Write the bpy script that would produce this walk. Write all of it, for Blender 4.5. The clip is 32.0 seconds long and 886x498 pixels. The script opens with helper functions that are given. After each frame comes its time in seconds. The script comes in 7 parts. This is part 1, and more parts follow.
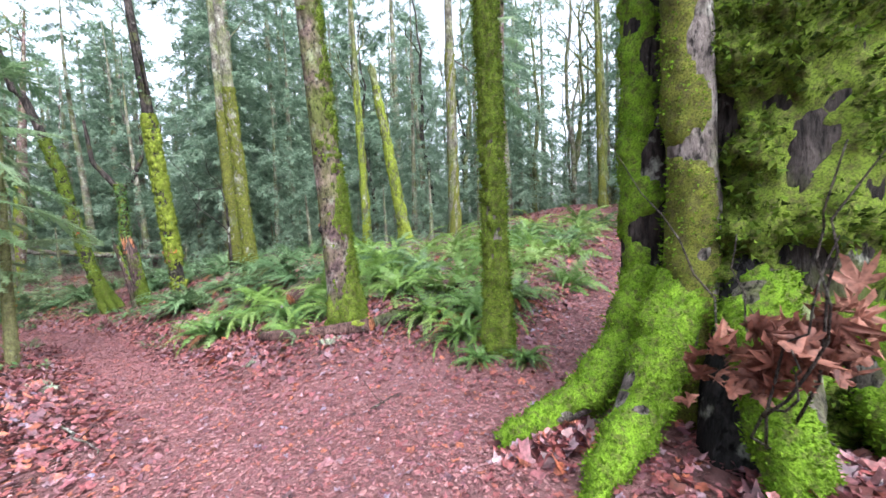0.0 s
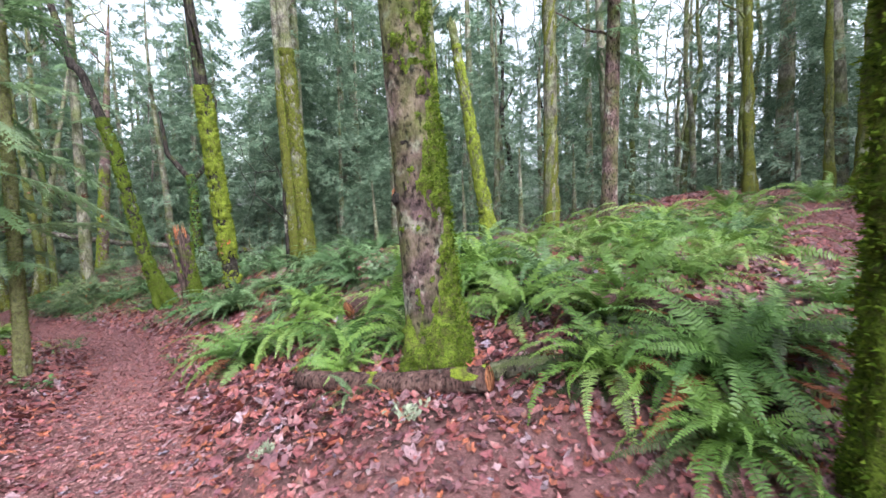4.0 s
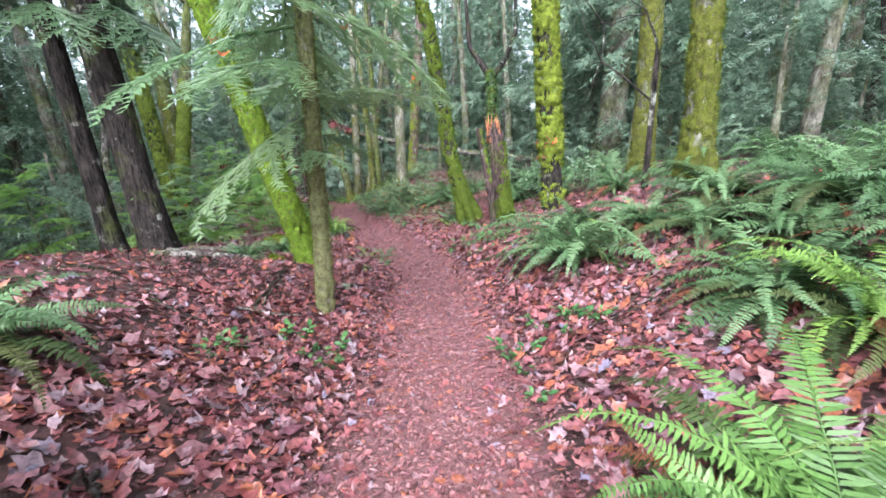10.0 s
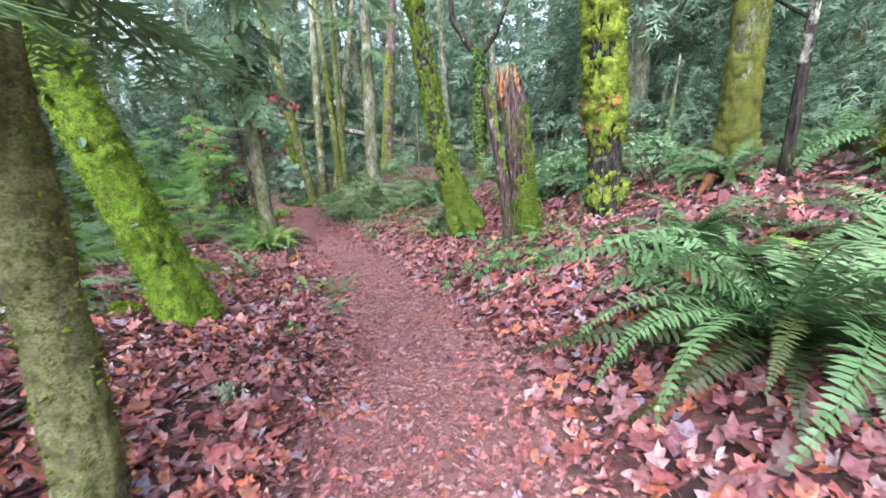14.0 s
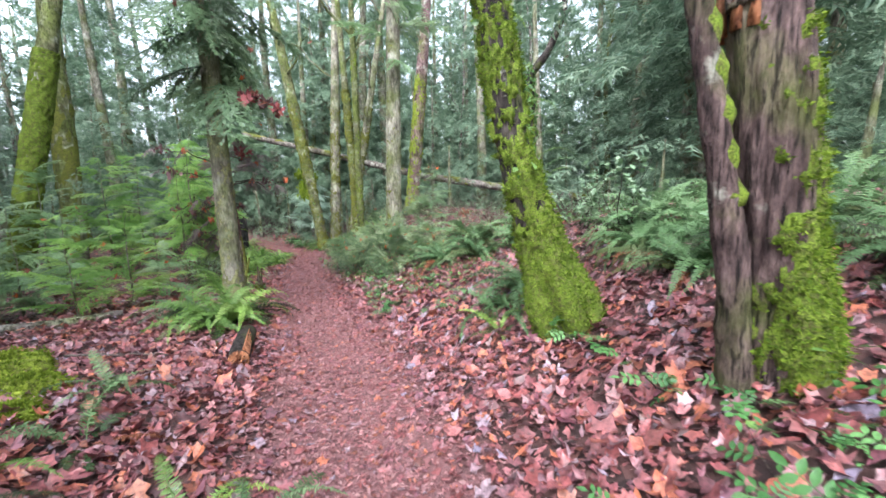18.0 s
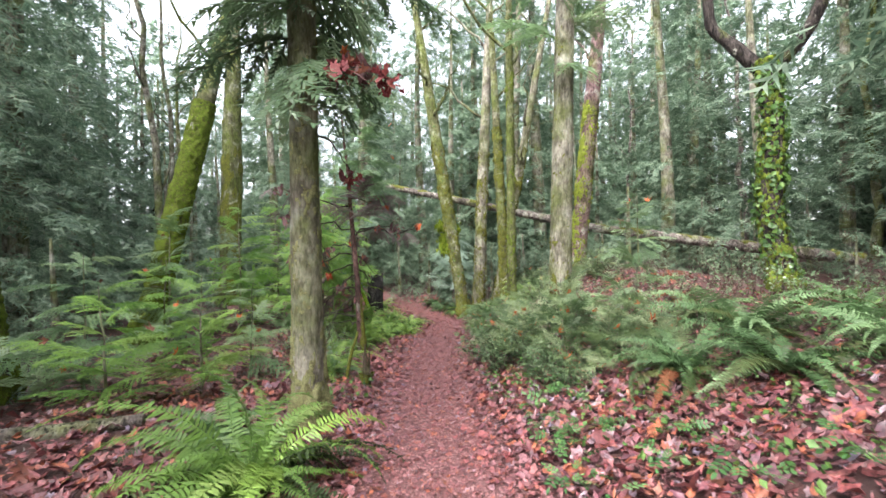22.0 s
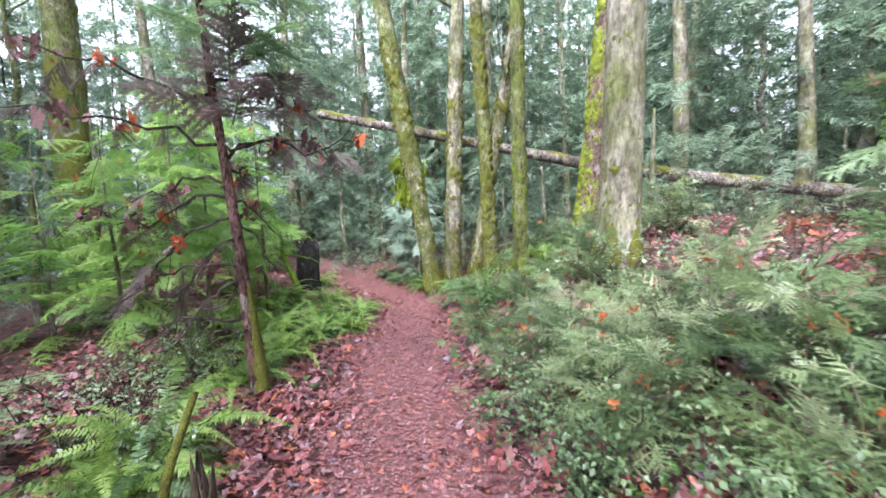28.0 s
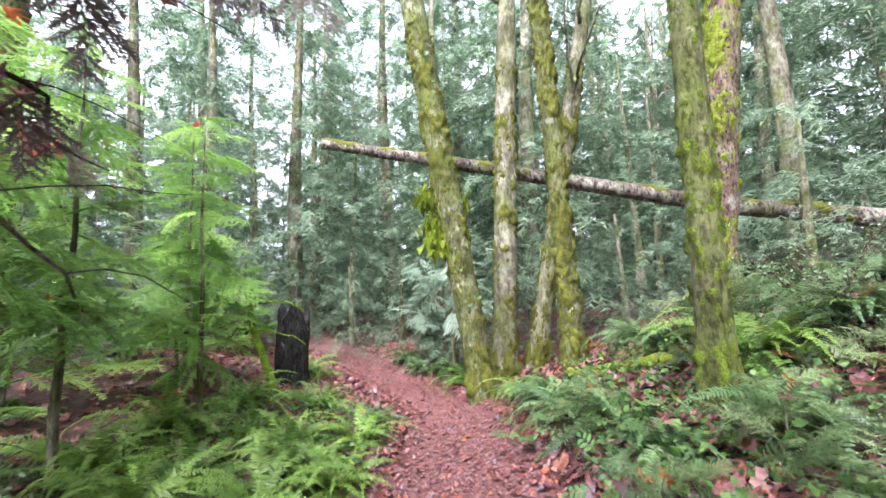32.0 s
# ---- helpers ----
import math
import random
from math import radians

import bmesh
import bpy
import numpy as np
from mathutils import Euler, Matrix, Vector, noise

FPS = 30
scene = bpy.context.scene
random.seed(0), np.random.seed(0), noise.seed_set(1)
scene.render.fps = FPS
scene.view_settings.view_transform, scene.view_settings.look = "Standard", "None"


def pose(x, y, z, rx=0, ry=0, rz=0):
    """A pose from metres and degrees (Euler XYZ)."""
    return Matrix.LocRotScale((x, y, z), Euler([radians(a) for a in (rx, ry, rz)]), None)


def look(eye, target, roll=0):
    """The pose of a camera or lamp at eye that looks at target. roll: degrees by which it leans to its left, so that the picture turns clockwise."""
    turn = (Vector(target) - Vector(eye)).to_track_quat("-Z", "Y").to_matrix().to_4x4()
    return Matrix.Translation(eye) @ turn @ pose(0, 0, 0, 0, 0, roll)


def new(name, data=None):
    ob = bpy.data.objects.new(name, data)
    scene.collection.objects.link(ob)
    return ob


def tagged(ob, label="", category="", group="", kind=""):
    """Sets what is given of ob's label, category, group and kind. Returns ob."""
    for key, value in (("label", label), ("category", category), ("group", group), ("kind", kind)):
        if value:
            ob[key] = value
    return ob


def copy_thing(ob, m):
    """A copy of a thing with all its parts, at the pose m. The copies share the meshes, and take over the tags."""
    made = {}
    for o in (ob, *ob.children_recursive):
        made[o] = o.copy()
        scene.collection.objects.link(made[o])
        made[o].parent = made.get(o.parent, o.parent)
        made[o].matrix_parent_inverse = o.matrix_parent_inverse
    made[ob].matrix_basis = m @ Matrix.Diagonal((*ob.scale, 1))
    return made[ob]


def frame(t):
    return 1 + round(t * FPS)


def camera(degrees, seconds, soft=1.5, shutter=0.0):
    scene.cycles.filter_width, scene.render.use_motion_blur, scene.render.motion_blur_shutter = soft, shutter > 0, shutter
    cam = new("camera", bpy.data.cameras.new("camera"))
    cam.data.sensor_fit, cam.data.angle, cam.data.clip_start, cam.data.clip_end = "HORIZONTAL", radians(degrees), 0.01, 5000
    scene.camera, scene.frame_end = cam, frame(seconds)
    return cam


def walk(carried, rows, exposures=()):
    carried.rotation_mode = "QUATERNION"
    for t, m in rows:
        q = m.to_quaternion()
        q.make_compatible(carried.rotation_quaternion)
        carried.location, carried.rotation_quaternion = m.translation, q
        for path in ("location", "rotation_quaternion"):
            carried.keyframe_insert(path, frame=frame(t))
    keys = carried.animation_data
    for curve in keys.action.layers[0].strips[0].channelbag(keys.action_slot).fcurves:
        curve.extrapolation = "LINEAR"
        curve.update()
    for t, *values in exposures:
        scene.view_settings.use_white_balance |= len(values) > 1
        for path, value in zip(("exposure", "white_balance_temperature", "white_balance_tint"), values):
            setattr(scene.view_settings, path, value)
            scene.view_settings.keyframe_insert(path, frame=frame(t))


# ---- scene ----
cam = camera(96.3, 32.0, soft=1.6, shutter=0.25)
METRES, EYE, TILT, LEAN, TURN = 26.0, 1.5, 0.0, 0.0, 0.0
ROWS = [
    (0.0, 0.0, 0.0, 0.0, -0.19, -4.45, 2.41),
    (0.5, -0.002, 0.0134, -0.0031, 0.17, -4.98, 2.32),
    (1.0, -0.0058, 0.0278, -0.0055, 2.18, -4.99, 2.31),
    (1.5, -0.0089, 0.043, -0.0074, 5.34, -4.61, 2.34),
    (2.0, -0.0142, 0.0578, -0.0092, 6.64, -4.24, 2.3),
    (2.5, -0.0176, 0.0701, -0.0104, 7.39, -4.08, 2.19),
    (4.5, -0.0465, 0.1164, -0.0107, 10.46, -4.69, 2.27),
    (5.0, -0.0591, 0.127, -0.0122, 19.02, -4.11, 2.38),
    (5.5, -0.0717, 0.138, -0.0126, 23.03, -3.88, 2.4),
    (6.0, -0.0855, 0.1492, -0.0133, 28.82, -4.16, 2.42),
    (6.5, -0.0999, 0.1592, -0.0135, 32.63, -4.3, 2.38),
    (7.0, -0.1139, 0.1701, -0.0141, 35.21, -6.81, 2.27),
    (7.5, -0.1258, 0.1794, -0.0145, 39.07, -8.31, 2.26),
    (8.0, -0.1363, 0.1915, -0.0163, 41.56, -9.28, 2.3),
    (8.5, -0.1456, 0.2042, -0.0182, 42.39, -11.26, 2.16),
    (9.0, -0.1574, 0.2126, -0.021, 43.61, -13.12, 2.04),
    (9.5, -0.1694, 0.2208, -0.024, 44.81, -14.13, 2.03),
    (10.0, -0.1816, 0.2298, -0.0259, 45.38, -15.13, 1.98),
    (10.5, -0.1927, 0.2394, -0.029, 45.66, -15.52, 1.94),
    (11.0, -0.2037, 0.2503, -0.0309, 45.42, -15.69, 2.03),
    (11.5, -0.2153, 0.2595, -0.0328, 45.06, -16.08, 2.02),
    (12.0, -0.2265, 0.2695, -0.0362, 44.64, -16.26, 2.01),
    (12.5, -0.2372, 0.2794, -0.0396, 44.14, -16.25, 2.03),
    (13.0, -0.2506, 0.2898, -0.0428, 43.66, -15.94, 2.01),
    (13.5, -0.2639, 0.3027, -0.044, 42.73, -15.33, 1.96),
    (14.0, -0.2756, 0.3139, -0.0452, 42.05, -14.82, 1.92),
    (14.5, -0.2882, 0.3277, -0.0465, 41.49, -14.33, 1.91),
    (16.5, -0.3427, 0.3745, -0.0515, 41.64, -12.38, 0.95),
    (17.0, -0.3558, 0.3849, -0.0527, 42.6, -12.32, 0.98),
    (17.5, -0.3691, 0.3944, -0.0551, 43.91, -10.42, 0.87),
    (18.0, -0.3828, 0.4037, -0.0567, 45.58, -8.75, 0.89),
    (18.5, -0.3963, 0.4129, -0.0578, 49.05, -5.94, 0.94),
    (19.0, -0.4124, 0.4212, -0.0589, 52.49, -3.82, 0.79),
    (19.5, -0.4277, 0.4303, -0.0601, 56.2, -2.77, 0.72),
    (20.0, -0.4429, 0.438, -0.061, 60.24, -1.94, 0.6),
    (20.5, -0.4586, 0.446, -0.0626, 62.04, -1.38, 0.58),
    (21.0, -0.4737, 0.4551, -0.0639, 63.78, -0.86, 0.51),
    (21.5, -0.4896, 0.4631, -0.0658, 65.12, -0.48, 0.59),
    (22.0, -0.5025, 0.4706, -0.0662, 65.91, 0.38, 0.6),
    (22.5, -0.5155, 0.4768, -0.0672, 66.38, 1.73, 0.61),
    (23.0, -0.5277, 0.4829, -0.0688, 66.59, 2.91, 0.64),
    (23.5, -0.5383, 0.4899, -0.07, 66.16, 3.71, 0.75),
    (24.0, -0.5496, 0.4964, -0.0715, 61.81, 4.08, 1.13),
    (24.5, -0.5612, 0.5037, -0.0736, 54.53, 4.17, 1.6),
    (26.5, -0.6042, 0.5132, -0.0755, 48.62, -1.28, 2.18),
    (27.0, -0.6177, 0.5186, -0.0754, 50.1, -3.99, 2.15),
    (27.5, -0.6323, 0.5228, -0.0758, 53.9, -4.61, 2.01),
    (28.0, -0.6478, 0.5278, -0.0773, 59.06, -5.08, 1.93),
    (28.5, -0.6633, 0.5353, -0.0786, 63.47, -5.79, 1.8),
    (29.0, -0.6791, 0.54, -0.0797, 66.09, -6.25, 1.59),
    (29.5, -0.6942, 0.5457, -0.0816, 67.1, -6.52, 1.44),
    (30.0, -0.7095, 0.5509, -0.0836, 67.41, -6.66, 1.38),
    (30.5, -0.7246, 0.5564, -0.086, 67.57, -6.73, 1.43),
    (31.0, -0.7393, 0.5614, -0.0873, 67.29, -2.18, 1.4),
    (31.5, -0.7535, 0.567, -0.0883, 64.45, 3.19, 1.42),
    (32.0, -0.7672, 0.5753, -0.0892, 61.65, 5.91, 1.66),
]
walk(cam, [(t, pose(0, 0, EYE, TILT, LEAN, TURN) @ pose(METRES * x, METRES * y, METRES * z, 90 + pitch, roll, yaw)) for t, x, y, z, yaw, pitch, roll in ROWS],
     [(0.0, 2.3, 5850, 12), (2.0, 2.25, 5900, 13), (4.5, 2.0, 6000, 10), (6.0, 2.15, 5950, 13), (8.0, 2.3, 5700, 17), (9.5, 2.44, 5700, 14), (11.0, 2.52, 5720, 8), (14.0, 2.57, 5700, 10), (18.0, 2.66, 5850, 9.5), (20.5, 2.68, 6450, 9.5), (24.0, 2.74, 6200, 17), (27.0, 3.0, 6000, 15), (28.0, 3.05, 5900, 17), (31, 3.38, 5950, 19), (32.0, 3.12, 6150, 14)])

# ---- light: an overcast sky ----
SUN_UP, SUN_ROUND = 48.0, 146.0
world = bpy.data.worlds.new("overcast")
scene.world = world
world.use_nodes = True
wn = world.node_tree
wn.nodes.clear()
sky = wn.nodes.new("ShaderNodeTexSky")
sky.sky_type, sky.sun_disc = "NISHITA", False
sky.sun_elevation, sky.sun_rotation = radians(SUN_UP), radians(SUN_ROUND)
sky.air_density, sky.dust_density = 1.0, 4.0
grey = wn.nodes.new("ShaderNodeHueSaturation")
grey.inputs["Saturation"].default_value = 0.3
back = wn.nodes.new("ShaderNodeBackground")
back.inputs["Strength"].default_value = 0.15
wout = wn.nodes.new("ShaderNodeOutputWorld")
wn.links.new(sky.outputs[0], grey.inputs["Color"])
wn.links.new(grey.outputs[0], back.inputs["Color"])
wn.links.new(back.outputs[0], wout.inputs["Surface"])
lamp = bpy.data.lights.new("sun", "SUN")
lamp.energy, lamp.angle, lamp.color = 1.5, radians(72), (1.0, 0.97, 0.92)
sun = new("sun", lamp)
a, e = radians(SUN_ROUND), radians(SUN_UP)
sun.matrix_world = look((30 * math.sin(a) * math.cos(e), 30 * math.cos(a) * math.cos(e), 30 * math.sin(e)), (0, 0, 0))


# ---- materials ----
def nodes_of(name):
    m = bpy.data.materials.new(name)
    m.use_nodes = True
    n = m.node_tree
    n.nodes.clear()
    out = n.nodes.new("ShaderNodeOutputMaterial")
    return m, n, out


def add(n, kind, **values):
    node = n.nodes.new(kind)
    for key, value in values.items():
        node.inputs[key.replace("_", " ")].default_value = value
    return node


def ramp(n, source, stops):
    r = n.nodes.new("ShaderNodeValToRGB")
    while len(r.color_ramp.elements) < len(stops):
        r.color_ramp.elements.new(0.5)
    for el, (at, c) in zip(r.color_ramp.elements, stops):
        el.position, el.color = at, (*c, 1) if len(c) == 3 else c
    n.links.new(source, r.inputs[0])
    return r.outputs[0]


def mixed(n, factor, one, two, kind="MIX"):
    m = n.nodes.new("ShaderNodeMix")
    m.data_type, m.blend_type = "RGBA", kind
    for socket, value in ((m.inputs[0], factor), (m.inputs[6], one), (m.inputs[7], two)):
        if hasattr(value, "links"):
            n.links.new(value, socket)
        elif isinstance(value, float):
            socket.default_value = value
        else:
            socket.default_value = (*value, 1)
    return m.outputs[2]


def place(n, sx=1.0, sy=1.0, sz=1.0):
    g = n.nodes.new("ShaderNodeNewGeometry")
    mp = n.nodes.new("ShaderNodeMapping")
    mp.inputs["Scale"].default_value = (sx, sy, sz)
    n.links.new(g.outputs["Position"], mp.inputs["Vector"])
    return mp.outputs[0]


def noise_at(n, where, scale, detail=4.0, rough=0.6):
    t = add(n, "ShaderNodeTexNoise", Scale=scale, Detail=detail, Roughness=rough)
    n.links.new(where, t.inputs["Vector"])
    return t.outputs[0]


def relief(n, height, strength, distance):
    b = add(n, "ShaderNodeBump", Strength=strength, Distance=distance)
    n.links.new(height, b.inputs["Height"])
    return b.outputs[0]


def surface(n, out, colour, rough=0.8, normal=None, through_light=0.0, gloss=0.3):
    p = add(n, "ShaderNodeBsdfPrincipled", Roughness=rough)
    p.inputs["Specular IOR Level"].default_value = gloss
    n.links.new(colour, p.inputs["Base Color"])
    if normal is not None:
        n.links.new(normal, p.inputs["Normal"])
    if through_light:
        t = n.nodes.new("ShaderNodeBsdfTranslucent")
        n.links.new(colour, t.inputs["Color"])
        mx = n.nodes.new("ShaderNodeMixShader")
        mx.inputs[0].default_value = through_light
        n.links.new(p.outputs[0], mx.inputs[1])
        n.links.new(t.outputs[0], mx.inputs[2])
        n.links.new(mx.outputs[0], out.inputs["Surface"])
    else:
        n.links.new(p.outputs[0], out.inputs["Surface"])


def bark_material(name, dark, mid, light, lichen=0.25, algae=0.2, ridge=14.0, crack=0.8, grain=0.4):
    """Furrowed bark with lichen patches and a green film of algae."""
    m, n, out = nodes_of(name)
    flat = place(n, 1, 1, 0.2 + 0.6 * grain)
    full = place(n)
    furrow = noise_at(n, flat, ridge, 6.0, 0.65)
    fine = noise_at(n, flat, ridge * 5, 4.0)
    patch = noise_at(n, full, 3.2, 5.0, 0.65)
    base = ramp(n, furrow, [(0.38, dark), (0.5, mid), (0.64, light)])
    fibre = mixed(n, 0.35, base, ramp(n, fine, [(0.3, dark), (0.75, light)]), "MIX")
    spots = ramp(n, patch, [(0.62 - lichen * 0.3, (0, 0, 0)), (0.72 - lichen * 0.2, (1, 1, 1))])
    pale = mixed(n, spots, fibre, (0.36, 0.36, 0.31))
    film = ramp(n, noise_at(n, full, 1.7, 4.0), [(0.62 - algae * 0.45, (0, 0, 0)), (0.8 - algae * 0.3, (0.8, 0.8, 0.8))])
    colour = mixed(n, film, pale, (0.10, 0.13, 0.025))
    blotch = ramp(n, noise_at(n, place(n, 1, 1, 0.5), 4.5, 5.0, 0.7), [(0.36, (0.4, 0.38, 0.38)), (0.6, (1, 1, 1))])
    colour = mixed(n, 1.0, colour, blotch, "MULTIPLY")
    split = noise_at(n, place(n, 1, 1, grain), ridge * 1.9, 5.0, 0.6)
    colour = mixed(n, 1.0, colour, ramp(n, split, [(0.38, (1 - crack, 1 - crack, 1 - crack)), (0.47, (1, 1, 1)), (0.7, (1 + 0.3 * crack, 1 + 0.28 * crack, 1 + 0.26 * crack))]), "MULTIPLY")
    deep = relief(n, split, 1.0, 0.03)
    bump = add(n, "ShaderNodeBump", Strength=1.0, Distance=0.045)
    n.links.new(furrow, bump.inputs["Height"])
    n.links.new(deep, bump.inputs["Normal"])
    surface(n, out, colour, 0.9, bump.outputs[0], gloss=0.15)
    return m


def moss_material(name, dark, mid, light):
    m, n, out = nodes_of(name)
    full = place(n)
    big = noise_at(n, full, 7.0, 4.0)
    fine = noise_at(n, full, 90.0, 5.0, 0.7)
    c1 = ramp(n, big, [(0.3, mid), (0.7, light)])
    # mid-scale dark patches paint the shade of crevices into the moss
    c1 = mixed(n, ramp(n, noise_at(n, full, 17.0, 5.0, 0.75), [(0.46, (0, 0, 0)), (0.62, (0.85, 0.85, 0.85))]), c1, (0.075, 0.06, 0.03))
    colour = mixed(n, ramp(n, fine, [(0.34, (1, 1, 1)), (0.56, (0, 0, 0))]), c1, dark)
    surface(n, out, colour, 0.95, relief(n, fine, 0.9, 0.012), gloss=0.1)
    return m


def leaf_material(name, stops, through_light=0.25, rough=0.55, gloss=0.35, per="island", veins=60.0, mottle=0.45):
    """Leaves that each take their own shade from a run of colours."""
    m, n, out = nodes_of(name)
    if per == "island":
        rnd = n.nodes.new("ShaderNodeNewGeometry").outputs["Random Per Island"]
    else:
        rnd = n.nodes.new("ShaderNodeObjectInfo").outputs["Random"]
    c = ramp(n, rnd, stops)
    fleck = noise_at(n, place(n), veins, 4.0)
    colour = mixed(n, ramp(n, fleck, [(0.36, (0.42, 0.42, 0.42)), (0.62, (1.1, 1.1, 1.1))]), (0.0, 0.0, 0.0), c)
    colour = mixed(n, mottle, c, colour)
    surface(n, out, colour, rough, relief(n, fleck, 0.25, 0.01), through_light, gloss)
    return m


def ground_material():
    """Leaf mould under the trees, trodden wood mulch where the trail is worn."""
    m, n, out = nodes_of("forest_floor")
    full = place(n)
    cells = n.nodes.new("ShaderNodeTexVoronoi")
    cells.inputs["Scale"].default_value = 11.0
    n.links.new(full, cells.inputs["Vector"])
    hue = n.nodes.new("ShaderNodeSeparateColor")
    n.links.new(cells.outputs["Color"], hue.inputs[0])
    # mould painted darker, so gaps between the leaves look deep in shade
    litter = ramp(n, hue.outputs[0], [(0.0, (0.016, 0.009, 0.009)), (0.4, (0.05, 0.021, 0.02)), (0.75, (0.10, 0.042, 0.039)), (1.0, (0.03, 0.018, 0.018))])
    mid = noise_at(n, full, 26.0, 6.0, 0.7)
    fine = noise_at(n, full, 120.0, 4.0, 0.7)
    mulch = ramp(n, mid, [(0.3, (0.07, 0.03, 0.034)), (0.5, (0.18, 0.078, 0.084)), (0.7, (0.29, 0.145, 0.152))])
    mulch = mixed(n, 0.5, mulch, ramp(n, fine, [(0.32, (0.04, 0.019, 0.019)), (0.5, (0.15, 0.068, 0.067)), (0.68, (0.30, 0.165, 0.16))]))
    worn = n.nodes.new("ShaderNodeAttribute")
    worn.attribute_name = "wear"
    edge = n.nodes.new("ShaderNodeMath")
    edge.operation = "ADD"
    n.links.new(worn.outputs["Fac"], edge.inputs[0])
    wob = n.nodes.new("ShaderNodeMath")
    wob.operation, wob.inputs[1].default_value = "SUBTRACT", 0.5
    n.links.new(noise_at(n, full, 5.0, 5.0, 0.7), wob.inputs[0])
    n.links.new(wob.outputs[0], edge.inputs[1])
    mask = ramp(n, edge.outputs[0], [(0.3, (0, 0, 0)), (0.6, (1, 1, 1))])
    colour = mixed(n, mask, litter, mulch)
    colour = mixed(n, ramp(n, noise_at(n, full, 0.9, 4.0), [(0.35, (0.3, 0.3, 0.3)), (0.65, (0, 0, 0))]), colour, (0.075, 0.04, 0.03))
    surface(n, out, colour, 0.72, relief(n, mixed(n, 0.35, mid, fine), 0.9, 0.035), gloss=0.35)
    return m


BARK_GREY = bark_material("grey_bark", (0.06, 0.05, 0.045), (0.15, 0.125, 0.115), (0.27, 0.235, 0.22), 0.35, 0.25)
BARK_ROSE = bark_material("rose_brown_bark", (0.075, 0.045, 0.045), (0.17, 0.105, 0.105), (0.29, 0.205, 0.2), 0.3, 0.45)
BARK_DARK = bark_material("dark_bark", (0.012, 0.010, 0.009), (0.032, 0.026, 0.024), (0.08, 0.066, 0.06), 0.05, 0.14, grain=0.14)
BARK_FIR = bark_material("conifer_bark", (0.10, 0.088, 0.072), (0.24, 0.22, 0.18), (0.38, 0.36, 0.295), 0.25, 0.5, 14.0, 0.35, 0.3)
BARK_GREEN = bark_material("algae_green_bark", (0.05, 0.05, 0.025), (0.13, 0.13, 0.07), (0.22, 0.21, 0.13), 0.3, 0.65, 14.0, 0.5)
BARK_PALE = bark_material("pale_alder_bark", (0.07, 0.062, 0.05), (0.17, 0.155, 0.125), (0.29, 0.27, 0.23), 0.3, 0.5, 14.0, 0.5)
BARK_MOTTLED = bark_material("mottled_mossy_bark", (0.026, 0.018, 0.018), (0.12, 0.074, 0.076), (0.25, 0.17, 0.17), 0.25, 0.58, 11.0, 0.75, 0.6)
# black of the charred stump, also the painted shade in the maple's hollow
CHAR_AND_HOLLOW = bark_material("charred_wood_and_hollow_shade", (0.008, 0.008, 0.009), (0.022, 0.021, 0.021), (0.05, 0.045, 0.045), 0.0, 0.05)
ROTTEN = bark_material("rotten_red_wood", (0.03, 0.02, 0.02), (0.105, 0.068, 0.066), (0.22, 0.155, 0.15), 0.1, 0.35, 22.0, grain=0.1)
RED_LOG = bark_material("reddish_log_bark", (0.045, 0.024, 0.022), (0.125, 0.068, 0.06), (0.22, 0.14, 0.125), 0.1, 0.08, 20.0)
RAW = bark_material("raw_orange_wood", (0.2, 0.07, 0.035), (0.42, 0.165, 0.08), (0.56, 0.27, 0.15), 0.0, 0.0)
MOSS = moss_material("bright_moss", (0.035, 0.045, 0.006), (0.135, 0.185, 0.018), (0.27, 0.33, 0.04))
MOSS_SAGE = moss_material("sage_moss", (0.07, 0.068, 0.035), (0.17, 0.175, 0.08), (0.27, 0.27, 0.13))
MOSS_VIVID = moss_material("vivid_moss", (0.025, 0.052, 0.004), (0.105, 0.2, 0.011), (0.18, 0.3, 0.022))
MOSS_GREEN = moss_material("deep_green_moss", (0.02, 0.032, 0.005), (0.085, 0.13, 0.014), (0.16, 0.215, 0.028))
MOSS_FRESH = moss_material("fresh_green_moss", (0.028, 0.05, 0.005), (0.115, 0.2, 0.014), (0.2, 0.31, 0.03))
MOSS_OLIVE = moss_material("olive_moss", (0.024, 0.028, 0.005), (0.085, 0.10, 0.016), (0.155, 0.165, 0.03))
MOSS_BLADES = leaf_material("moss_blades", [(0.0, (0.07, 0.11, 0.01)), (0.5, (0.125, 0.175, 0.016)), (1.0, (0.22, 0.27, 0.032))], 0.35, 0.9, 0.1, "island", 30.0)
MOSS_SHAGGY = leaf_material("shaggy_moss", [(0.0, (0.014, 0.022, 0.004)), (0.35, (0.04, 0.068, 0.008)), (0.7, (0.075, 0.125, 0.011)), (0.9, (0.12, 0.19, 0.016)), (1.0, (0.065, 0.048, 0.026))], 0.3, 0.9, 0.1, "island", 30.0)
MOSS_LIME = leaf_material("lime_moss_blades", [(0.0, (0.065, 0.13, 0.008)), (0.5, (0.115, 0.21, 0.012)), (1.0, (0.18, 0.29, 0.022))], 0.4, 0.9, 0.1, "island", 30.0)
MOSS_DEEP = leaf_material("deep_moss_blades", [(0.0, (0.035, 0.06, 0.007)), (0.5, (0.085, 0.14, 0.012)), (1.0, (0.17, 0.23, 0.026))], 0.35, 0.9, 0.1, "island", 30.0)
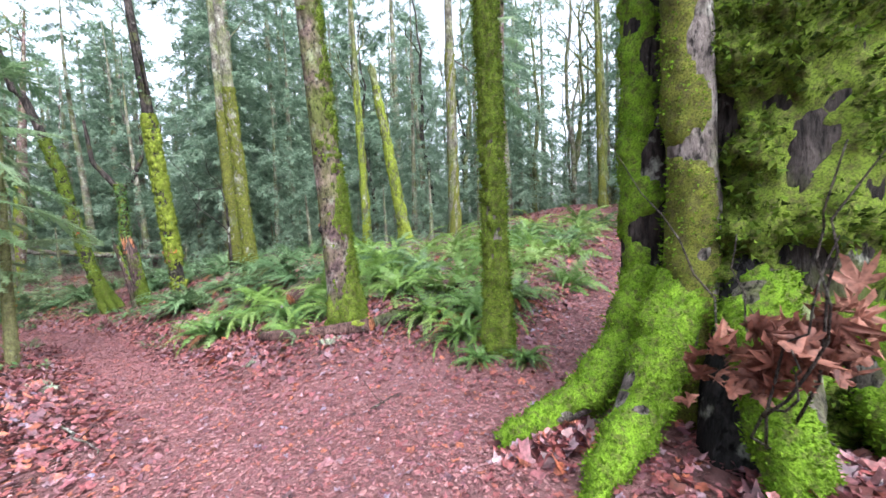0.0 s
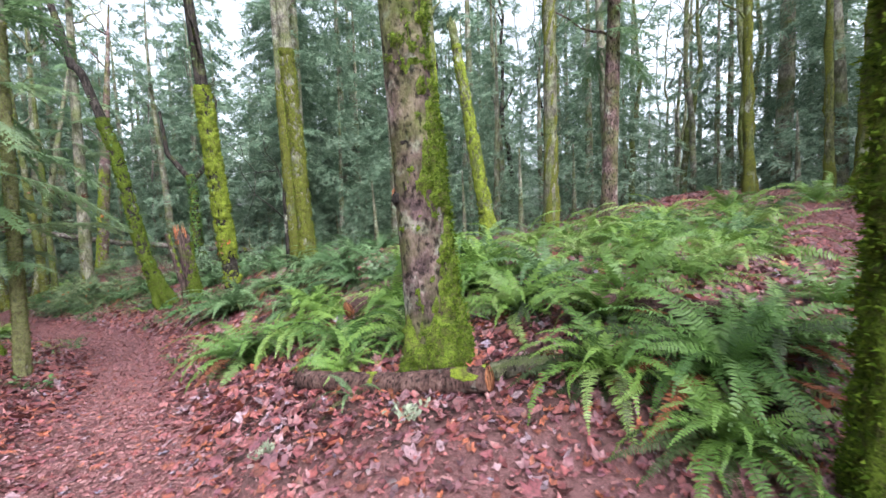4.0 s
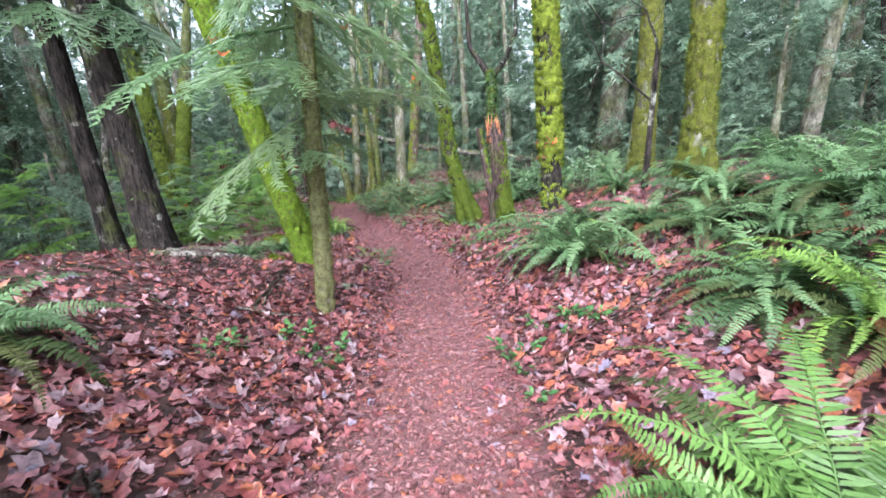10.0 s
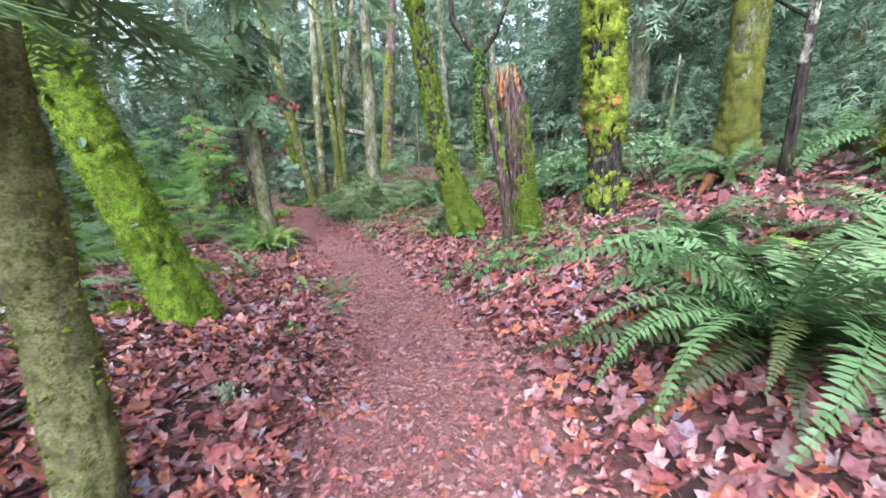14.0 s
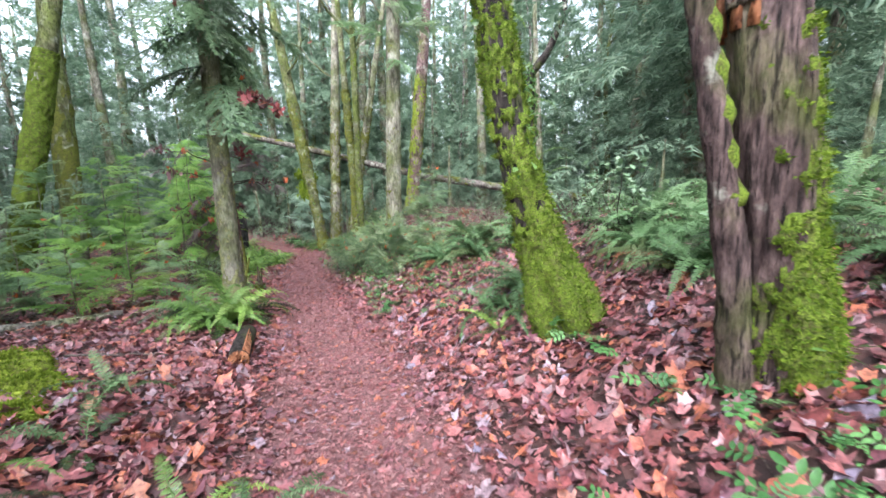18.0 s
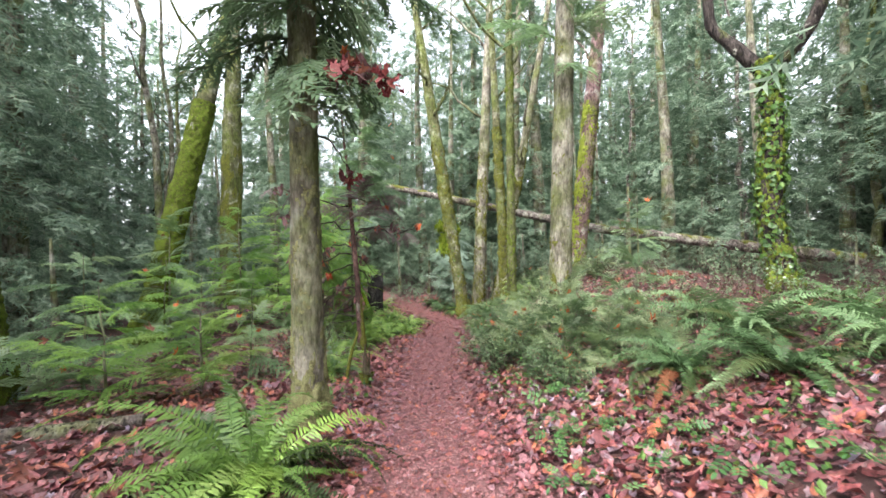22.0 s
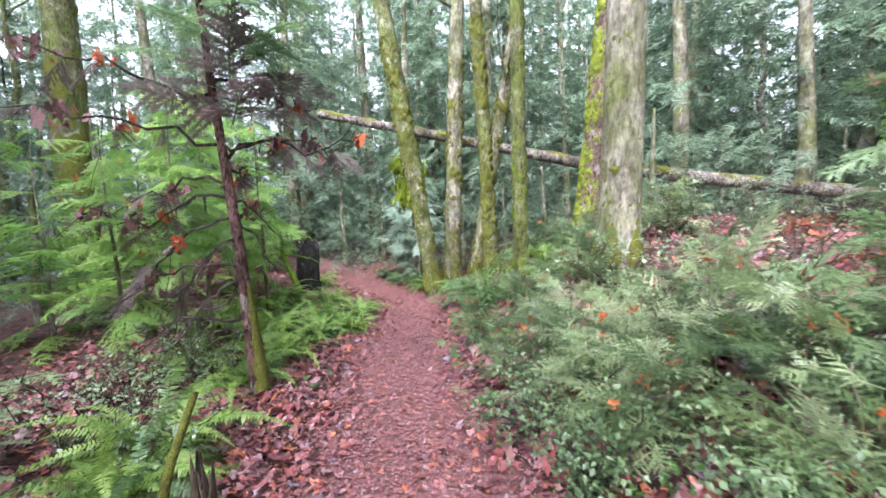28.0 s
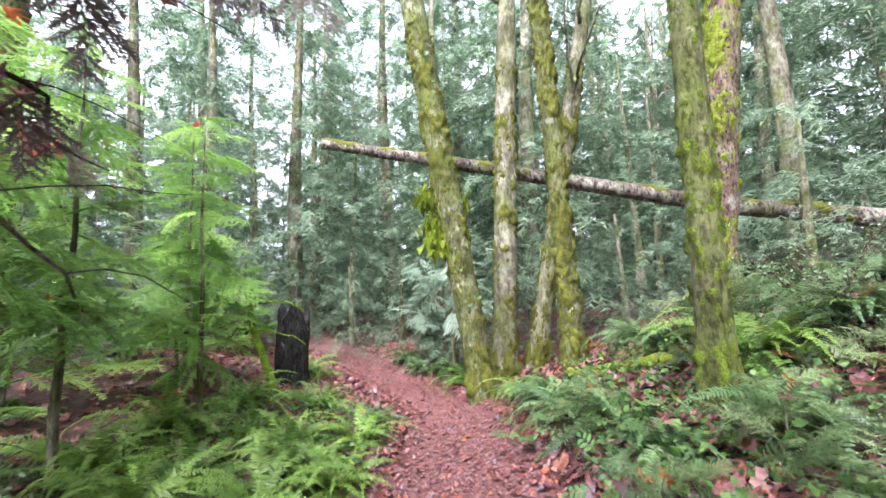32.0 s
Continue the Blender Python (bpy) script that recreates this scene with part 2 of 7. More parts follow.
FERN = leaf_material("sword_fern_green", [(0.0, (0.11, 0.205, 0.045)), (0.45, (0.175, 0.3, 0.062)), (0.8, (0.24, 0.38, 0.075)), (1.0, (0.26, 0.36, 0.115))], 0.42, 0.36, 0.5, "object", 40.0)
FERN_MID = leaf_material("shaded_fern_green", [(0.0, (0.08, 0.16, 0.042)), (0.45, (0.125, 0.235, 0.058)), (0.8, (0.17, 0.3, 0.075)), (1.0, (0.19, 0.29, 0.1))], 0.4, 0.4, 0.4, "object", 40.0)
FERN_BLUE = leaf_material("blue_green_fern", [(0.0, (0.07, 0.135, 0.052)), (0.5, (0.112, 0.2, 0.08)), (1.0, (0.18, 0.28, 0.13))], 0.38, 0.42, 0.35, "object", 40.0)
# old lower fronds, darkened in colour to deepen the shade under the ferns
FERN_OLD_SHADED = leaf_material("old_shaded_frond", [(0.0, (0.022, 0.038, 0.012)), (0.6, (0.045, 0.07, 0.02)), (1.0, (0.09, 0.10, 0.03))], 0.25, 0.5, 0.3, "object", 40.0)
FERN_DEAD = leaf_material("withered_fern", [(0.0, (0.12, 0.045, 0.025)), (1.0, (0.24, 0.09, 0.045))], 0.2, 0.8, 0.1, "object")
SPRAY = leaf_material("hemlock_green", [(0.0, (0.095, 0.17, 0.075)), (0.5, (0.165, 0.27, 0.12)), (1.0, (0.27, 0.37, 0.19))], 0.45, 0.36, 0.6, "object", 30.0)
SPRAY_PALE = leaf_material("pale_cedar_green", [(0.0, (0.06, 0.105, 0.045)), (0.4, (0.13, 0.2, 0.08)), (0.75, (0.22, 0.3, 0.135)), (1.0, (0.36, 0.42, 0.25))], 0.42, 0.34, 0.65, "object", 30.0)
# paler, bluer green for the two saplings beyond the trunks
SPRAY_BLUE = leaf_material("pale_blue_green", [(0.0, (0.16, 0.24, 0.17)), (0.5, (0.26, 0.36, 0.28)), (1.0, (0.4, 0.5, 0.42))], 0.4, 0.36, 0.5, "object", 30.0)
# lit copy of the sapling green: the extra light is in the base colour
SPRAY_LIT = leaf_material("lit_sapling_green", [(0.0, (0.14, 0.27, 0.06)), (0.6, (0.23, 0.4, 0.09)), (1.0, (0.33, 0.48, 0.14))], 0.6, 0.38, 0.55, "object", 30.0)
SPRAY_DARK = leaf_material("dark_conifer_green", [(0.0, (0.05, 0.09, 0.045)), (0.5, (0.09, 0.15, 0.07)), (1.0, (0.16, 0.23, 0.12))], 0.4, 0.4, 0.5, "object", 30.0)
SPRAY_DRY = leaf_material("dry_needles", [(0.0, (0.11, 0.085, 0.09)), (1.0, (0.25, 0.2, 0.2))], 0.3, 0.8, 0.1, "object", 30.0)
# conifer needles: haze is put into the base colour, greyer and paler
NEEDLES = leaf_material("haze_paled_needles", [(0.0, (0.075, 0.13, 0.085)), (0.5, (0.15, 0.225, 0.145)), (1.0, (0.26, 0.34, 0.235))], 0.5, 0.5, 0.4, "island", 8.0)
LITTER = leaf_material("fallen_maple_leaves", [(0.0, (0.11, 0.032, 0.034)), (0.12, (0.29, 0.082, 0.08)), (0.24, (0.15, 0.055, 0.075)), (0.36, (0.34, 0.12, 0.115)), (0.46, (0.055, 0.022, 0.025)), (0.56, (0.40, 0.125, 0.065)), (0.66, (0.21, 0.062, 0.062)), (0.76, (0.095, 0.042, 0.055)), (0.86, (0.29, 0.13, 0.14)), (0.96, (0.27, 0.18, 0.205)), (1.0, (0.2, 0.165, 0.23))], 0.1, 0.4, 0.5, "island", 34.0, 1.0)
CRUMB = leaf_material("trodden_leaf_bits", [(0.0, (0.13, 0.047, 0.05)), (0.25, (0.24, 0.098, 0.1)), (0.5, (0.075, 0.028, 0.03)), (0.75, (0.29, 0.13, 0.13)), (0.94, (0.27, 0.15, 0.15)), (1.0, (0.26, 0.08, 0.055))], 0.05, 0.5, 0.4, "island", 60.0)
RED_LEAF = leaf_material("orange_red_leaf", [(0.0, (0.36, 0.06, 0.035)), (0.6, (0.48, 0.12, 0.04)), (1.0, (0.42, 0.17, 0.09))], 0.3, 0.55, 0.3, "island", 40.0)
MAROON_LEAF = leaf_material("maroon_leaf", [(0.0, (0.13, 0.03, 0.035)), (0.6, (0.24, 0.055, 0.06)), (1.0, (0.34, 0.1, 0.08))], 0.3, 0.6, 0.3, "island", 40.0, 0.8)
BROWN_LEAF = leaf_material("dry_brown_leaf", [(0.0, (0.1, 0.035, 0.026)), (0.6, (0.2, 0.075, 0.05)), (1.0, (0.3, 0.14, 0.1))], 0.25, 0.6, 0.3, "object", 40.0, 0.8)
DRY_LEAF = leaf_material("withered_purple_leaf", [(0.0, (0.09, 0.05, 0.055)), (0.7, (0.18, 0.10, 0.10)), (1.0, (0.32, 0.13, 0.08))], 0.25, 0.7, 0.2, "island", 40.0)
BROAD = leaf_material("evergreen_broadleaf", [(0.0, (0.03, 0.085, 0.025)), (0.6, (0.06, 0.15, 0.04)), (1.0, (0.12, 0.22, 0.08))], 0.15, 0.38, 0.3, "object", 40.0)
IVY = leaf_material("ivy_green", [(0.0, (0.03, 0.075, 0.018)), (0.6, (0.065, 0.14, 0.03)), (1.0, (0.12, 0.21, 0.05))], 0.25, 0.42, 0.35, "island", 40.0)
TWIG = bark_material("twig_bark", (0.035, 0.028, 0.024), (0.08, 0.065, 0.055), (0.15, 0.125, 0.11), 0.1, 0.15, 40.0)
BUSH = leaf_material("bush_green", [(0.0, (0.045, 0.085, 0.035)), (0.6, (0.08, 0.135, 0.055)), (1.0, (0.14, 0.19, 0.09))], 0.25, 0.4, 0.5, "island", 40.0)
LICHEN = leaf_material("pale_lichen", [(0.0, (0.2, 0.23, 0.16)), (1.0, (0.33, 0.36, 0.27))], 0.2, 0.9, 0.1, "island", 60.0)
SALAL = leaf_material("pale_broadleaf", [(0.0, (0.09, 0.16, 0.075)), (0.6, (0.16, 0.25, 0.13)), (1.0, (0.24, 0.32, 0.2))], 0.25, 0.32, 0.6, "island", 40.0)
FLOOR = ground_material()

# ---- the lie of the land ----
LAND = (-0.356, 2.35, 1.038, -0.151, -0.665, 0.436)
SWELLS = (
    (-0.021, -0.041, -0.083, -0.229, -0.168, 0.198, -0.384, -0.021, 0.318, 0.003),
    (-0.231, -0.114, -0.309, -0.288, 0.379, 0.686, -0.139, -0.208, -0.251, -0.094),
    (-0.501, -0.145, -0.469, -0.02, 0.243, -1.122, -0.513, 0.556, -0.376, 0.184),
    (0.156, -0.228, -0.187, -0.273, -1.053, 0.11, 0.443, -0.114, -0.002, -0.077),
    (-0.191, -0.699, -0.738, -0.608, 0.148, 0.1, -0.062, 0.044, 0.191, 0.278),
    (-1.127, -0.072, 0.805, 0.1, 0.144, -0.246, -0.11, 0.027, 0.077, 0.597),
)
TRAIL = ((0.3, -9), (0.2, -3), (0, 0), (-0.3, 1.3), (-0.7, 2.4), (-1.45, 3.15), (-2.45, 3.85), (-3.7, 4.9), (-4.85, 5.95), (-5.95, 7.0), (-7.2, 8.3), (-8.9, 9.8),
         (-10.1, 10.7), (-11.6, 11.5), (-13.2, 12.3), (-14.7, 13.0), (-16.2, 13.45), (-17.7, 14.05), (-19.2, 14.75), (-21.3, 15.7), (-23.2, 16.85), (-25.3, 17.95), (-27.5, 18.3), (-30, 17.95), (-36, 15.3))
FORK = ((-0.6, 2.0), (0.4, 3.0), (1.7, 4.3), (3.1, 6.2), (4.3, 8.2), (5.3, 10.2), (6.2, 13), (7.5, 17), (9, 24))


def height(x, y):
    """The ground's height at x, y (numbers or arrays)."""
    x, y = np.asarray(x, float), np.asarray(y, float)
    u, v = np.tanh((x + 10) / 30), np.tanh((y - 9) / 30)
    z = LAND[0] + LAND[1] * u + LAND[2] * v + LAND[3] * u * v + LAND[4] * u * u + LAND[5] * v * v
    for j, row in enumerate(SWELLS):
        for i, h in enumerate(row):
            z = z + h * np.exp(-((x + 28 - 4 * i) ** 2 + (y - 4 * j) ** 2) / 18.0)
    return z - 1.2 * np.exp(-((x + 17) ** 2 + (y - 29) ** 2) / 40) - 0.95 * np.exp(-((x + 16.3) ** 2 + (y - 22.3) ** 2) / 12)


def off_line(x, y, line):
    """How far points lie from a line of the plan."""
    best = np.full(np.shape(x), 1e9)
    for (ax, ay), (bx, by) in zip(line, line[1:]):
        dx, dy = bx - ax, by - ay
        s = np.clip(((x - ax) * dx + (y - ay) * dy) / (dx * dx + dy * dy), 0, 1)
        best = np.minimum(best, np.hypot(x - ax - s * dx, y - ay - s * dy))
    return best


def wear(x, y):
    a = off_line(x, y, TRAIL) / 0.54
    b = off_line(x, y, FORK) / 0.75
    c = np.hypot(x + 0.8, y - 2.8) / 2.1
    d = np.minimum(np.minimum(a, b), c)
    return np.clip(1.35 - 0.75 * d, 0, 1)


def lattice(i, j, k, seed):
    h = (i * 73856093) ^ (j * 19349663) ^ (k * 83492791) ^ (seed * 2654435761)
    h = (h ^ (h >> 13)) * 1274126177
    return ((h ^ (h >> 16)) & 0xFFFF) / 65535.0


def bumps(p, scale, seed=0, octaves=3):
    """Smooth noise from -1 to 1 at the points p."""
    total, amp, norm = 0.0, 1.0, 0.0
    q = np.asarray(p, float) * scale
    for o in range(octaves):
        b = np.floor(q).astype(np.int64)
        f = q - b
        f = f * f * (3 - 2 * f)
        i, j, k = b[..., 0], b[..., 1], b[..., 2]
        v = 0.0
        for a in (0, 1):
            for c in (0, 1):
                for d in (0, 1):
                    w = (f[..., 0] if a else 1 - f[..., 0]) * (f[..., 1] if c else 1 - f[..., 1]) * (f[..., 2] if d else 1 - f[..., 2])
                    v = v + w * lattice(i + a, j + c, k + d, seed + o)
        total, norm = total + amp * (v * 2 - 1), norm + amp
        amp, q = amp * 0.55, q * 2.03
    return total / norm


# ---- mesh helpers ----
def mesh_of(name, verts, faces, material, smooth=True):
    """A mesh from arrays: verts (n, 3), faces a list of (m, k) arrays."""
    if not isinstance(faces, list):
        faces = [faces]
    verts = np.asarray(verts, np.float32)
    loops = np.concatenate([np.asarray(f, np.int32).ravel() for f in faces])
    totals = np.concatenate([np.full(len(f), np.shape(f)[1], np.int32) for f in faces])
    starts = np.concatenate([[0], np.cumsum(totals)[:-1]]).astype(np.int32)
    me = bpy.data.meshes.new(name)
    me.vertices.add(len(verts))
    me.vertices.foreach_set("co", verts.ravel())
    me.loops.add(len(loops))
    me.loops.foreach_set("vertex_index", loops)
    me.polygons.add(len(totals))
    me.polygons.foreach_set("loop_start", starts)
    me.polygons.foreach_set("loop_total", totals)
    me.polygons.foreach_set("use_smooth", np.full(len(totals), smooth))
    me.materials.append(material)
    me.update(calc_edges=True)
    return me


def part(name, me, parent, label="", m=None):
    ob = new(name, me)
    ob.parent = parent
    if m is not None:
        ob.matrix_basis = m
    return tagged(ob, label)


def thing(name, at, label, category, group="", kind=""):
    ob = new(name)
    ob.matrix_basis = Matrix.Translation(at) if not isinstance(at, Matrix) else at
    ob.empty_display_size = 0.2
    return tagged(ob, label, category, group, kind)


def along(points, count):
    """Points spread evenly along a smooth line through the given ones."""
    p = np.asarray(points, float)
    t = np.concatenate([[0], np.cumsum(np.linalg.norm(np.diff(p, axis=0), axis=1))])
    s = np.linspace(0, t[-1], count)
    out = np.stack([np.interp(s, t, p[:, k]) for k in range(3)], 1)
    for _ in range(max(1, count // (3 * len(p)))):
        out[1:-1] = (out[:-2] + 2 * out[1:-1] + out[2:]) / 4
    return out


def frames_of(path):
    tan = np.gradient(path, axis=0)
    tan /= np.linalg.norm(tan, axis=1)[:, None] + 1e-9
    ref = np.array([1.0, 0, 0]) if abs(tan[:, 2]).mean() > 0.6 else np.array([0, 0, 1.0])
    u = np.cross(np.cross(tan, ref), tan)
    u /= np.linalg.norm(u, axis=1)[:, None] + 1e-9
    return tan, u, np.cross(tan, u)


def tube(path, radii, sides, cap=True):
    """A round body along a path: verts, faces. radii: (n,) or (n, sides)."""
    path = np.asarray(path, float)
    count = len(path)
    radii = np.asarray(radii, float)
    if radii.ndim == 1:
        radii = np.repeat(radii[:, None], sides, 1)
    _, u, v = frames_of(path)
    th = np.linspace(0, 2 * np.pi, sides, endpoint=False)
    verts = path[:, None] + radii[..., None] * (np.cos(th)[None, :, None] * u[:, None] + np.sin(th)[None, :, None] * v[:, None])
    i = np.arange(count - 1)[:, None] * sides
    j = np.arange(sides)[None]
    k = (j + 1) % sides
    quads = np.stack([i + j, i + k, i + sides + k, i + sides + j], -1).reshape(-1, 4)
    verts = verts.reshape(-1, 3)
    faces = [quads]
    if cap:
        verts = np.concatenate([verts, path[:1], path[-1:]])
        a, b, top = count * sides, count * sides + 1, (count - 1) * sides
        jj, kk = np.arange(sides), (np.arange(sides) + 1) % sides
        faces.append(np.concatenate([np.stack([np.full(sides, a), kk, jj], 1), np.stack([np.full(sides, b), top + jj, top + kk], 1)]))
    return verts, faces


def joined(pieces):
    """Several (verts, faces) as one."""
    vs, fs, base = [], [], 0
    for v, f in pieces:
        vs.append(v)
        fs.extend(np.asarray(x) + base for x in f)
        base += len(v)
    return np.concatenate(vs), fs


def soft(x, a, b):
    t = np.clip((x - a) / (b - a), 0, 1)
    return t * t * (3 - 2 * t)


# ---- trunks ----
def bole(path, radii, sides, seed, flare=0.5, lobes=5, rough=0.05, furrow=None):
    """Radii of a trunk with root flare, swells and furrows; furrow deepens its cracks."""
    rise = path[:, 2] - path[0, 2] - 0.25
    th = np.linspace(0, 2 * np.pi, sides, endpoint=False)
    ring = radii[:, None] * (1 + flare * np.exp(-np.clip(rise, 0, 9) / 0.32)[:, None] * (0.65 + 0.35 * np.cos(lobes * th + seed)[None]))
    _, u, v = frames_of(path)
    p = path[:, None] + ring[..., None] * (np.cos(th)[None, :, None] * u[:, None] + np.sin(th)[None, :, None] * v[:, None])
    stretched = p * np.array([1, 1, 0.35])
    return ring * (1 + rough * 1.6 * bumps(p, 1.6, seed, 2)) + (furrow or rough * 0.35) * radii[:, None] * bumps(stretched * (np.array([1.6, 1.6, 0.5]) if furrow else 1.0), 16, seed + 5, 2), p


def tufts(p, out, count, size, rng, lean=0.6):
    """Short blades that stand off a surface: points p (n, 3), outward ways."""
    pick = rng.integers(0, len(p), count)
    a = p[pick] + rng.normal(0, size * 0.5, (count, 3))
    o = out[pick] + rng.normal(0, lean, (count, 3))
    o /= np.linalg.norm(o, axis=1)[:, None]
    side = np.cross(o, rng.normal(0, 1, (count, 3)))
    side /= np.linalg.norm(side, axis=1)[:, None] + 1e-9
    s = size * rng.uniform(0.5, 1.4, count)[:, None]
    v = np.stack([a - side * s * 0.28, a + side * s * 0.28, a + o * s], 1).reshape(-1, 3)
    return v, [np.arange(count * 3).reshape(-1, 3)]


def leaf_cards(p, out, count, size, rng, droop=0.5):
    """Four-sided leaves scattered over points of a surface."""
    pick = rng.integers(0, len(p), count)
    o = out[pick] + rng.normal(0, 0.5, (count, 3))
    o /= np.linalg.norm(o, axis=1)[:, None]
    a = p[pick] + o * size * rng.uniform(0.1, 0.8, count)[:, None]
    d = rng.normal(0, 0.7, (count, 3)) + np.array([0, 0, -droop])
    d -= o * (d * o).sum(1)[:, None] * 0.8
    d /= np.linalg.norm(d, axis=1)[:, None]
    side = np.cross(o, d)
    s = size * rng.uniform(0.6, 1.3, count)[:, None]
    v = np.stack([a, a + d * s * 0.45 + side * s * 0.38 + o * s * 0.08, a + d * s, a + d * s * 0.45 - side * s * 0.38 + o * s * 0.08], 1).reshape(-1, 3)
    return v, [np.arange(count * 4).reshape(-1, 4)]


def limb_path(start, way, length, droop, rng, count=9):
    s = np.linspace(0, 1, count)[:, None]
    wob = np.cumsum(rng.normal(0, 0.035 * length, (count, 3)), 0) * (s > 0)
    return np.asarray(start) + np.asarray(way) * s * length + np.array([0, 0, -droop]) * length * s ** 2 + wob


def mossy_tree(name, base, lean, tall, r0, r1, bark, label, category="tree", moss=None, cover=0.5, side=None, thick=0.03, seed=1, flare=0.5, lobes=5,
               bend=(), ivy=0, limbs=4, near=True, fuzz=0, broken=False, bare_below=0.0, rough=0.05, foot=0.0, sides=32, furrow=None, bald=None):
    """A tree whose trunk may wear a coat of moss: r0 near the foot, r1 six metres up; bend: (height, dx, dy) off the straight line."""
    rng = np.random.default_rng(seed)
    bx, by = base
    bz = float(height(bx, by))
    root = thing(name, (bx, by, bz), label, category)
    fine = 0.09 if near else 0.4
    seen = min(tall, 7.5)
    hs = np.concatenate([np.arange(-0.25, seen, fine), np.linspace(seen, tall, 10)[0 if seen < tall else 10:]])
    if broken:
        hs = np.arange(-0.25, tall + 0.001, fine)
    ox, oy = lean[0] * hs, lean[1] * hs
    if bend:
        b = np.array([(0, 0, 0), *bend])
        hb = np.clip(hs, 0, None)
        ox, oy = ox + np.interp(hb, b[:, 0], b[:, 1]), oy + np.interp(hb, b[:, 0], b[:, 2])
        for _ in range(12):
            ox[1:-1], oy[1:-1] = (ox[:-2] + 2 * ox[1:-1] + ox[2:]) / 4, (oy[:-2] + 2 * oy[1:-1] + oy[2:]) / 4
    path = np.stack([ox, oy, hs], 1)
    radii = np.interp(hs, [0, 6, max(tall, 6.1)], [r0, r1, r1 if broken else 0.04])
    sides = sides if near else 10
    ring, p = bole(path, radii, sides, seed, flare, lobes, rough, furrow)
    if broken:
        th = np.linspace(0, 2 * np.pi, sides, endpoint=False)
        drop = 0.35 * np.abs(np.sin(th * 1.5 + seed)) + 0.12 * rng.random(sides)
        verts, faces = tube(path, ring, sides)
        v3 = verts[:len(path) * sides].reshape(len(path), sides, 3)
        limit = tall - drop
        v3[..., 2] = np.minimum(v3[..., 2], limit[None])
        verts[:len(path) * sides] = v3.reshape(-1, 3)
        verts[-1] = (path[-1, 0], path[-1, 1], tall - 0.45)
    else:
        verts, faces = tube(path, ring, sides)
    part("trunk", mesh_of("trunk", verts, faces, bark), root)
    low = hs < seen
    outward = p - path[:, None]
    outward /= np.linalg.norm(outward, axis=2)[..., None] + 1e-9
    if moss is not None:
        ms = 60 if near else 14
        mh = np.arange(0.0, min(6.0 if near else 7.0, tall - (0.5 if broken else 0)), 0.048 if near else 0.3)
        mp = np.stack([np.interp(mh, hs, path[:, k]) for k in range(3)], 1)
        mr0 = np.interp(mh, hs, radii)
        mring, q = bole(mp, mr0, ms, seed, flare, lobes, rough, furrow)
        mo = q - mp[:, None]
        mo /= np.linalg.norm(mo, axis=2)[..., None] + 1e-9
        want = bumps(q * np.array([1, 1, 0.6]), 5.0, seed + 9, 4) * 1.2 + 1.0 * bumps(q, 17, seed + 19, 2) + 0.8 * bumps(q, 44, seed + 29, 2) + cover * 2 - 1
        if side is not None:
            want = want + 0.55 * (mo[..., 0] * side[0] + mo[..., 1] * side[1])
        want = want - (1 - soft(mh + 0.35 * bumps(q * np.array([3, 3, 0.2]), 2.0, seed, 2).mean(1), bare_below - 0.35, bare_below + 0.35))[:, None] * 0.75
        if bald:
            want = want - bald[2] * (soft(mh, bald[0] - 0.35, bald[0] + 0.25) * (1 - soft(mh, bald[1] - 0.2, bald[1] + 0.4)))[:, None] * (0.75 - 0.6 * mo[..., 0])
        if foot:
            want = want + 0.95 * (1 - soft(mh, foot - 0.7, foot + 0.6))[:, None]
        coat = soft(want, -0.12, 0.5)
        tuft = 0.6 + 0.5 * bumps(q * np.array([1, 1, 1.3]), 10, seed + 3, 2) + 0.5 * bumps(q, 32, seed + 4, 2)
        grown = mring + np.where(coat > 0.02, coat * thick * (0.25 + tuft) * 1.7, -0.02)
        mv, mf = tube(mp, grown, ms, cap=False)
        part("moss", mesh_of("moss", mv, mf, moss), root, "clumpy green moss")
        if fuzz:
            grid = mv.reshape(len(mh), ms, 3)
            keep = coat > 0.25
            fv, ff = tufts(grid[keep], mo[keep], fuzz * 3, 0.023, rng, 0.7)
            tagged(part("moss_tufts", mesh_of("moss_tufts", fv, ff, MOSS_DEEP if moss is MOSS_GREEN else MOSS_LIME if moss is MOSS_VIVID else MOSS_BLADES, False), root), kind="stuff")
    if ivy:
        sel = low & (hs > 0.25)
        lv, lf = leaf_cards(p[sel].reshape(-1, 3), outward[sel].reshape(-1, 3), ivy, 0.09 if ivy < 800 else 0.13, rng)
        part("ivy", mesh_of("ivy", lv, lf, IVY, False), root, "green climbing leaves on the trunk")
    top = tall * 0.95
    for k in range(limbs):
        h = rng.uniform(min(5.0, tall * 0.5), top) if not broken else rng.uniform(1, tall)
        az = rng.uniform(0, 2 * np.pi)
        at = np.array([np.interp(h, hs, path[:, 0]), np.interp(h, hs, path[:, 1]), h])
        lp = limb_path(at, (math.cos(az) * 0.7, math.sin(az) * 0.7, 0.75), rng.uniform(1.5, 3.5), -0.1, rng)
        pieces = [tube(lp, np.linspace(min(0.05, r1 * 0.5), 0.008, len(lp)), 6)]
        for w in range(5):
            st = lp[rng.integers(3, len(lp))]
            tw = limb_path(st, rng.normal(0, 0.6, 3) + np.array([0, 0, 0.5]), rng.uniform(0.5, 1.1), 0.1, rng, 6)
            pieces.append(tube(tw, np.linspace(0.012, 0.004, 6), 4))
        lv, lf = joined(pieces)
        part("limb", mesh_of("limb", lv, lf, bark), root)
    return root


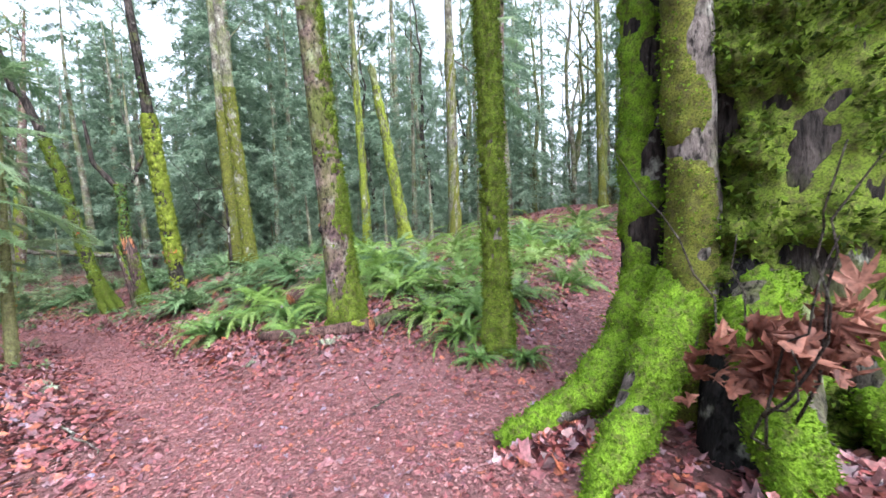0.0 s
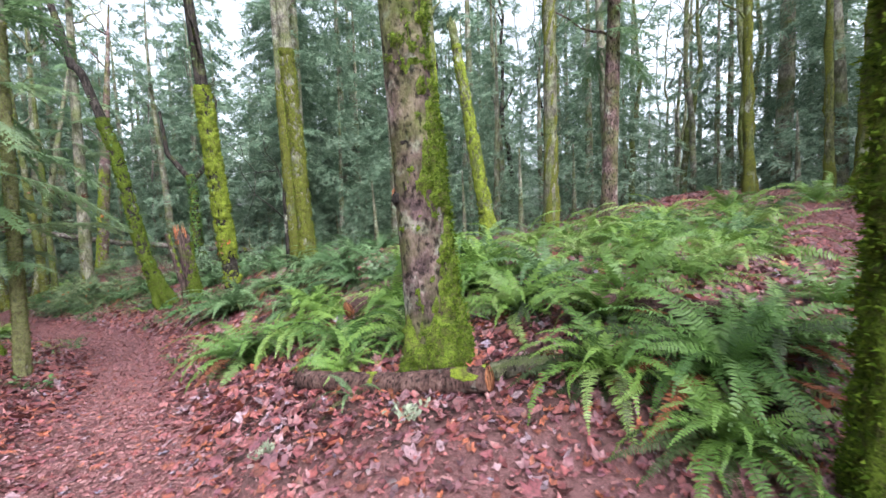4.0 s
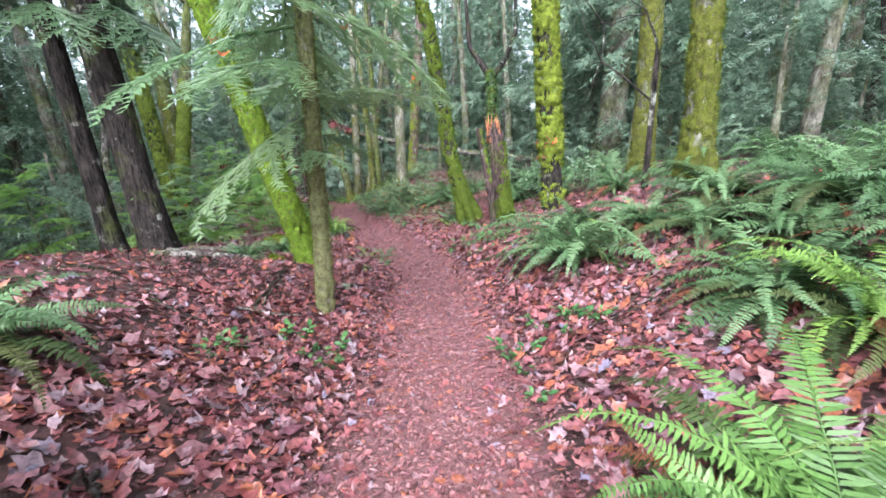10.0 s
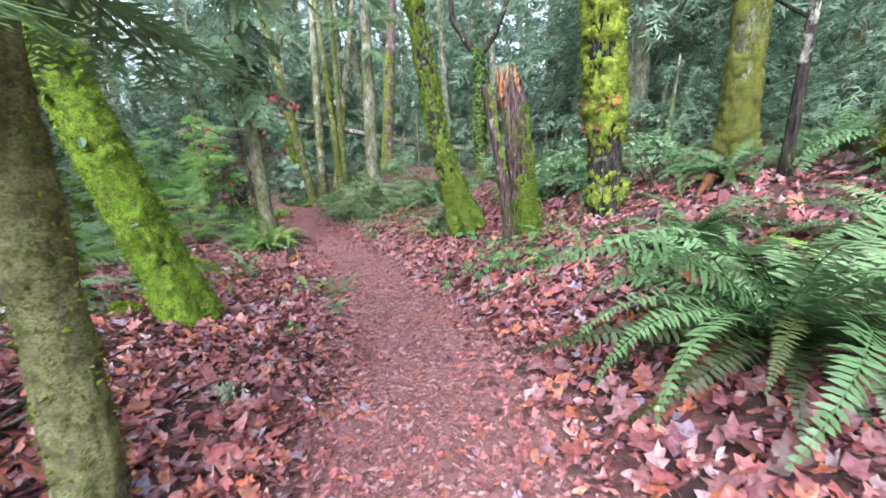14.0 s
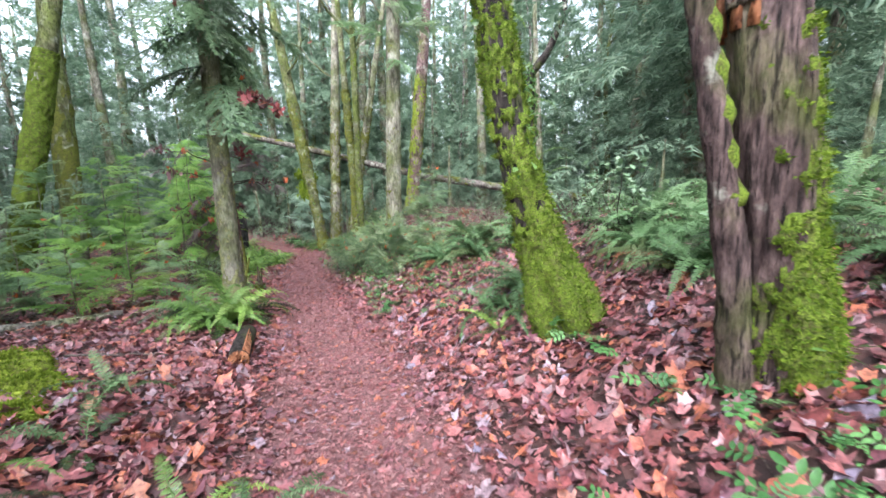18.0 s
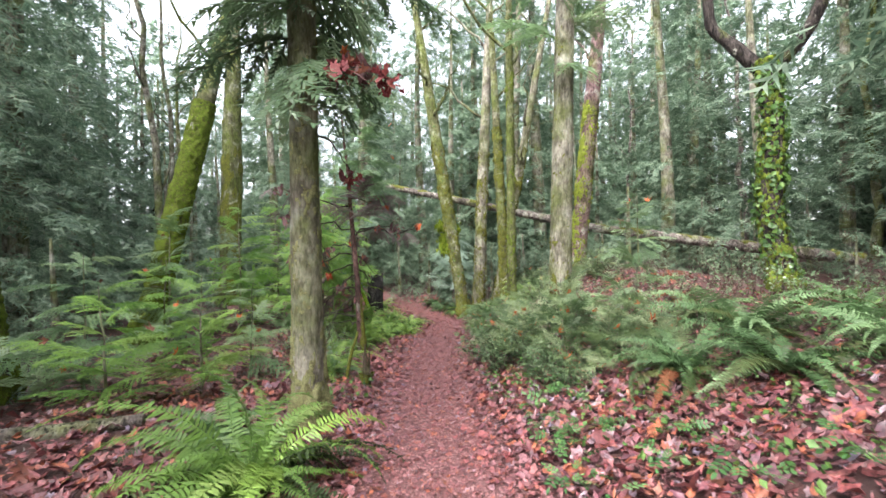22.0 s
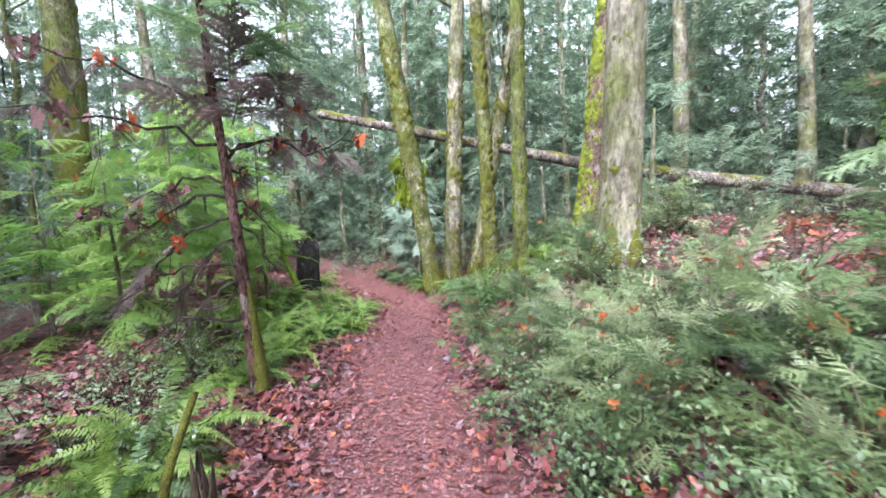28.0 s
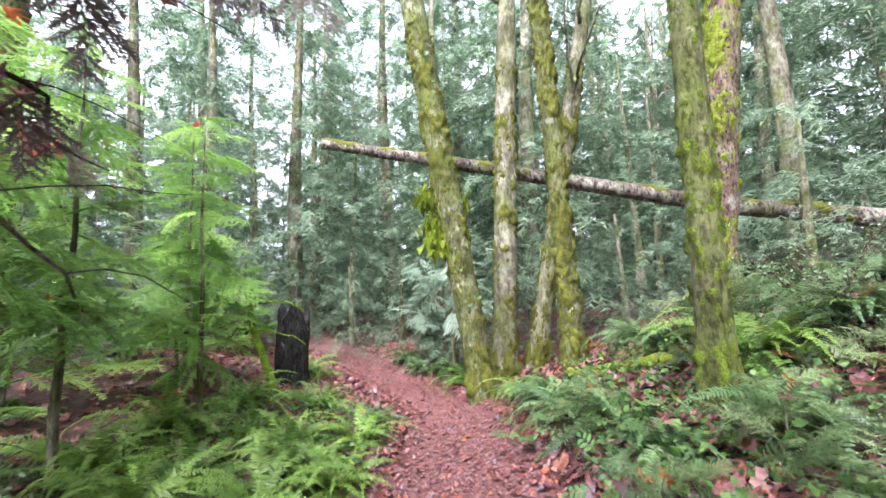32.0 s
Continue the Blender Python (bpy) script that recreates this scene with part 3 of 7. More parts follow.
mossy_tree("maple_tree", (0.6, 4.45), (-0.008, 0.01), 13, 0.105, 0.085, BARK_GREY, "slim maple trunk fully wrapped in clumpy yellow-green moss", moss=MOSS_GREEN, cover=0.84, thick=0.03, seed=11, flare=0.75, fuzz=9000, lobes=4)
mossy_tree("maple_tree", (-1.57, 6.17), (-0.06, -0.005), 15, 0.235, 0.15, BARK_MOTTLED, "rose-grey patchy trunk with moss round its foot", moss=MOSS_GREEN, cover=0.26, side=(1.3, 0.1), thick=0.026, bare_below=-9.0, foot=0.3, sides=64, seed=12, flare=0.4, fuzz=5000)
mossy_tree("maple_tree", (-6.47, 4.95), (-0.125, 0.025), 17, 0.325, 0.21, BARK_GREY, "stout maple trunk wrapped in thick yellow-green moss", moss=MOSS, cover=0.7, thick=0.042, seed=13, flare=0.2, fuzz=12000)
mossy_tree("maple_tree", (-11.6, 9.2), (-0.11, -0.225), 13, 0.172, 0.145, BARK_GREEN, "leaning maple trunk sleeved in bright green moss", moss=MOSS_FRESH, cover=0.85, thick=0.03, seed=14, flare=0.5, fuzz=6000, ivy=90)
mossy_tree("young_hemlock", (-9.13, 8.15), (0.012, 0.035), 9, 0.09, 0.066, BARK_FIR, "slim upright trunk with greenish algae-stained bark", moss=MOSS_SAGE, cover=0.85, thick=0.009, seed=15, flare=0.25, limbs=2, fuzz=1500, furrow=0.08, sides=48)
mossy_tree("maple_tree", (-11.7, 13.85), (-0.29, -0.09), 14, 0.165, 0.13, BARK_DARK, "leaning curved maple trunk padded with moss and climbing leaves", moss=MOSS_GREEN, cover=0.62, foot=0.55, thick=0.028, seed=16, flare=1.0, fuzz=12000, ivy=90, bald=(1.2, 1.9, 0.28), bend=((0.6, -0.06, -0.03), (1.6, -0.08, -0.02), (5, 0.3, 0.2)))
mossy_tree("snag", (-10.1, 13.2), (-0.127, -0.034), 2.3, 0.172, 0.15, ROTTEN, "broken rotten trunk with splintered orange top and mossy flank", "dead tree", moss=MOSS_GREEN, cover=0.3, side=(1.3, 0.3), thick=0.014, seed=17, flare=0.25, limbs=0, fuzz=2500, broken=True, rough=0.07, foot=0.8, sides=96, furrow=0.16)
mossy_tree("maple_tree", (-9.12, 13.55), (-0.07, -0.02), 14, 0.205, 0.17, BARK_DARK, "upright maple trunk with dark foot, yellow moss above and ivy", moss=MOSS, cover=0.66, thick=0.045, seed=18, flare=0.25, bare_below=1.0, fuzz=7000, ivy=150)
mossy_tree("maple_tree", (-8.0, 15.3), (-0.02, 0.0), 15, 0.21, 0.17, BARK_PALE, "straight trunk with pale lichen and olive moss", moss=MOSS_OLIVE, cover=0.62, thick=0.02, seed=19)
mossy_tree("maple_tree", (-6.45, 13.25), (-0.045, -0.005), 16, 0.19, 0.165, BARK_PALE, "stout trunk mottled with pale lichen and yellow-olive moss", moss=MOSS_OLIVE, cover=0.6, thick=0.025, seed=20, fuzz=5000)
mossy_tree("snag", (-1.4, 15.5), (-0.15, 0.0), 6.9, 0.21, 0.14, BARK_GREEN, "leaning dead trunk snapped off high up, moss along it", "dead tree", moss=MOSS, cover=0.55, thick=0.025, seed=21, limbs=0, broken=True)
mossy_tree("alder_tree", (-3.2, 17.0), (-0.016, 0), 14, 0.17, 0.13, BARK_GREEN, "slim mossy trunk among the ferns", moss=MOSS, cover=0.5, seed=22, near=False)
mossy_tree("alder_tree", (0.5, 15.5), (0.008, 0), 16, 0.23, 0.18, BARK_PALE, "pale straight trunk spotted with lichen", moss=MOSS_OLIVE, cover=0.35, seed=23, near=False)
mossy_tree("fir_tree", (2.3, 15.9), (0.03, 0), 18, 0.25, 0.2, BARK_ROSE, "straight reddish-grey conifer trunk", moss=None, seed=24, near=False)
mossy_tree("alder_tree", (8.69, 15.2), (0.017, -0.01), 13, 0.19, 0.14, BARK_GREEN, "slim mossy trunk on the fern slope", moss=MOSS_OLIVE, cover=0.6, seed=25, near=False)
mossy_tree("alder_tree", (8.6, 16.23), (-0.02, 0.01), 11, 0.11, 0.08, BARK_GREEN, "thin mossy trunk on the fern slope", moss=MOSS_OLIVE, cover=0.5, seed=26, near=False)
mossy_tree("alder_tree", (6.91, 17.05), (-0.02, 0.01), 12, 0.15, 0.09, BARK_GREEN, "thin forked mossy trunk on the fern slope", moss=MOSS_OLIVE, cover=0.5, seed=27, near=False, limbs=6)
forked = mossy_tree("maple_tree", (-18.2, 23.2), (-0.07, -0.035), 5.6, 0.27, 0.2, BARK_DARK, "forked maple trunk clad in moss and ivy", moss=MOSS_GREEN, cover=0.42, thick=0.035, seed=28, ivy=1100, limbs=0, bend=((2, -0.15, 0), (4, 0.1, 0.1)))
mossy_tree("maple_tree", (-14.2, 6.6), (-0.02, -0.03), 14, 0.17, 0.14, BARK_DARK, "dark slim trunk beside a twin stem", moss=None, seed=29)
mossy_tree("maple_tree", (-13.65, 7.2), (-0.03, -0.06), 16, 0.27, 0.22, BARK_DARK, "dark stout trunk with hollow foot and ivy", moss=None, seed=30, ivy=30)
mossy_tree("fir_tree", (-17.5, 12.65), (0.0, -0.012), 17, 0.165, 0.13, BARK_FIR, "straight grey-green conifer trunk with mossy foot", moss=MOSS_SAGE, cover=0.3, foot=0.7, thick=0.012, seed=31, flare=0.4, limbs=3)
mossy_tree("maple_tree", (-25.1, 18.4), (-0.075, -0.13), 15, 0.2, 0.2, BARK_GREEN, "leaning yellow-green trunk of a clump", moss=MOSS_OLIVE, cover=0.36, thick=0.03, seed=32, ivy=60)
mossy_tree("maple_tree", (-25.8, 19.3), (0.027, 0.04), 16, 0.21, 0.19, BARK_FIR, "upright pale trunk with moss along its edges", moss=MOSS_OLIVE, cover=0.34, seed=33)
mossy_tree("maple_tree", (-25.9, 20.1), (0.115, 0.145), 15, 0.17, 0.15, BARK_FIR, "pale leaning trunk coated with yellow moss", moss=MOSS_OLIVE, cover=0.42, seed=34)
mossy_tree("maple_tree", (-24.4, 19.6), (-0.03, -0.03), 14, 0.15, 0.14, BARK_GREEN, "slim mossy trunk at the clump's edge", moss=MOSS_OLIVE, cover=0.45, seed=35)
mossy_tree("alder_tree", (-21.5, 17.9), (0.0, 0.0), 12, 0.11, 0.1, BARK_GREEN, "slim upright trunk with green moss patches", moss=MOSS_GREEN, cover=0.3, thick=0.02, seed=36)
mossy_tree("maple_tree", (-23.5, 21.8), (0.083, 0.056), 15, 0.27, 0.24, BARK_ROSE, "leaning trunk with moss down one side", moss=MOSS, cover=0.45, side=(-0.8, -0.3), seed=37)
mossy_tree("fir_tree", (-19.95, 18.1), (0.02, 0.02), 20, 0.24, 0.2, BARK_FIR, "tall grey conifer trunk beside the shrubs", moss=MOSS_OLIVE, cover=0.08, seed=38, limbs=5)
mossy_tree("maple_tree", (-24.5, 9.6), (-0.045, 0.21), 12, 0.26, 0.22, BARK_GREEN, "leaning maple trunk sleeved in green moss", moss=MOSS_GREEN, cover=0.8, seed=39)
mossy_tree("maple_tree", (-20.3, 8.9), (0.03, -0.077), 13, 0.21, 0.17, BARK_DARK, "mossy trunk with a dark bare band", moss=MOSS_GREEN, cover=0.7, seed=40, ivy=40)
mossy_tree("fir_tree", (-30, 11), (0, 0.017), 20, 0.4, 0.34, BARK_GREEN, "thick hazy trunk far among the trees", moss=MOSS_OLIVE, cover=0.4, seed=41, near=False)


# ---- the ground: one sheet to the horizon ----
def spaced(lo, hi, step, far):
    core = np.arange(lo, hi + step / 2, step)
    grow = np.cumsum(step * 1.18 ** np.arange(1, 60))
    grow = grow[grow < far]
    return np.concatenate([lo - grow[::-1], core, hi + grow])


gx, gy = spaced(-32, 8, 0.16, 600), spaced(-3, 22, 0.16, 600)
X, Y = np.meshgrid(gx, gy)
W = wear(X, Y)
Z = height(X, Y) - 0.05 * W
near_way = np.exp(-off_line(X, Y, TRAIL) / 14)
flat = np.stack([X, Y, np.zeros_like(X)], -1)
Z = Z + (1 - 0.75 * W) * near_way * (0.075 * bumps(flat, 0.9, 3, 3) + 0.03 * bumps(flat, 4.5, 4, 2))
rows, cols = X.shape
idx = np.arange(rows * cols).reshape(rows, cols)
quads = np.stack([idx[:-1, :-1], idx[:-1, 1:], idx[1:, 1:], idx[1:, :-1]], -1).reshape(-1, 4)
me = mesh_of("ground", np.stack([X, Y, Z], -1).reshape(-1, 3), quads, FLOOR)
me.attributes.new("wear", "FLOAT", "POINT").data.foreach_set("value", W.ravel().astype(np.float32))
tagged(new("ground", me), "forest floor of red-brown leaf mould with a trodden trail", "ground", kind="structure")


def floor_at(x, y):
    """The sheet's own height, by its grid."""
    x, y = np.asarray(x, float), np.asarray(y, float)
    i = np.clip(np.searchsorted(gx, x) - 1, 0, cols - 2)
    j = np.clip(np.searchsorted(gy, y) - 1, 0, rows - 2)
    u, v = (x - gx[i]) / (gx[i + 1] - gx[i]), (y - gy[j]) / (gy[j + 1] - gy[j])
    return Z[j, i] * (1 - u) * (1 - v) + Z[j, i + 1] * u * (1 - v) + Z[j + 1, i] * (1 - u) * v + Z[j + 1, i + 1] * u * v


# ---- fallen leaves ----
LOBES = np.array([(0.02, -0.44), (0.2, -0.32), (0.45, -0.36), (0.36, -0.08), (0.54, 0.18), (0.28, 0.25), (0.03, 0.55), (-0.25, 0.27), (-0.53, 0.19), (-0.37, -0.07), (-0.45, -0.34), (-0.2, -0.33)])


def lobed_leaves(at, normal_jitter, size, rng, curl=0.5, slope=(0.0, 0.0), outline=None):
    """Five-lobed leaves at points, tilted and curled: verts, faces."""
    count = len(at)
    base = np.concatenate([[(0.0, -0.08)], LOBES if outline is None else outline])
    k = len(base)
    base = base[None] * rng.uniform(0.8, 1.18, (count, k, 1))
    r2 = (base ** 2).sum(2)
    turn = rng.uniform(0, 2 * np.pi, count)
    c, s = np.cos(turn)[:, None], np.sin(turn)[:, None]
    squash = rng.uniform(0.65, 1.1, count)[:, None]
    bx, by = base[..., 0] * squash, base[..., 1]
    bend = rng.uniform(-0.3, 1.0, count)[:, None] * curl
    bz = bend * r2 + rng.normal(0, 0.075, (count, k)) + rng.uniform(-0.5, 0.5, count)[:, None] * curl * bx * by * 2
    tx, ty = (rng.normal(0, normal_jitter, count) + slope[0])[:, None], (rng.normal(0, normal_jitter, count) + slope[1])[:, None]
    x, y = bx * c - by * s, bx * s + by * c
    z = bz + tx * x + ty * y
    size = np.asarray(size)[:, None]
    v = np.stack([at[:, None, 0] + x * size, at[:, None, 1] + y * size, at[:, None, 2] + z * size], -1).reshape(-1, 3)
    i = np.arange(1, k)
    tri = np.stack([np.zeros(k - 1, int), i, np.roll(i, -1)], 1)
    return v, [(tri[None] + (np.arange(count) * k)[:, None, None]).reshape(-1, 3)]


def litter_at(count, seed):
    rng = np.random.default_rng(seed)
    x, y = rng.uniform(-31, 8, count), rng.uniform(-2, 21, count)
    d = np.minimum(off_line(x, y, TRAIL), off_line(x, y, FORK) + 0.4)
    return rng, x, y, d, wear(x, y)


FOLDED = np.array([(0.0, -0.5), (0.2, -0.24), (0.5, -0.14), (0.28, 0.12), (0.34, 0.44), (0.02, 0.32), (-0.14, 0.02), (-0.1, -0.3)])
for seed, count, outline, big in ((5, 130000, LOBES, 1.0), (7, 420000, FOLDED, 0.8)):
    rng, lx, ly, dist, worn = litter_at(count, seed)
    keep = rng.random(len(lx)) < np.exp(-np.clip(dist - 2.2, 0, 99) / 1.5) * (1 - 0.38 * worn) * 0.8
    lx, ly, worn = lx[keep], ly[keep], worn[keep]
    size = big * rng.uniform(0.05, 0.115, len(lx)) * rng.uniform(0.8, 1.6, len(lx)) * (1 - 0.4 * worn)
    lz = floor_at(lx, ly) + 0.006 + rng.uniform(0, 0.06, len(lx)) * (1 - 0.85 * worn)
    lean_x, lean_y = (floor_at(lx + 0.08, ly) - floor_at(lx - 0.08, ly)) / 0.16, (floor_at(lx, ly + 0.08) - floor_at(lx, ly - 0.08)) / 0.16
    lv, lf = lobed_leaves(np.stack([lx, ly, lz], 1), 0.4 - 0.25 * worn, size, rng, 0.5 if seed == 5 else 0.85, (lean_x, lean_y), outline)
    tagged(new("fallen_leaves", mesh_of("fallen_leaves", lv, lf, LITTER)), "wet red-brown maple leaves strewn over the ground", "leaves", kind="stuff")

# crumbled leaf bits, thickest on the trodden trail
rng, lx, ly, dist, worn = litter_at(1500000, 6)
keep = rng.random(len(lx)) < np.exp(-np.clip(dist - 0.8, 0, 99) / 0.7) * (0.25 + 0.6 * worn)
lx, ly = lx[keep], ly[keep]
count = len(lx)
turn = rng.uniform(0, 2 * np.pi, count)
long, broad = rng.uniform(0.008, 0.026, count) * rng.uniform(0.8, 1.6, count), rng.uniform(0.005, 0.018, count)
c, sn = np.cos(turn), np.sin(turn)
lz = floor_at(lx, ly) + 0.005 + rng.uniform(0, 0.012, count)
corner = []
for u, v in ((-1, -0.4), (0.2, -1), (1, 0.3), (-0.2, 1)):
    px, py = u * long * rng.uniform(0.6, 1.1, count), v * broad * rng.uniform(0.6, 1.1, count)
    corner.append(np.stack([lx + px * c - py * sn, ly + px * sn + py * c, lz + rng.normal(0, 0.004, count)], 1))
lv = np.stack(corner, 1).reshape(-1, 3)
tagged(new("leaf_crumbs", mesh_of("leaf_crumbs", lv, np.arange(count * 4).reshape(-1, 4), CRUMB, False)), "small trodden bits of red-brown leaves on the trail", "leaves", kind="stuff")

# ---- far forest: conifers and bare trunks ----
def conifer(seed, tall, low, wide, rich=1.0, fine=1.0, barbs=6):
    """Trunk and crown meshes of a drooping conifer."""
    rng = np.random.default_rng(seed)
    hs = np.linspace(-0.3, tall, 14)
    trunk = tube(np.stack([0.15 * np.sin(hs * 0.3 + seed), 0.15 * np.cos(hs * 0.25), hs], 1), np.interp(hs, [0, tall], [0.012 * tall + 0.06, 0.02]), 9)
    at, way, size = [], [], []
    count = int(tall * 4.6 * rich ** 0.5)
    for k in range(count):
        h = low + (tall - low) * (k / count) ** 1.25
        length = wide * (1 - (h - low) / (tall - low + 0.5)) ** 0.7 * rng.uniform(0.6, 1.15) + 0.3
        az = rng.uniform(0, 2 * np.pi)
        d = np.array([math.cos(az), math.sin(az), 0])
        m = int((8 + 7 * length) * rich ** 0.5)
        s = rng.uniform(0.15, 1, m)
        across = np.array([-d[1], d[0], 0])
        p = d * (s * length)[:, None] + across[None] * rng.normal(0, 0.16, m)[:, None] * length * (1.1 - s)[:, None]
        p[:, 2] = h + 0.12 * length * s - 0.42 * length * s ** 2 + rng.normal(0, 0.07, m)
        at.append(p)
        way.append(d * 0.7 + across * rng.normal(0, 0.8, m)[:, None] + np.array([0, 0, -0.55]) + rng.normal(0, 0.2, (m, 3)))
        size.append(fine * rng.uniform(0.3, 0.68, m) / rich ** 0.45)
    at, way, size = np.concatenate(at), np.concatenate(way), np.concatenate(size)[:, None]
    way /= np.linalg.norm(way, axis=1)[:, None]
    side = np.cross(way, np.array([0, 0, 1.0]) + rng.normal(0, 0.3, way.shape))
    side /= np.linalg.norm(side, axis=1)[:, None] + 1e-9
    vs = [np.stack([at + side * size * 0.03, at + way * size, at - side * size * 0.03], 1)]
    for u, off in ((0.05, -1), (0.12, 1), (0.3, -1), (0.4, 1), (0.58, -1), (0.68, 1))[6 - barbs:]:
        w2 = way * 0.75 + side * off * rng.uniform(0.6, 1.0, (len(at), 1)) + rng.normal(0, 0.16, way.shape)
        root = at + way * size * u
        wide = way * size * (0.075 if barbs > 3 else 0.12)
        vs.append(np.stack([root + wide, root + w2 * size * (0.62 - 0.42 * u), root - wide], 1))
    v = np.stack(vs, 1).reshape(-1, 3)
    f = np.arange(len(v)).reshape(-1, 3)
    return mesh_of("trunk", *trunk, BARK_FIR), mesh_of("crown", v, f, NEEDLES, False)


KINDS = [conifer(101, 19, 1.2, 3.4, 1.2, 0.9), conifer(102, 15, 0.5, 3.1, 1.3, 0.9), conifer(103, 23, 3.0, 3.8, 1.0), conifer(104, 9, 0.2, 2.6, 1.8, 0.8), conifer(105, 17, 4.0, 2.9, 1.0), conifer(106, 5, 0.15, 1.9, 2.2, 0.7), conifer(107, 19, 1.0, 3.6, 0.45, 1.15, 3), conifer(108, 23, 2.0, 4.0, 0.45, 1.15, 3), conifer(109, 2.3, 0.08, 1.3, 4.5, 0.55)]
rng = np.random.default_rng(8)
firs = []
tries = 0
protos = {}
GAPS = (((-14, 14), (-18.2, 23.2)), ((-28.5, 16.7), (-19, 29)), ((-18, 14.5), (-18.5, 22)), ((4, 12), (16, 52)), ((-14, 12), (-46, 5.5)))
while len(firs) < 215 and tries < 12000:
    tries += 1
    x, y = rng.uniform(-72, 40), rng.uniform(-32, 64)
    d = float(off_line(np.array([x]), np.array([y]), TRAIL)[0])
    d2 = float(off_line(np.array([x]), np.array([y]), FORK)[0])
    if d < 8.5 or d2 < 6.5 or d > 48 or any((x - a) ** 2 + (y - b) ** 2 < 6 for a, b, _ in firs):
        continue
    if min(float(off_line(np.array([x]), np.array([y]), gap)[0]) for gap in GAPS) < 3.2:
        continue
    if rng.random() > math.exp(-(d - 9) / 34) or (y < -4 and x > -25 and rng.random() < 0.65):
        continue
    firs.append((x, y, int(rng.choice(6, p=(0.2, 0.22, 0.12, 0.2, 0.1, 0.16)) if d < 19 else rng.choice((6, 7)))))
WALL = ((11, 19.5), (13.5, 16), (10.5, 21.5), (3.2, 20.5), (12.5, 22), (15.5, 19), (0.8, 20.8), (15.5, 13), (17, 16), (-2.5, 20.5), (-5.5, 19.8), (-8.8, 21.5), (-11.5, 22.6), (-13.8, 25), (-6.8, 23),
        (-31.5, 21), (-34, 19), (-30, 24), (-34.5, 23), (-27.5, 25.5), (-33.5, 12.5), (-35, 15.6), (-24.5, 27.5), (-21.5, 28.5), (-24, -2.0), (-30, 3.0))
for x, y, k in ((-30, 4.5, 4), (-34, 17, 0), (-36, 21, 2), (-31, 26, 2), (-40, 14, 2), (-38, 26, 7), (-42, 19, 7), (14.5, 46, 3), (18, 47, 3), (11, 50, 3), (9, 44, 3), (13, 41, 5), (-41, 7, 7), (9.2, 33, 3), (12, 36, 3), (7, 31.5, 3), (-18.5, 34, 2), (-16, 32, 0), (-20, 38, 2), (-15, 29.5, 1), (-17.2, 40, 7), (-38, 8.5, 3), (-33.5, 8.2, 5), (-41, 9.5, 3), (-43, 6.5, 3), (-37, 13.6, 5), (-42, 12.8, 3)):
    firs.append((x, y, k))
for n, (x, y) in enumerate(WALL):
    firs.append((x, y, (1, 3, 0, 1, 3)[n % 5]))
for x, y in ((-29.8, 20.2), (-31.4, 19.6), (-32.6, 18.3), (-28.6, 21.4), (-33.2, 16.9), (-32.0, 15.4), (-27.4, 22.4), (-26.2, 23.0), (-31.0, 17.9), (-25.0, 24.4), (-22.6, 23.5), (-27.6, 20.9), (7.5, 20.2), (9.6, 23), (8.6, 17.6), (10.8, 27), (-14.2, 20.6), (-12.8, 19.8), (-11.6, 20.6), (-13.6, 22.0)):
    firs.append((x, y, 8))
thicket = 0
while thicket < 72:
    x, y = rng.uniform(-38, 14), rng.uniform(-8, 34)
    d, d2 = float(off_line(np.array([x]), np.array([y]), TRAIL)[0]), float(off_line(np.array([x]), np.array([y]), FORK)[0])
    south = y < 7 - 0.62 * x * 0.9
    if d2 > 6 and min(float(off_line(np.array([x]), np.array([y]), gap)[0]) for gap in GAPS) > 1.5 and (6.5 if south and x < -9 else 8.0) < d < 15 and all((x - a) ** 2 + (y - b) ** 2 > 1.6 for a, b, _ in firs):
        firs.append((x, y, 8))
        thicket += 1
WOODS = [(pose(x, y, float(height(x, y)), 0, 0, 70 * x) @ Matrix.Diagonal((q, q, q, 1)), n % 2) for n, (x, y, q) in enumerate(((-47, 7.5, 0.9), (-53, 3.0, 1.0), (-43, 2.5, 0.8), (-50, 12.5, 0.9), (-56, 9.0, 1.1), (-45, -3.0, 0.9)))]


def open_side(x, y):
    """The thin side of the forest, where the sky stands low between the trunks."""
    one, two = math.degrees(math.atan2(-13 - x, y - 12.2)), math.degrees(math.atan2(-20 - x, y - 15))
    return (92 < one < 114 and x < -27) or (84 < two < 104 and x < -32)


for x, y, k in firs:
    m = pose(x, y, float(height(x, y)), 0, 0, rng.uniform(0, 360)) @ Matrix.Diagonal((*(rng.uniform(0.85, 1.2) * (0.5 if k == 8 and -18.5 < x < -11 and y > 17 else 1.0),) * 3, 1))
    if open_side(x, y) and k not in (3, 5, 8) and int(x * 7 + y * 3) % 5 > 3:
        continue
    if k in (6, 7):
        WOODS.append((m, k - 6))
    elif k in protos:
        copy_thing(protos[k], m)
    else:
        root = thing("conifer", m, "bushy knee-high to man-high young conifer in the thicket" if k == 8 else "conifer with drooping boughs and haze-paled green needles in the forest", "tree", "forest conifers")
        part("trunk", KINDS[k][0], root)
        part("crown", KINDS[k][1], root, "drooping green needles paled for haze")
        protos[k] = root


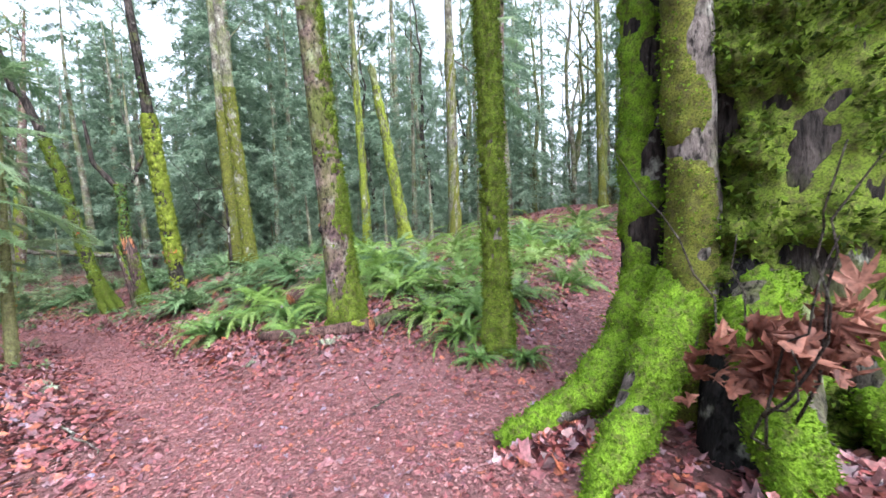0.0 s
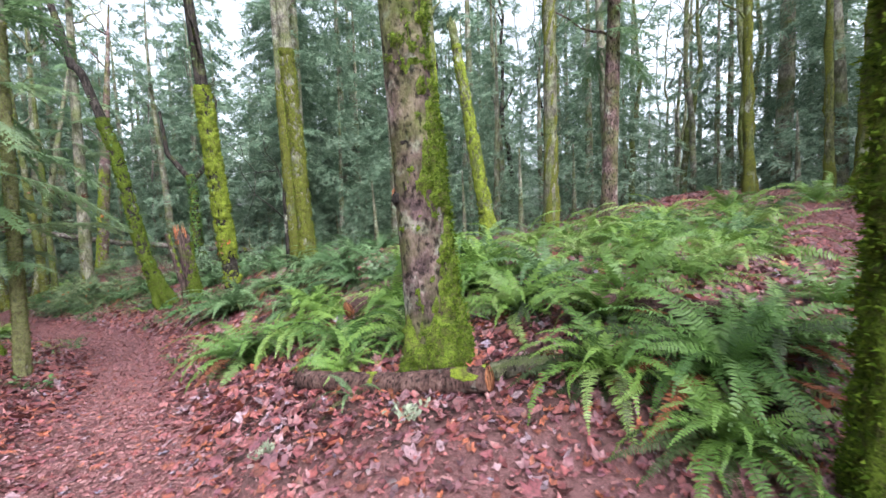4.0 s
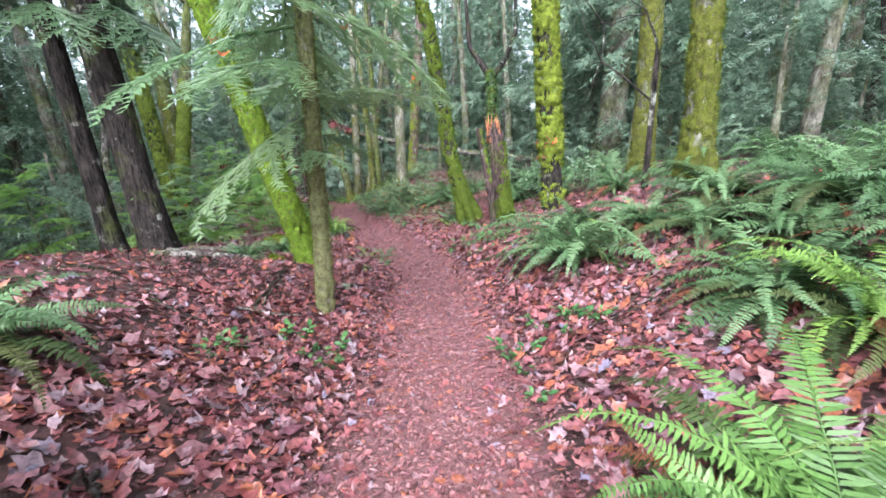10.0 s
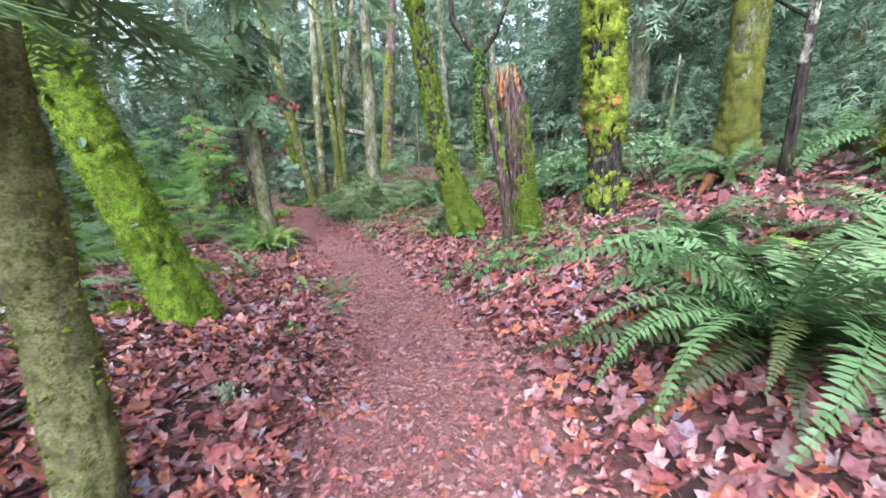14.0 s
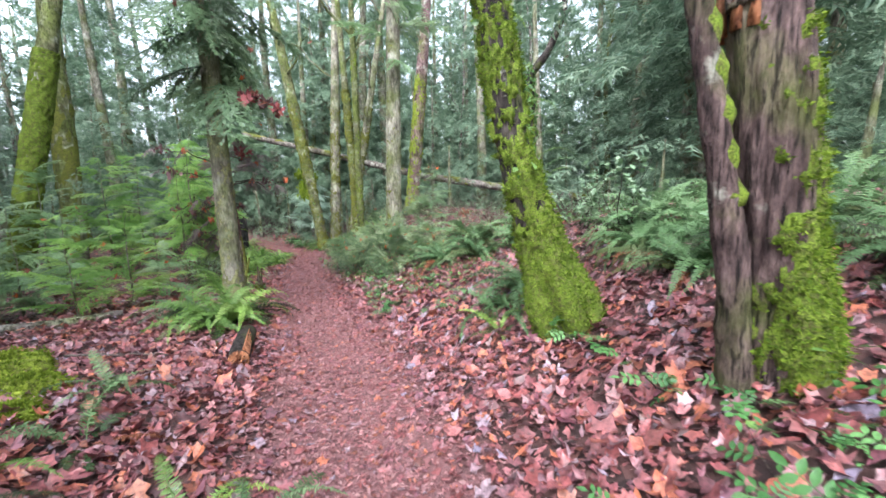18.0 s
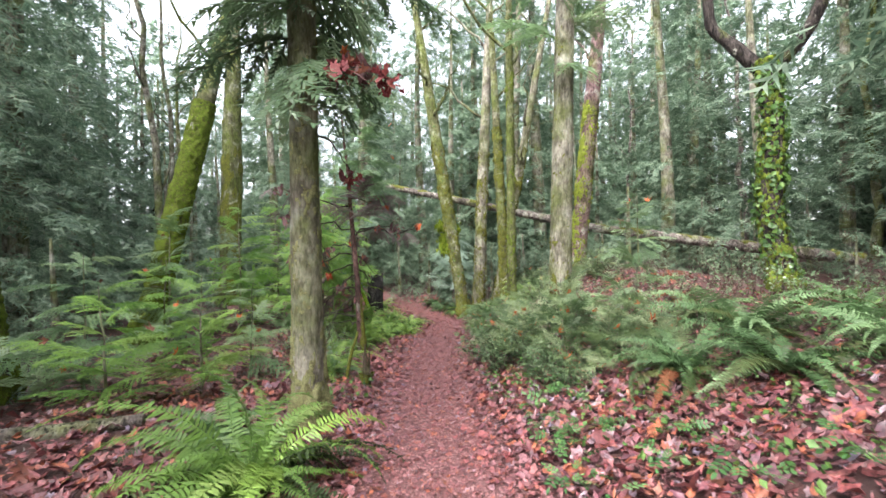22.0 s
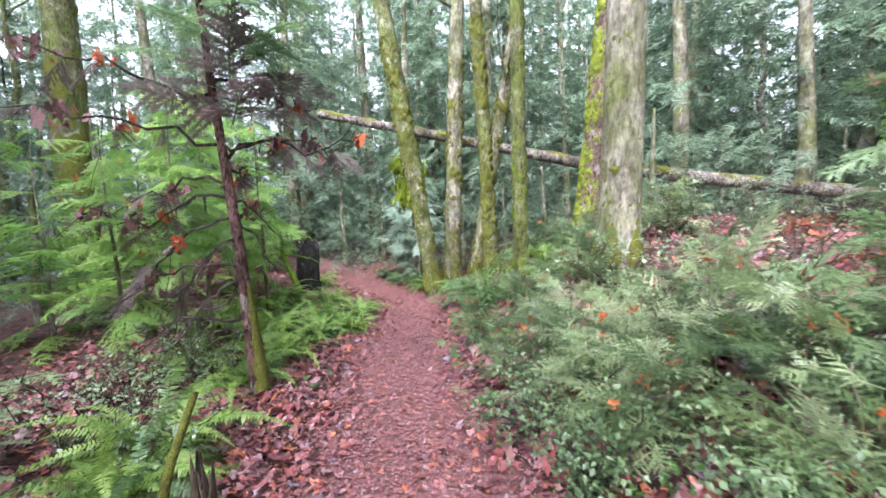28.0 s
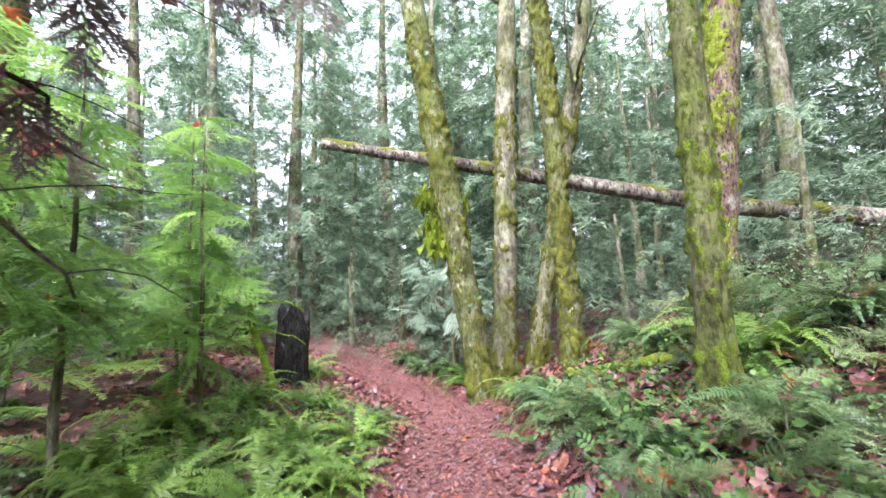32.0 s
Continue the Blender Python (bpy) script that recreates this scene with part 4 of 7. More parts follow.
def bare_tree(seed, tall):
    rng = np.random.default_rng(seed)
    hs = np.linspace(-0.3, tall, 16)
    sway = np.cumsum(rng.normal(0, 0.12, (16, 2)), 0)
    path = np.concatenate([sway, hs[:, None]], 1)
    trunk = tube(path, np.interp(hs, [0, tall], [rng.uniform(0.12, 0.2), 0.02]), 8)
    limbs = []
    for k in range(5):
        h = rng.uniform(4, tall * 0.92)
        at = np.array([np.interp(h, hs, path[:, 0]), np.interp(h, hs, path[:, 1]), h])
        az = rng.uniform(0, 6.28)
        lp = limb_path(at, (math.cos(az) * 0.6, math.sin(az) * 0.6, 0.8), rng.uniform(1.5, 3.5), 0, rng, 7)
        ps = [tube(lp, np.linspace(0.045, 0.008, 7), 5)]
        for w in range(6):
            ps.append(tube(limb_path(lp[rng.integers(2, 7)], rng.normal(0, 0.5, 3) + np.array([0, 0, 0.6]), rng.uniform(0.6, 1.3), 0, rng, 5), np.linspace(0.015, 0.004, 5), 3))
        limbs.append(joined(ps))
    return trunk, limbs


protos = {}
bare = []
tries = 0
OPEN = ((7.2, 22), (8.6, 26), (9.8, 30.5), (6.6, 28), (11.4, 34), (8.0, 19.2), (12.8, 39), (10.6, 24.5), (13.8, 44), (9.0, 36), (-33, 8.6), (-38, 7.2), (-28, 9.4))
while len(bare) < 59 and tries < 5000:
    tries += 1
    x, y = OPEN[len(bare)] if len(bare) < len(OPEN) else (rng.uniform(-60, 26), rng.uniform(-14, 48))
    d = float(off_line(np.array([x]), np.array([y]), TRAIL)[0])
    if len(bare) < len(OPEN):
        pass
    elif d < 7.5 or min(float(off_line(np.array([x]), np.array([y]), gap)[0]) for gap in GAPS) < 2 or float(off_line(np.array([x]), np.array([y]), FORK)[0]) < 5 or d > 32 or any((x - a) ** 2 + (y - b) ** 2 < 5 for a, b in bare):
        continue
    bare.append((x, y))
    k = int(rng.integers(0, 4)) if len(bare) > len(OPEN) else len(bare) % 2
    m = pose(x, y, float(height(x, y)), rng.normal(0, 3), rng.normal(0, 3), rng.uniform(0, 360))
    if k in protos:
        copy_thing(protos[k], m)
        continue
    trunk, limbs = bare_tree(200 + k, rng.uniform(12, 18))
    mat = (BARK_GREEN, BARK_PALE, BARK_GREY, BARK_DARK)[k]
    root = thing("alder_tree", m, "slender leafless trunk with bare twigs, far in the forest", "tree", "bare forest trees")
    part("trunk", mesh_of("trunk", *trunk, mat), root)
    for l in limbs:
        part("limb", mesh_of("limb", *l, mat), root)
    protos[k] = root


# tall conifers that close the forest behind, joined
belt = np.random.default_rng(88)
rank = []
while len(rank) < 120:
    x, y = belt.uniform(-62, 40), belt.uniform(-28, 62)
    d, d2 = float(off_line(np.array([x]), np.array([y]), TRAIL)[0]), float(off_line(np.array([x]), np.array([y]), FORK)[0])
    if not 15 < d < 40 or d2 < 13 or (y < 4 and x > -12) or min(float(off_line(np.array([x]), np.array([y]), gap)[0]) for gap in GAPS) < 2.0 or any((x - a) ** 2 + (y - b) ** 2 < 7 for a, b in rank):
        continue
    rank.append((x, y))
    if open_side(x, y) and len(rank) % 5 > 3:
        continue
    q = belt.uniform(0.9, 1.25)
    WOODS.append((pose(x, y, float(height(x, y)), 0, 0, belt.uniform(0, 360)) @ Matrix.Diagonal((q, q, q, 1)), len(rank) % 2))


def raw(me):
    v = np.empty(len(me.vertices) * 3, np.float32)
    me.vertices.foreach_get("co", v)
    f = np.empty(len(me.loops), np.int32)
    me.loops.foreach_get("vertex_index", f)
    return v.reshape(-1, 3), f


for name, slot, mat, what in (("far_woods", 1, NEEDLES, "conifer crowns closing the forest behind, haze put into their green"), ("far_trunks", 0, BARK_FIR, "straight grey conifer trunks deep in the forest")):
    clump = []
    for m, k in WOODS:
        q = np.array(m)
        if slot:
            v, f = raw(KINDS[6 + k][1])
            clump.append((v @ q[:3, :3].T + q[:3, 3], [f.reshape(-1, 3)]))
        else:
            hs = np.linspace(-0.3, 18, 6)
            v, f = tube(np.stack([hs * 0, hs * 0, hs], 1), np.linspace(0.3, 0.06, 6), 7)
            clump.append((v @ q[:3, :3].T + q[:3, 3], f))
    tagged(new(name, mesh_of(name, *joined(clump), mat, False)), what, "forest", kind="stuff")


# ---- ferns ----
def frond(seed, rise, fall, pairs=52, lean=0.0):
    """One arching frond a metre long: rachis and two rows of narrow leaflets."""
    rng = np.random.default_rng(seed)
    s = np.linspace(0, 1, 22)
    ang = radians(rise) + radians(fall - rise) * s ** 1.15
    step = 1 / 21
    x = np.concatenate([[0], np.cumsum(np.cos(ang[:-1]) * step)])
    z = np.concatenate([[0], np.cumsum(np.sin(ang[:-1]) * step)])
    y = lean * s ** 2 + 0.012 * np.sin(7 * s + seed)
    path = np.stack([x, y, z], 1)
    pieces = [tube(path[::3], np.linspace(0.006, 0.002, 8), 3, False)]
    t = np.linspace(0.09, 0.995, pairs)
    at = np.stack([np.interp(t, s, path[:, k]) for k in range(3)], 1)
    a = np.interp(t, s, ang)
    fwd = np.stack([np.cos(a), np.zeros(pairs), np.sin(a)], 1)
    up = np.stack([-np.sin(a), np.zeros(pairs), np.cos(a)], 1)
    ln = (0.09 * np.clip(t / 0.24, 0.3, 1) ** 0.6 * np.clip((1.02 - t) / 0.6, 0, 1) ** 0.8)[:, None] * rng.uniform(0.85, 1.1, (pairs, 1))
    w = 0.31 / pairs
    vs = []
    for sgn in (-1, 1):
        d = np.array([[0, sgn, 0]]) * 0.95 + fwd * (0.22 + rng.normal(0, 0.1, (pairs, 1))) + up * (0.1 + rng.normal(0, 0.2, (pairs, 1)))
        sag = up * ln * -0.22
        vs.append(np.stack([at - fwd * w * 0.8, at + d * ln * 0.1 + fwd * w * 1.2, at + d * ln * 0.62 + fwd * w + sag * 0.3, at + d * ln + fwd * w * 0.5 + sag, at + d * ln * 0.55 - fwd * w + sag * 0.25], 1))
    v = np.concatenate(vs).reshape(-1, 3)
    pieces.append((v, [np.arange(len(v)).reshape(-1, 5)]))
    return joined(pieces)


ARCHES = ((74, -40), (63, -58), (52, -70), (40, -60), (24, -50))
SAGGING = ((66, -50), (52, -70), (40, -80), (28, -70), (12, -55))
FROND = {mat.name: [mesh_of("frond", *frond(300 + i, a, b, 46, (0.12, -0.1, 0.05, -0.15, 0.1)[i]), mat) for i, (a, b) in enumerate(SAGGING if mat is FERN_BLUE else ARCHES)] for mat in (FERN, FERN_MID, FERN_BLUE, FERN_OLD_SHADED, FERN_DEAD)}


def fern(at, size, mat, seed, count, label, far=False, sparse=False):
    rng = np.random.default_rng(seed)
    root = thing("sword_fern", pose(at[0], at[1], float(floor_at(*at)) - 0.02, 0, 0, rng.uniform(0, 360)), label, "fern", "sword ferns")
    clump = []
    for k in range(count):
        tier = k / count
        which = int(np.clip(rng.normal(4.2 * (1 - tier), 0.8), 0, 4))
        dead = tier < 0.16 and rng.random() < 0.35
        length = size * rng.uniform(0.5, 1.1) * (0.9 if dead else 1)
        m = pose(0, 0, 0.02, rng.normal(0, 20), rng.normal(0, 9), 360 * k * 0.382 + rng.normal(0, 25)) @ Matrix.Translation((0.03, 0, 0)) @ Matrix.Diagonal((length, length, length, 1))
        if far:
            v, f = frond(300 + which, *SAGGING[which], 30, rng.normal(0, 0.12))
            v = v * length
            q = np.array(m.to_3x3().normalized())
            clump.append((v @ q.T + np.array(m.translation), f))
        else:
            part("frond", FROND[(FERN_DEAD if dead else FERN_OLD_SHADED if tier < 0.32 else mat).name][4 if dead else which], root, "withered brown frond" if dead else "", m)
    if far:
        third = count // 3
        part("skirt", mesh_of("skirt", *joined(clump[:third]), mat), root)
        part("crown", mesh_of("crown", *joined(clump[third:]), mat), root)
        return root
    if sparse:
        return root
    for name, tiers, leaf, what, arcs in (("crown", 16, mat, "dense fresh inner fronds", ARCHES[:3]), ("skirt", 20, FERN_OLD_SHADED, "drooping old fronds with shade in their colour", ((34, -78), (18, -70), (50, -88)))):
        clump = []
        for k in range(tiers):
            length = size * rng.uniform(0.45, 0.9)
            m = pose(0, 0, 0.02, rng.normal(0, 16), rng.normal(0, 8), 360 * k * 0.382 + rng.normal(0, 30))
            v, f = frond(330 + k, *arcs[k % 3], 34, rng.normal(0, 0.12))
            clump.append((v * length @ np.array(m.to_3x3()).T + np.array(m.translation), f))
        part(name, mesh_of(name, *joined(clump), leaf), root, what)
    return root


FERNS_SLOPE = ((-4.5, 7.6, 1.2), (-2.75, 6.95, 0.85), (-1.4, 8.3, 1.0), (-0.6, 8.9, 1.0), (0.4, 7.5, 1.0), (-0.25, 5.7, 0.85), (0.2, 4.95, 0.7), (2.2, 7.0, 0.9), (1.2, 10.3, 1.0), (3.3, 11.3, 1.0),
               (-7.9, 13.9, 0.9), (-5.0, 11.7, 1.0), (-2.7, 11.0, 1.0), (0.0, 6.6, 0.95), (1.3, 7.9, 1.0), (1.1, 9.0, 1.0), (-0.8, 7.2, 1.0), (-2.1, 7.6, 0.95), (-3.3, 11.2, 1.0),
               (-2.4, 12.4, 1.0), (-4.7, 12.5, 1.0), (0.85, 4.15, 0.36), (0.35, 4.3, 0.36), (0.5, 5.6, 1.0), (1.0, 6.0, 0.9), (-0.4, 8.0, 1.1), (-1.9, 9.2, 1.1), (0.3, 9.7, 1.1), (2.4, 9.6, 1.0), (2.5, 12.4, 1.1), (-2.35, 7.95, 1.0), (-1.95, 6.95, 0.95), (-2.55, 9.47, 1.1), (-1.3, 9.7, 1.1), (-2.16, 10.9, 1.1), (-1.4, 11.45, 1.1), (4.6, 12.6, 1.0), (5.5, 13.6, 1.0), (7.0, 11.2, 1.0), (2.9, 13.6, 1.0), (-1.2, 9.15, 1.0), (0.88, 10.9, 1.1), (0.97, 8.6, 1.0), (2.05, 10.9, 1.1), (2.3, 12.0, 1.1), (2.9, 12.9, 1.0), (3.7, 12.8, 1.1), (0.4, 12.2, 1.0), (1.4, 11.4, 1.0), (1.9, 8.7, 0.9), (3.4, 14.6, 1.1), (1.5, 13.4, 1.1), (3.6, 11.5, 1.1), (3.2, 9.9, 1.1), (4.6, 13.3, 1.2), (5.1, 14.7, 1.2), (7.1, 9.8, 1.2), (7.2, 8.8, 1.1), (7.9, 13.4, 1.2), (8.4, 12.4, 1.1), (8.8, 11.2, 1.2), (8.2, 10.4, 1.1), (9.3, 13.2, 1.2), (7.4, 15.0, 1.2), (8.9, 15.2, 1.2))
FERNS_BEND = ((-8.55, 5.3, 1.0), (-9.1, 4.6, 1.0), (-4.4, 9.4, 1.1), (-3.85, 7.75, 1.1), (-3.75, 8.7, 0.8), (-2.5, 6.35, 0.6), (-7.8, 11.95, 0.95), (-4.4, 13.3, 1.0), (-5.0, 10.8, 1.0), (-6.6, 11.6, 1.0),
              (-5.8, 11.3, 1.0), (-6.4, 13.6, 1.0), (-13.2, 9.3, 0.8), (-12.4, 8.3, 0.7), (-5.5, 14.2, 1.1), (-7.0, 14.5, 1.0), (-2.9, 9.6, 1.0), (-1.7, 10.3, 1.0), (-0.4, 11.2, 1.0), (-3.8, 14.6, 1.1), (-4.0, 10.3, 1.2), (-5.0, 9.9, 1.1), (-2.6, 10.4, 1.1), (-4.7, 11.5, 1.2), (-5.9, 12.3, 1.1))
FERNS_DIP = ((-16.25, 12.1, 1.3), (-12.75, 14.7, 0.9), (-10.3, 15.4, 1.0), (-9.5, 14.6, 0.9), (-12.75, 14.3, 0.6),
             (-15.78, 16.15, 0.95), (-15.75, 17.25, 1.2), (-15.0, 17.9, 0.9), (-14.5, 17.1, 0.9), (-15.1, 16.45, 1.0), (-17.3, 11.9, 0.9), (-11.3, 16.4, 1.0), (-12.2, 17.5, 1.1),
             (-10.6, 17.2, 1.0), (-9.2, 16.6, 1.0), (-16.7, 17.8, 1.0), (-11.0, 14.9, 0.9), (-10.6, 15.7, 1.0), (-11.7, 15.6, 0.95), (-12.0, 16.3, 1.0), (-9.9, 15.9, 0.9), (-11.2, 17.1, 1.0), (-8.6, 15.1, 0.9), (-10.0, 18.0, 1.0))
FERNS_END = ((-20.45, 13.25, 1.0), (-19.9, 13.1, 0.8), (-24.9, 15.6, 0.8), (-25.1, 12.9, 1.0), (-23.6, 15.2, 0.85), (-22.7, 17.7, 0.7), (-28.2, 19.6, 0.9), (-24.8, 13.9, 1.0), (-25.7, 14.4, 1.0), (-23.6, 20.0, 0.9),
             (-23.3, 18.1, 0.7), (-22.7, 14.5, 0.95), (-26.4, 16.2, 0.8), (-27.0, 19.3, 0.9), (-21.9, 14.0, 0.8), (-24.2, 18.4, 0.6), (-22.2, 19.4, 0.9), (-21.2, 20.3, 0.9), (-26.6, 15.2, 0.9), (-28.6, 16.4, 0.9),
             (-23.9, 14.3, 1.0), (-22.9, 13.5, 0.95), (-29.5, 19.0, 0.9), (-23.1, 17.9, 0.75), (-22.1, 17.6, 0.75), (-21.5, 17.3, 0.65), (-21.0, 17.75, 0.8), (-21.5, 18.5, 0.9), (-21.1, 18.9, 1.0), (-21.8, 20.3, 1.0), (-22.6, 19.0, 0.8), (-24.1, 15.5, 0.8), (-24.3, 14.7, 0.9), (-25.3, 15.3, 0.8), (-28.7, 19.2, 0.9), (-24.5, 16.25, 0.75), (-23.6, 15.8, 0.7), (-25.3, 16.7, 0.7), (-27.6, 19.9, 0.8))
GREENS = ("arching green sword fern rooted in the leaf litter", "blue-green sword fern with drooping fronds on the slope")
models = [fern((-4.5, 7.6), 1.2, FERN_MID, 401, 56, GREENS[0]), fern((-16.25, 12.1), 1.5, FERN, 402, 40, GREENS[0]), fern((-4.4, 9.4), 1.1, FERN, 403, 34, GREENS[0]),
          fern((-7.15, 10.75), 1.6, FERN_BLUE, 404, 44, GREENS[1]), fern((-6.6, 11.6), 1.0, FERN_BLUE, 405, 26, GREENS[1]), fern((-8.55, 5.3), 1.35, FERN_BLUE, 406, 26, GREENS[0]), fern((3.3, 11.3), 1.0, FERN_BLUE, 407, 34, GREENS[1], True), fern((3.7, 12.8), 1.1, FERN, 408, 40, GREENS[0], True)]
sizes = (1.2, 1.5, 1.1, 1.6, 1.0, 1.35, 1.0, 1.1)
rng = np.random.default_rng(17)
taken = {(-4.5, 7.6), (-16.25, 12.1), (-4.4, 9.4), (-7.15, 10.75), (-6.6, 11.6), (-8.55, 5.3), (3.3, 11.3), (3.7, 12.8)}
spots = [f for patch in (FERNS_SLOPE, FERNS_BEND, FERNS_DIP, FERNS_END) for f in patch if f[:2] not in taken]
for _ in range(400):
    x, y = rng.uniform(-30, 14), rng.uniform(2, 30)
    d, d2 = float(off_line(np.array([x]), np.array([y]), TRAIL)[0]), float(off_line(np.array([x]), np.array([y]), FORK)[0])
    above = y > 6 - 0.55 * x * 0.75
    if d > 3.4 and d2 > 1.6 and d < 13 and (above or d > 5) and len(spots) < 148 and all((x - a) ** 2 + (y - b) ** 2 > 1.1 for a, b, _ in spots):
        spots.append((x, y, rng.uniform(0.75, 1.1)))
for x, y, size in spots:
    far_off = float(off_line(np.array([x]), np.array([y]), TRAIL)[0]) > 4.2
    k = (7 if x > -3 and rng.random() < 0.75 else 6) if far_off else int(rng.choice((0, 1, 2) if x > -6 and y < 9 else (5, 5, 2) if x < -19 and y > 16.4 else (1, 2, 2) if x < -19 else (5, 5, 4) if x < -14.3 and y > 15.8 else (3, 4, 3, 4, 5)))
    q = size * 1.12 / sizes[k]
    copy_thing(models[k], pose(x, y, float(floor_at(x, y)) - 0.02, rng.normal(0, 4), rng.normal(0, 4), rng.uniform(0, 360)) @ Matrix.Diagonal((q, q, q, 1)))


thin = [fern((-13.35, 10.44), 0.75, FERN_BLUE, 421, 9, "small fern with a few long pale fronds", sparse=True), fern((-12.12, 10.79), 0.7, FERN, 422, 6, "small fern with a few long pale fronds", sparse=True)]
for n, (x, y, q) in enumerate(((-11.76, 10.95, 0.8), (-12.9, 10.0, 1.0), (-12.45, 13.8, 1.1), (-12.3, 13.55, 0.9), (-8.9, 12.3, 0.7), (-9.15, 11.9, 0.6), (-14.1, 10.7, 0.9), (-13.2, 9.5, 1.0), (-19.9, 13.2, 1.0), (-3.0, 7.3, 0.9), (-2.2, 5.75, 0.5), (-6.9, 11.2, 1.0))):
    copy_thing(thin[n % 2], pose(x, y, float(floor_at(x, y)) + 0.02, 0, 0, 83 * n) @ Matrix.Diagonal((q, q, q, 1)))
withered = fern((-25.0, 20.6), 0.8, FERN_DEAD, 409, 16, "withered red-brown fern clump behind the trunks", True)
for x, y, q in ((-25.9, 21.0, 1.0), (-24.2, 21.0, 0.9), (-26.6, 20.6, 1.1), (-23.2, 20.9, 1.0), (-16.6, 18.0, 0.8), (-17.6, 18.6, 0.9), (-2.35, 6.15, 0.5), (-1.95, 5.95, 0.45), (-15.6, 17.2, 0.6), (-18.9, 20.2, 0.9)):
    copy_thing(withered, pose(x, y, float(floor_at(x, y)) - 0.02, 0, 0, 70 * x) @ Matrix.Diagonal((q, q, q, 1)))


# ---- young hemlocks and cedars ----
def spray(seed, pairs=10, gap=0.023):
    """A flat feathery branch a metre long, along x."""
    rng = np.random.default_rng(seed)
    s = np.linspace(0, 1, 10)
    path = np.stack([s, 0.06 * np.sin(s * 3 + seed), 0.10 * s - 0.30 * s ** 2], 1)
    pieces = [tube(path[::3], np.linspace(0.010, 0.002, 4), 4, False)]
    vs = []
    for k in range(pairs * 2):
        t = 0.12 + 0.86 * k / (pairs * 2)
        sgn = 1 if k % 2 else -1
        at = np.array([np.interp(t, s, path[:, j]) for j in range(3)])
        ln = (0.44 * (1 - t) ** 0.8 + 0.07) * rng.uniform(0.45, 1.15)
        a = radians(rng.uniform(42, 58)) * sgn
        d = np.array([math.cos(a), math.sin(a), -0.28 + rng.normal(0, 0.1)])
        n = max(4, int(ln / gap))
        u = np.linspace(0.05, 1, n)[:, None]
        p = at + d * u * ln + np.array([0, 0, -0.18]) * ln * u ** 2
        for e in (-1, 1):
            b = a + e * radians(46)
            q = np.array([math.cos(b), math.sin(b), -0.22]) + rng.normal(0, 0.16, (n, 3))
            size = (0.1 * (1.05 - 0.6 * u)) * (0.55 + 0.45 * min(1, ln / 0.3)) * rng.uniform(0.55, 1.25, (n, 1))
            w = d / np.linalg.norm(d) * gap * 0.72
            vs.append(np.stack([p - w, p + w, p + q * size], 1))
        tw = tube(at + d * np.linspace(0, 1, 2)[:, None] * ln, np.array([0.004, 0.0015]), 3, False)
        pieces.append(tw)
    v = np.concatenate(vs).reshape(-1, 3)
    pieces.append((v, [np.arange(len(v)).reshape(-1, 3)]))
    return joined(pieces)


MAPLE = np.array([(0.0, -0.5), (0.06, -0.3), (0.2, -0.36), (0.3, -0.3), (0.46, -0.36), (0.38, -0.18), (0.3, -0.08), (0.46, 0.02), (0.62, 0.24), (0.44, 0.2), (0.36, 0.28), (0.2, 0.12), (0.22, 0.36), (0.1, 0.44), (0.0, 0.68),
                  (-0.1, 0.44), (-0.22, 0.36), (-0.2, 0.12), (-0.36, 0.28), (-0.44, 0.2), (-0.62, 0.24), (-0.46, 0.02), (-0.3, -0.08), (-0.38, -0.18), (-0.46, -0.36), (-0.3, -0.3), (-0.2, -0.36), (-0.06, -0.3)])
SPRAYS = {mat.name: [mesh_of("branch", *spray(500 + i), mat, False) for i in range(4)] for mat in (SPRAY, SPRAY_PALE, SPRAY_LIT, SPRAY_DARK, SPRAY_DRY, SPRAY_BLUE)}

def bushy_branch(seed):
    """A short branch set with many small flat sprays, a metre long along x."""
    rng = np.random.default_rng(seed)
    s = np.linspace(0, 1, 7)
    path = np.stack([s, 0.08 * np.sin(s * 3.5 + seed), 0.16 * s - 0.2 * s ** 2], 1)
    pieces = [tube(path, np.linspace(0.011, 0.003, 7), 4, False)]
    for k in range(10):
        t = 0.12 + 0.86 * k / 9
        at = np.array([np.interp(t, s, path[:, j]) for j in range(3)])
        v, f = spray(seed + 7 * k, 5, 0.034)
        turn = Euler((rng.normal(0, 0.5), rng.normal(-0.25, 0.3), (1 if k % 2 else -1) * rng.uniform(0.4, 1.2) * (1.1 - 0.8 * t))).to_matrix()
        q = rng.uniform(0.45, 0.72) * (1.1 - 0.35 * t)
        pieces.append((v * q @ np.array(turn).T + at, f))
    return joined(pieces)


SPRAYS[SPRAY_PALE.name] = [mesh_of("branch", *bushy_branch(540 + i), SPRAY_PALE, False) for i in range(4)]
one_leaf = {}
for mat in (RED_LEAF, BROWN_LEAF):
    one_leaf[mat.name] = [mesh_of("caught_leaf", *lobed_leaves(np.zeros((1, 3)), 0.3, np.array([1.0]), np.random.default_rng(520 + i), 1.5, (0.0, 0.0), MAPLE), mat) for i in range(4)]


def clear_of_trail(x, y, az, length, z):
    """Shortens a bough that would hang into the walker's way."""
    while length > 0.3 and z < 2.1:
        tx, ty = x + math.cos(az) * length, y + math.sin(az) * length
        if float(off_line(np.array([tx, (x + tx) / 2]), np.array([ty, (y + ty) / 2]), TRAIL).min()) > 0.75:
            break
        length *= 0.85
    return length


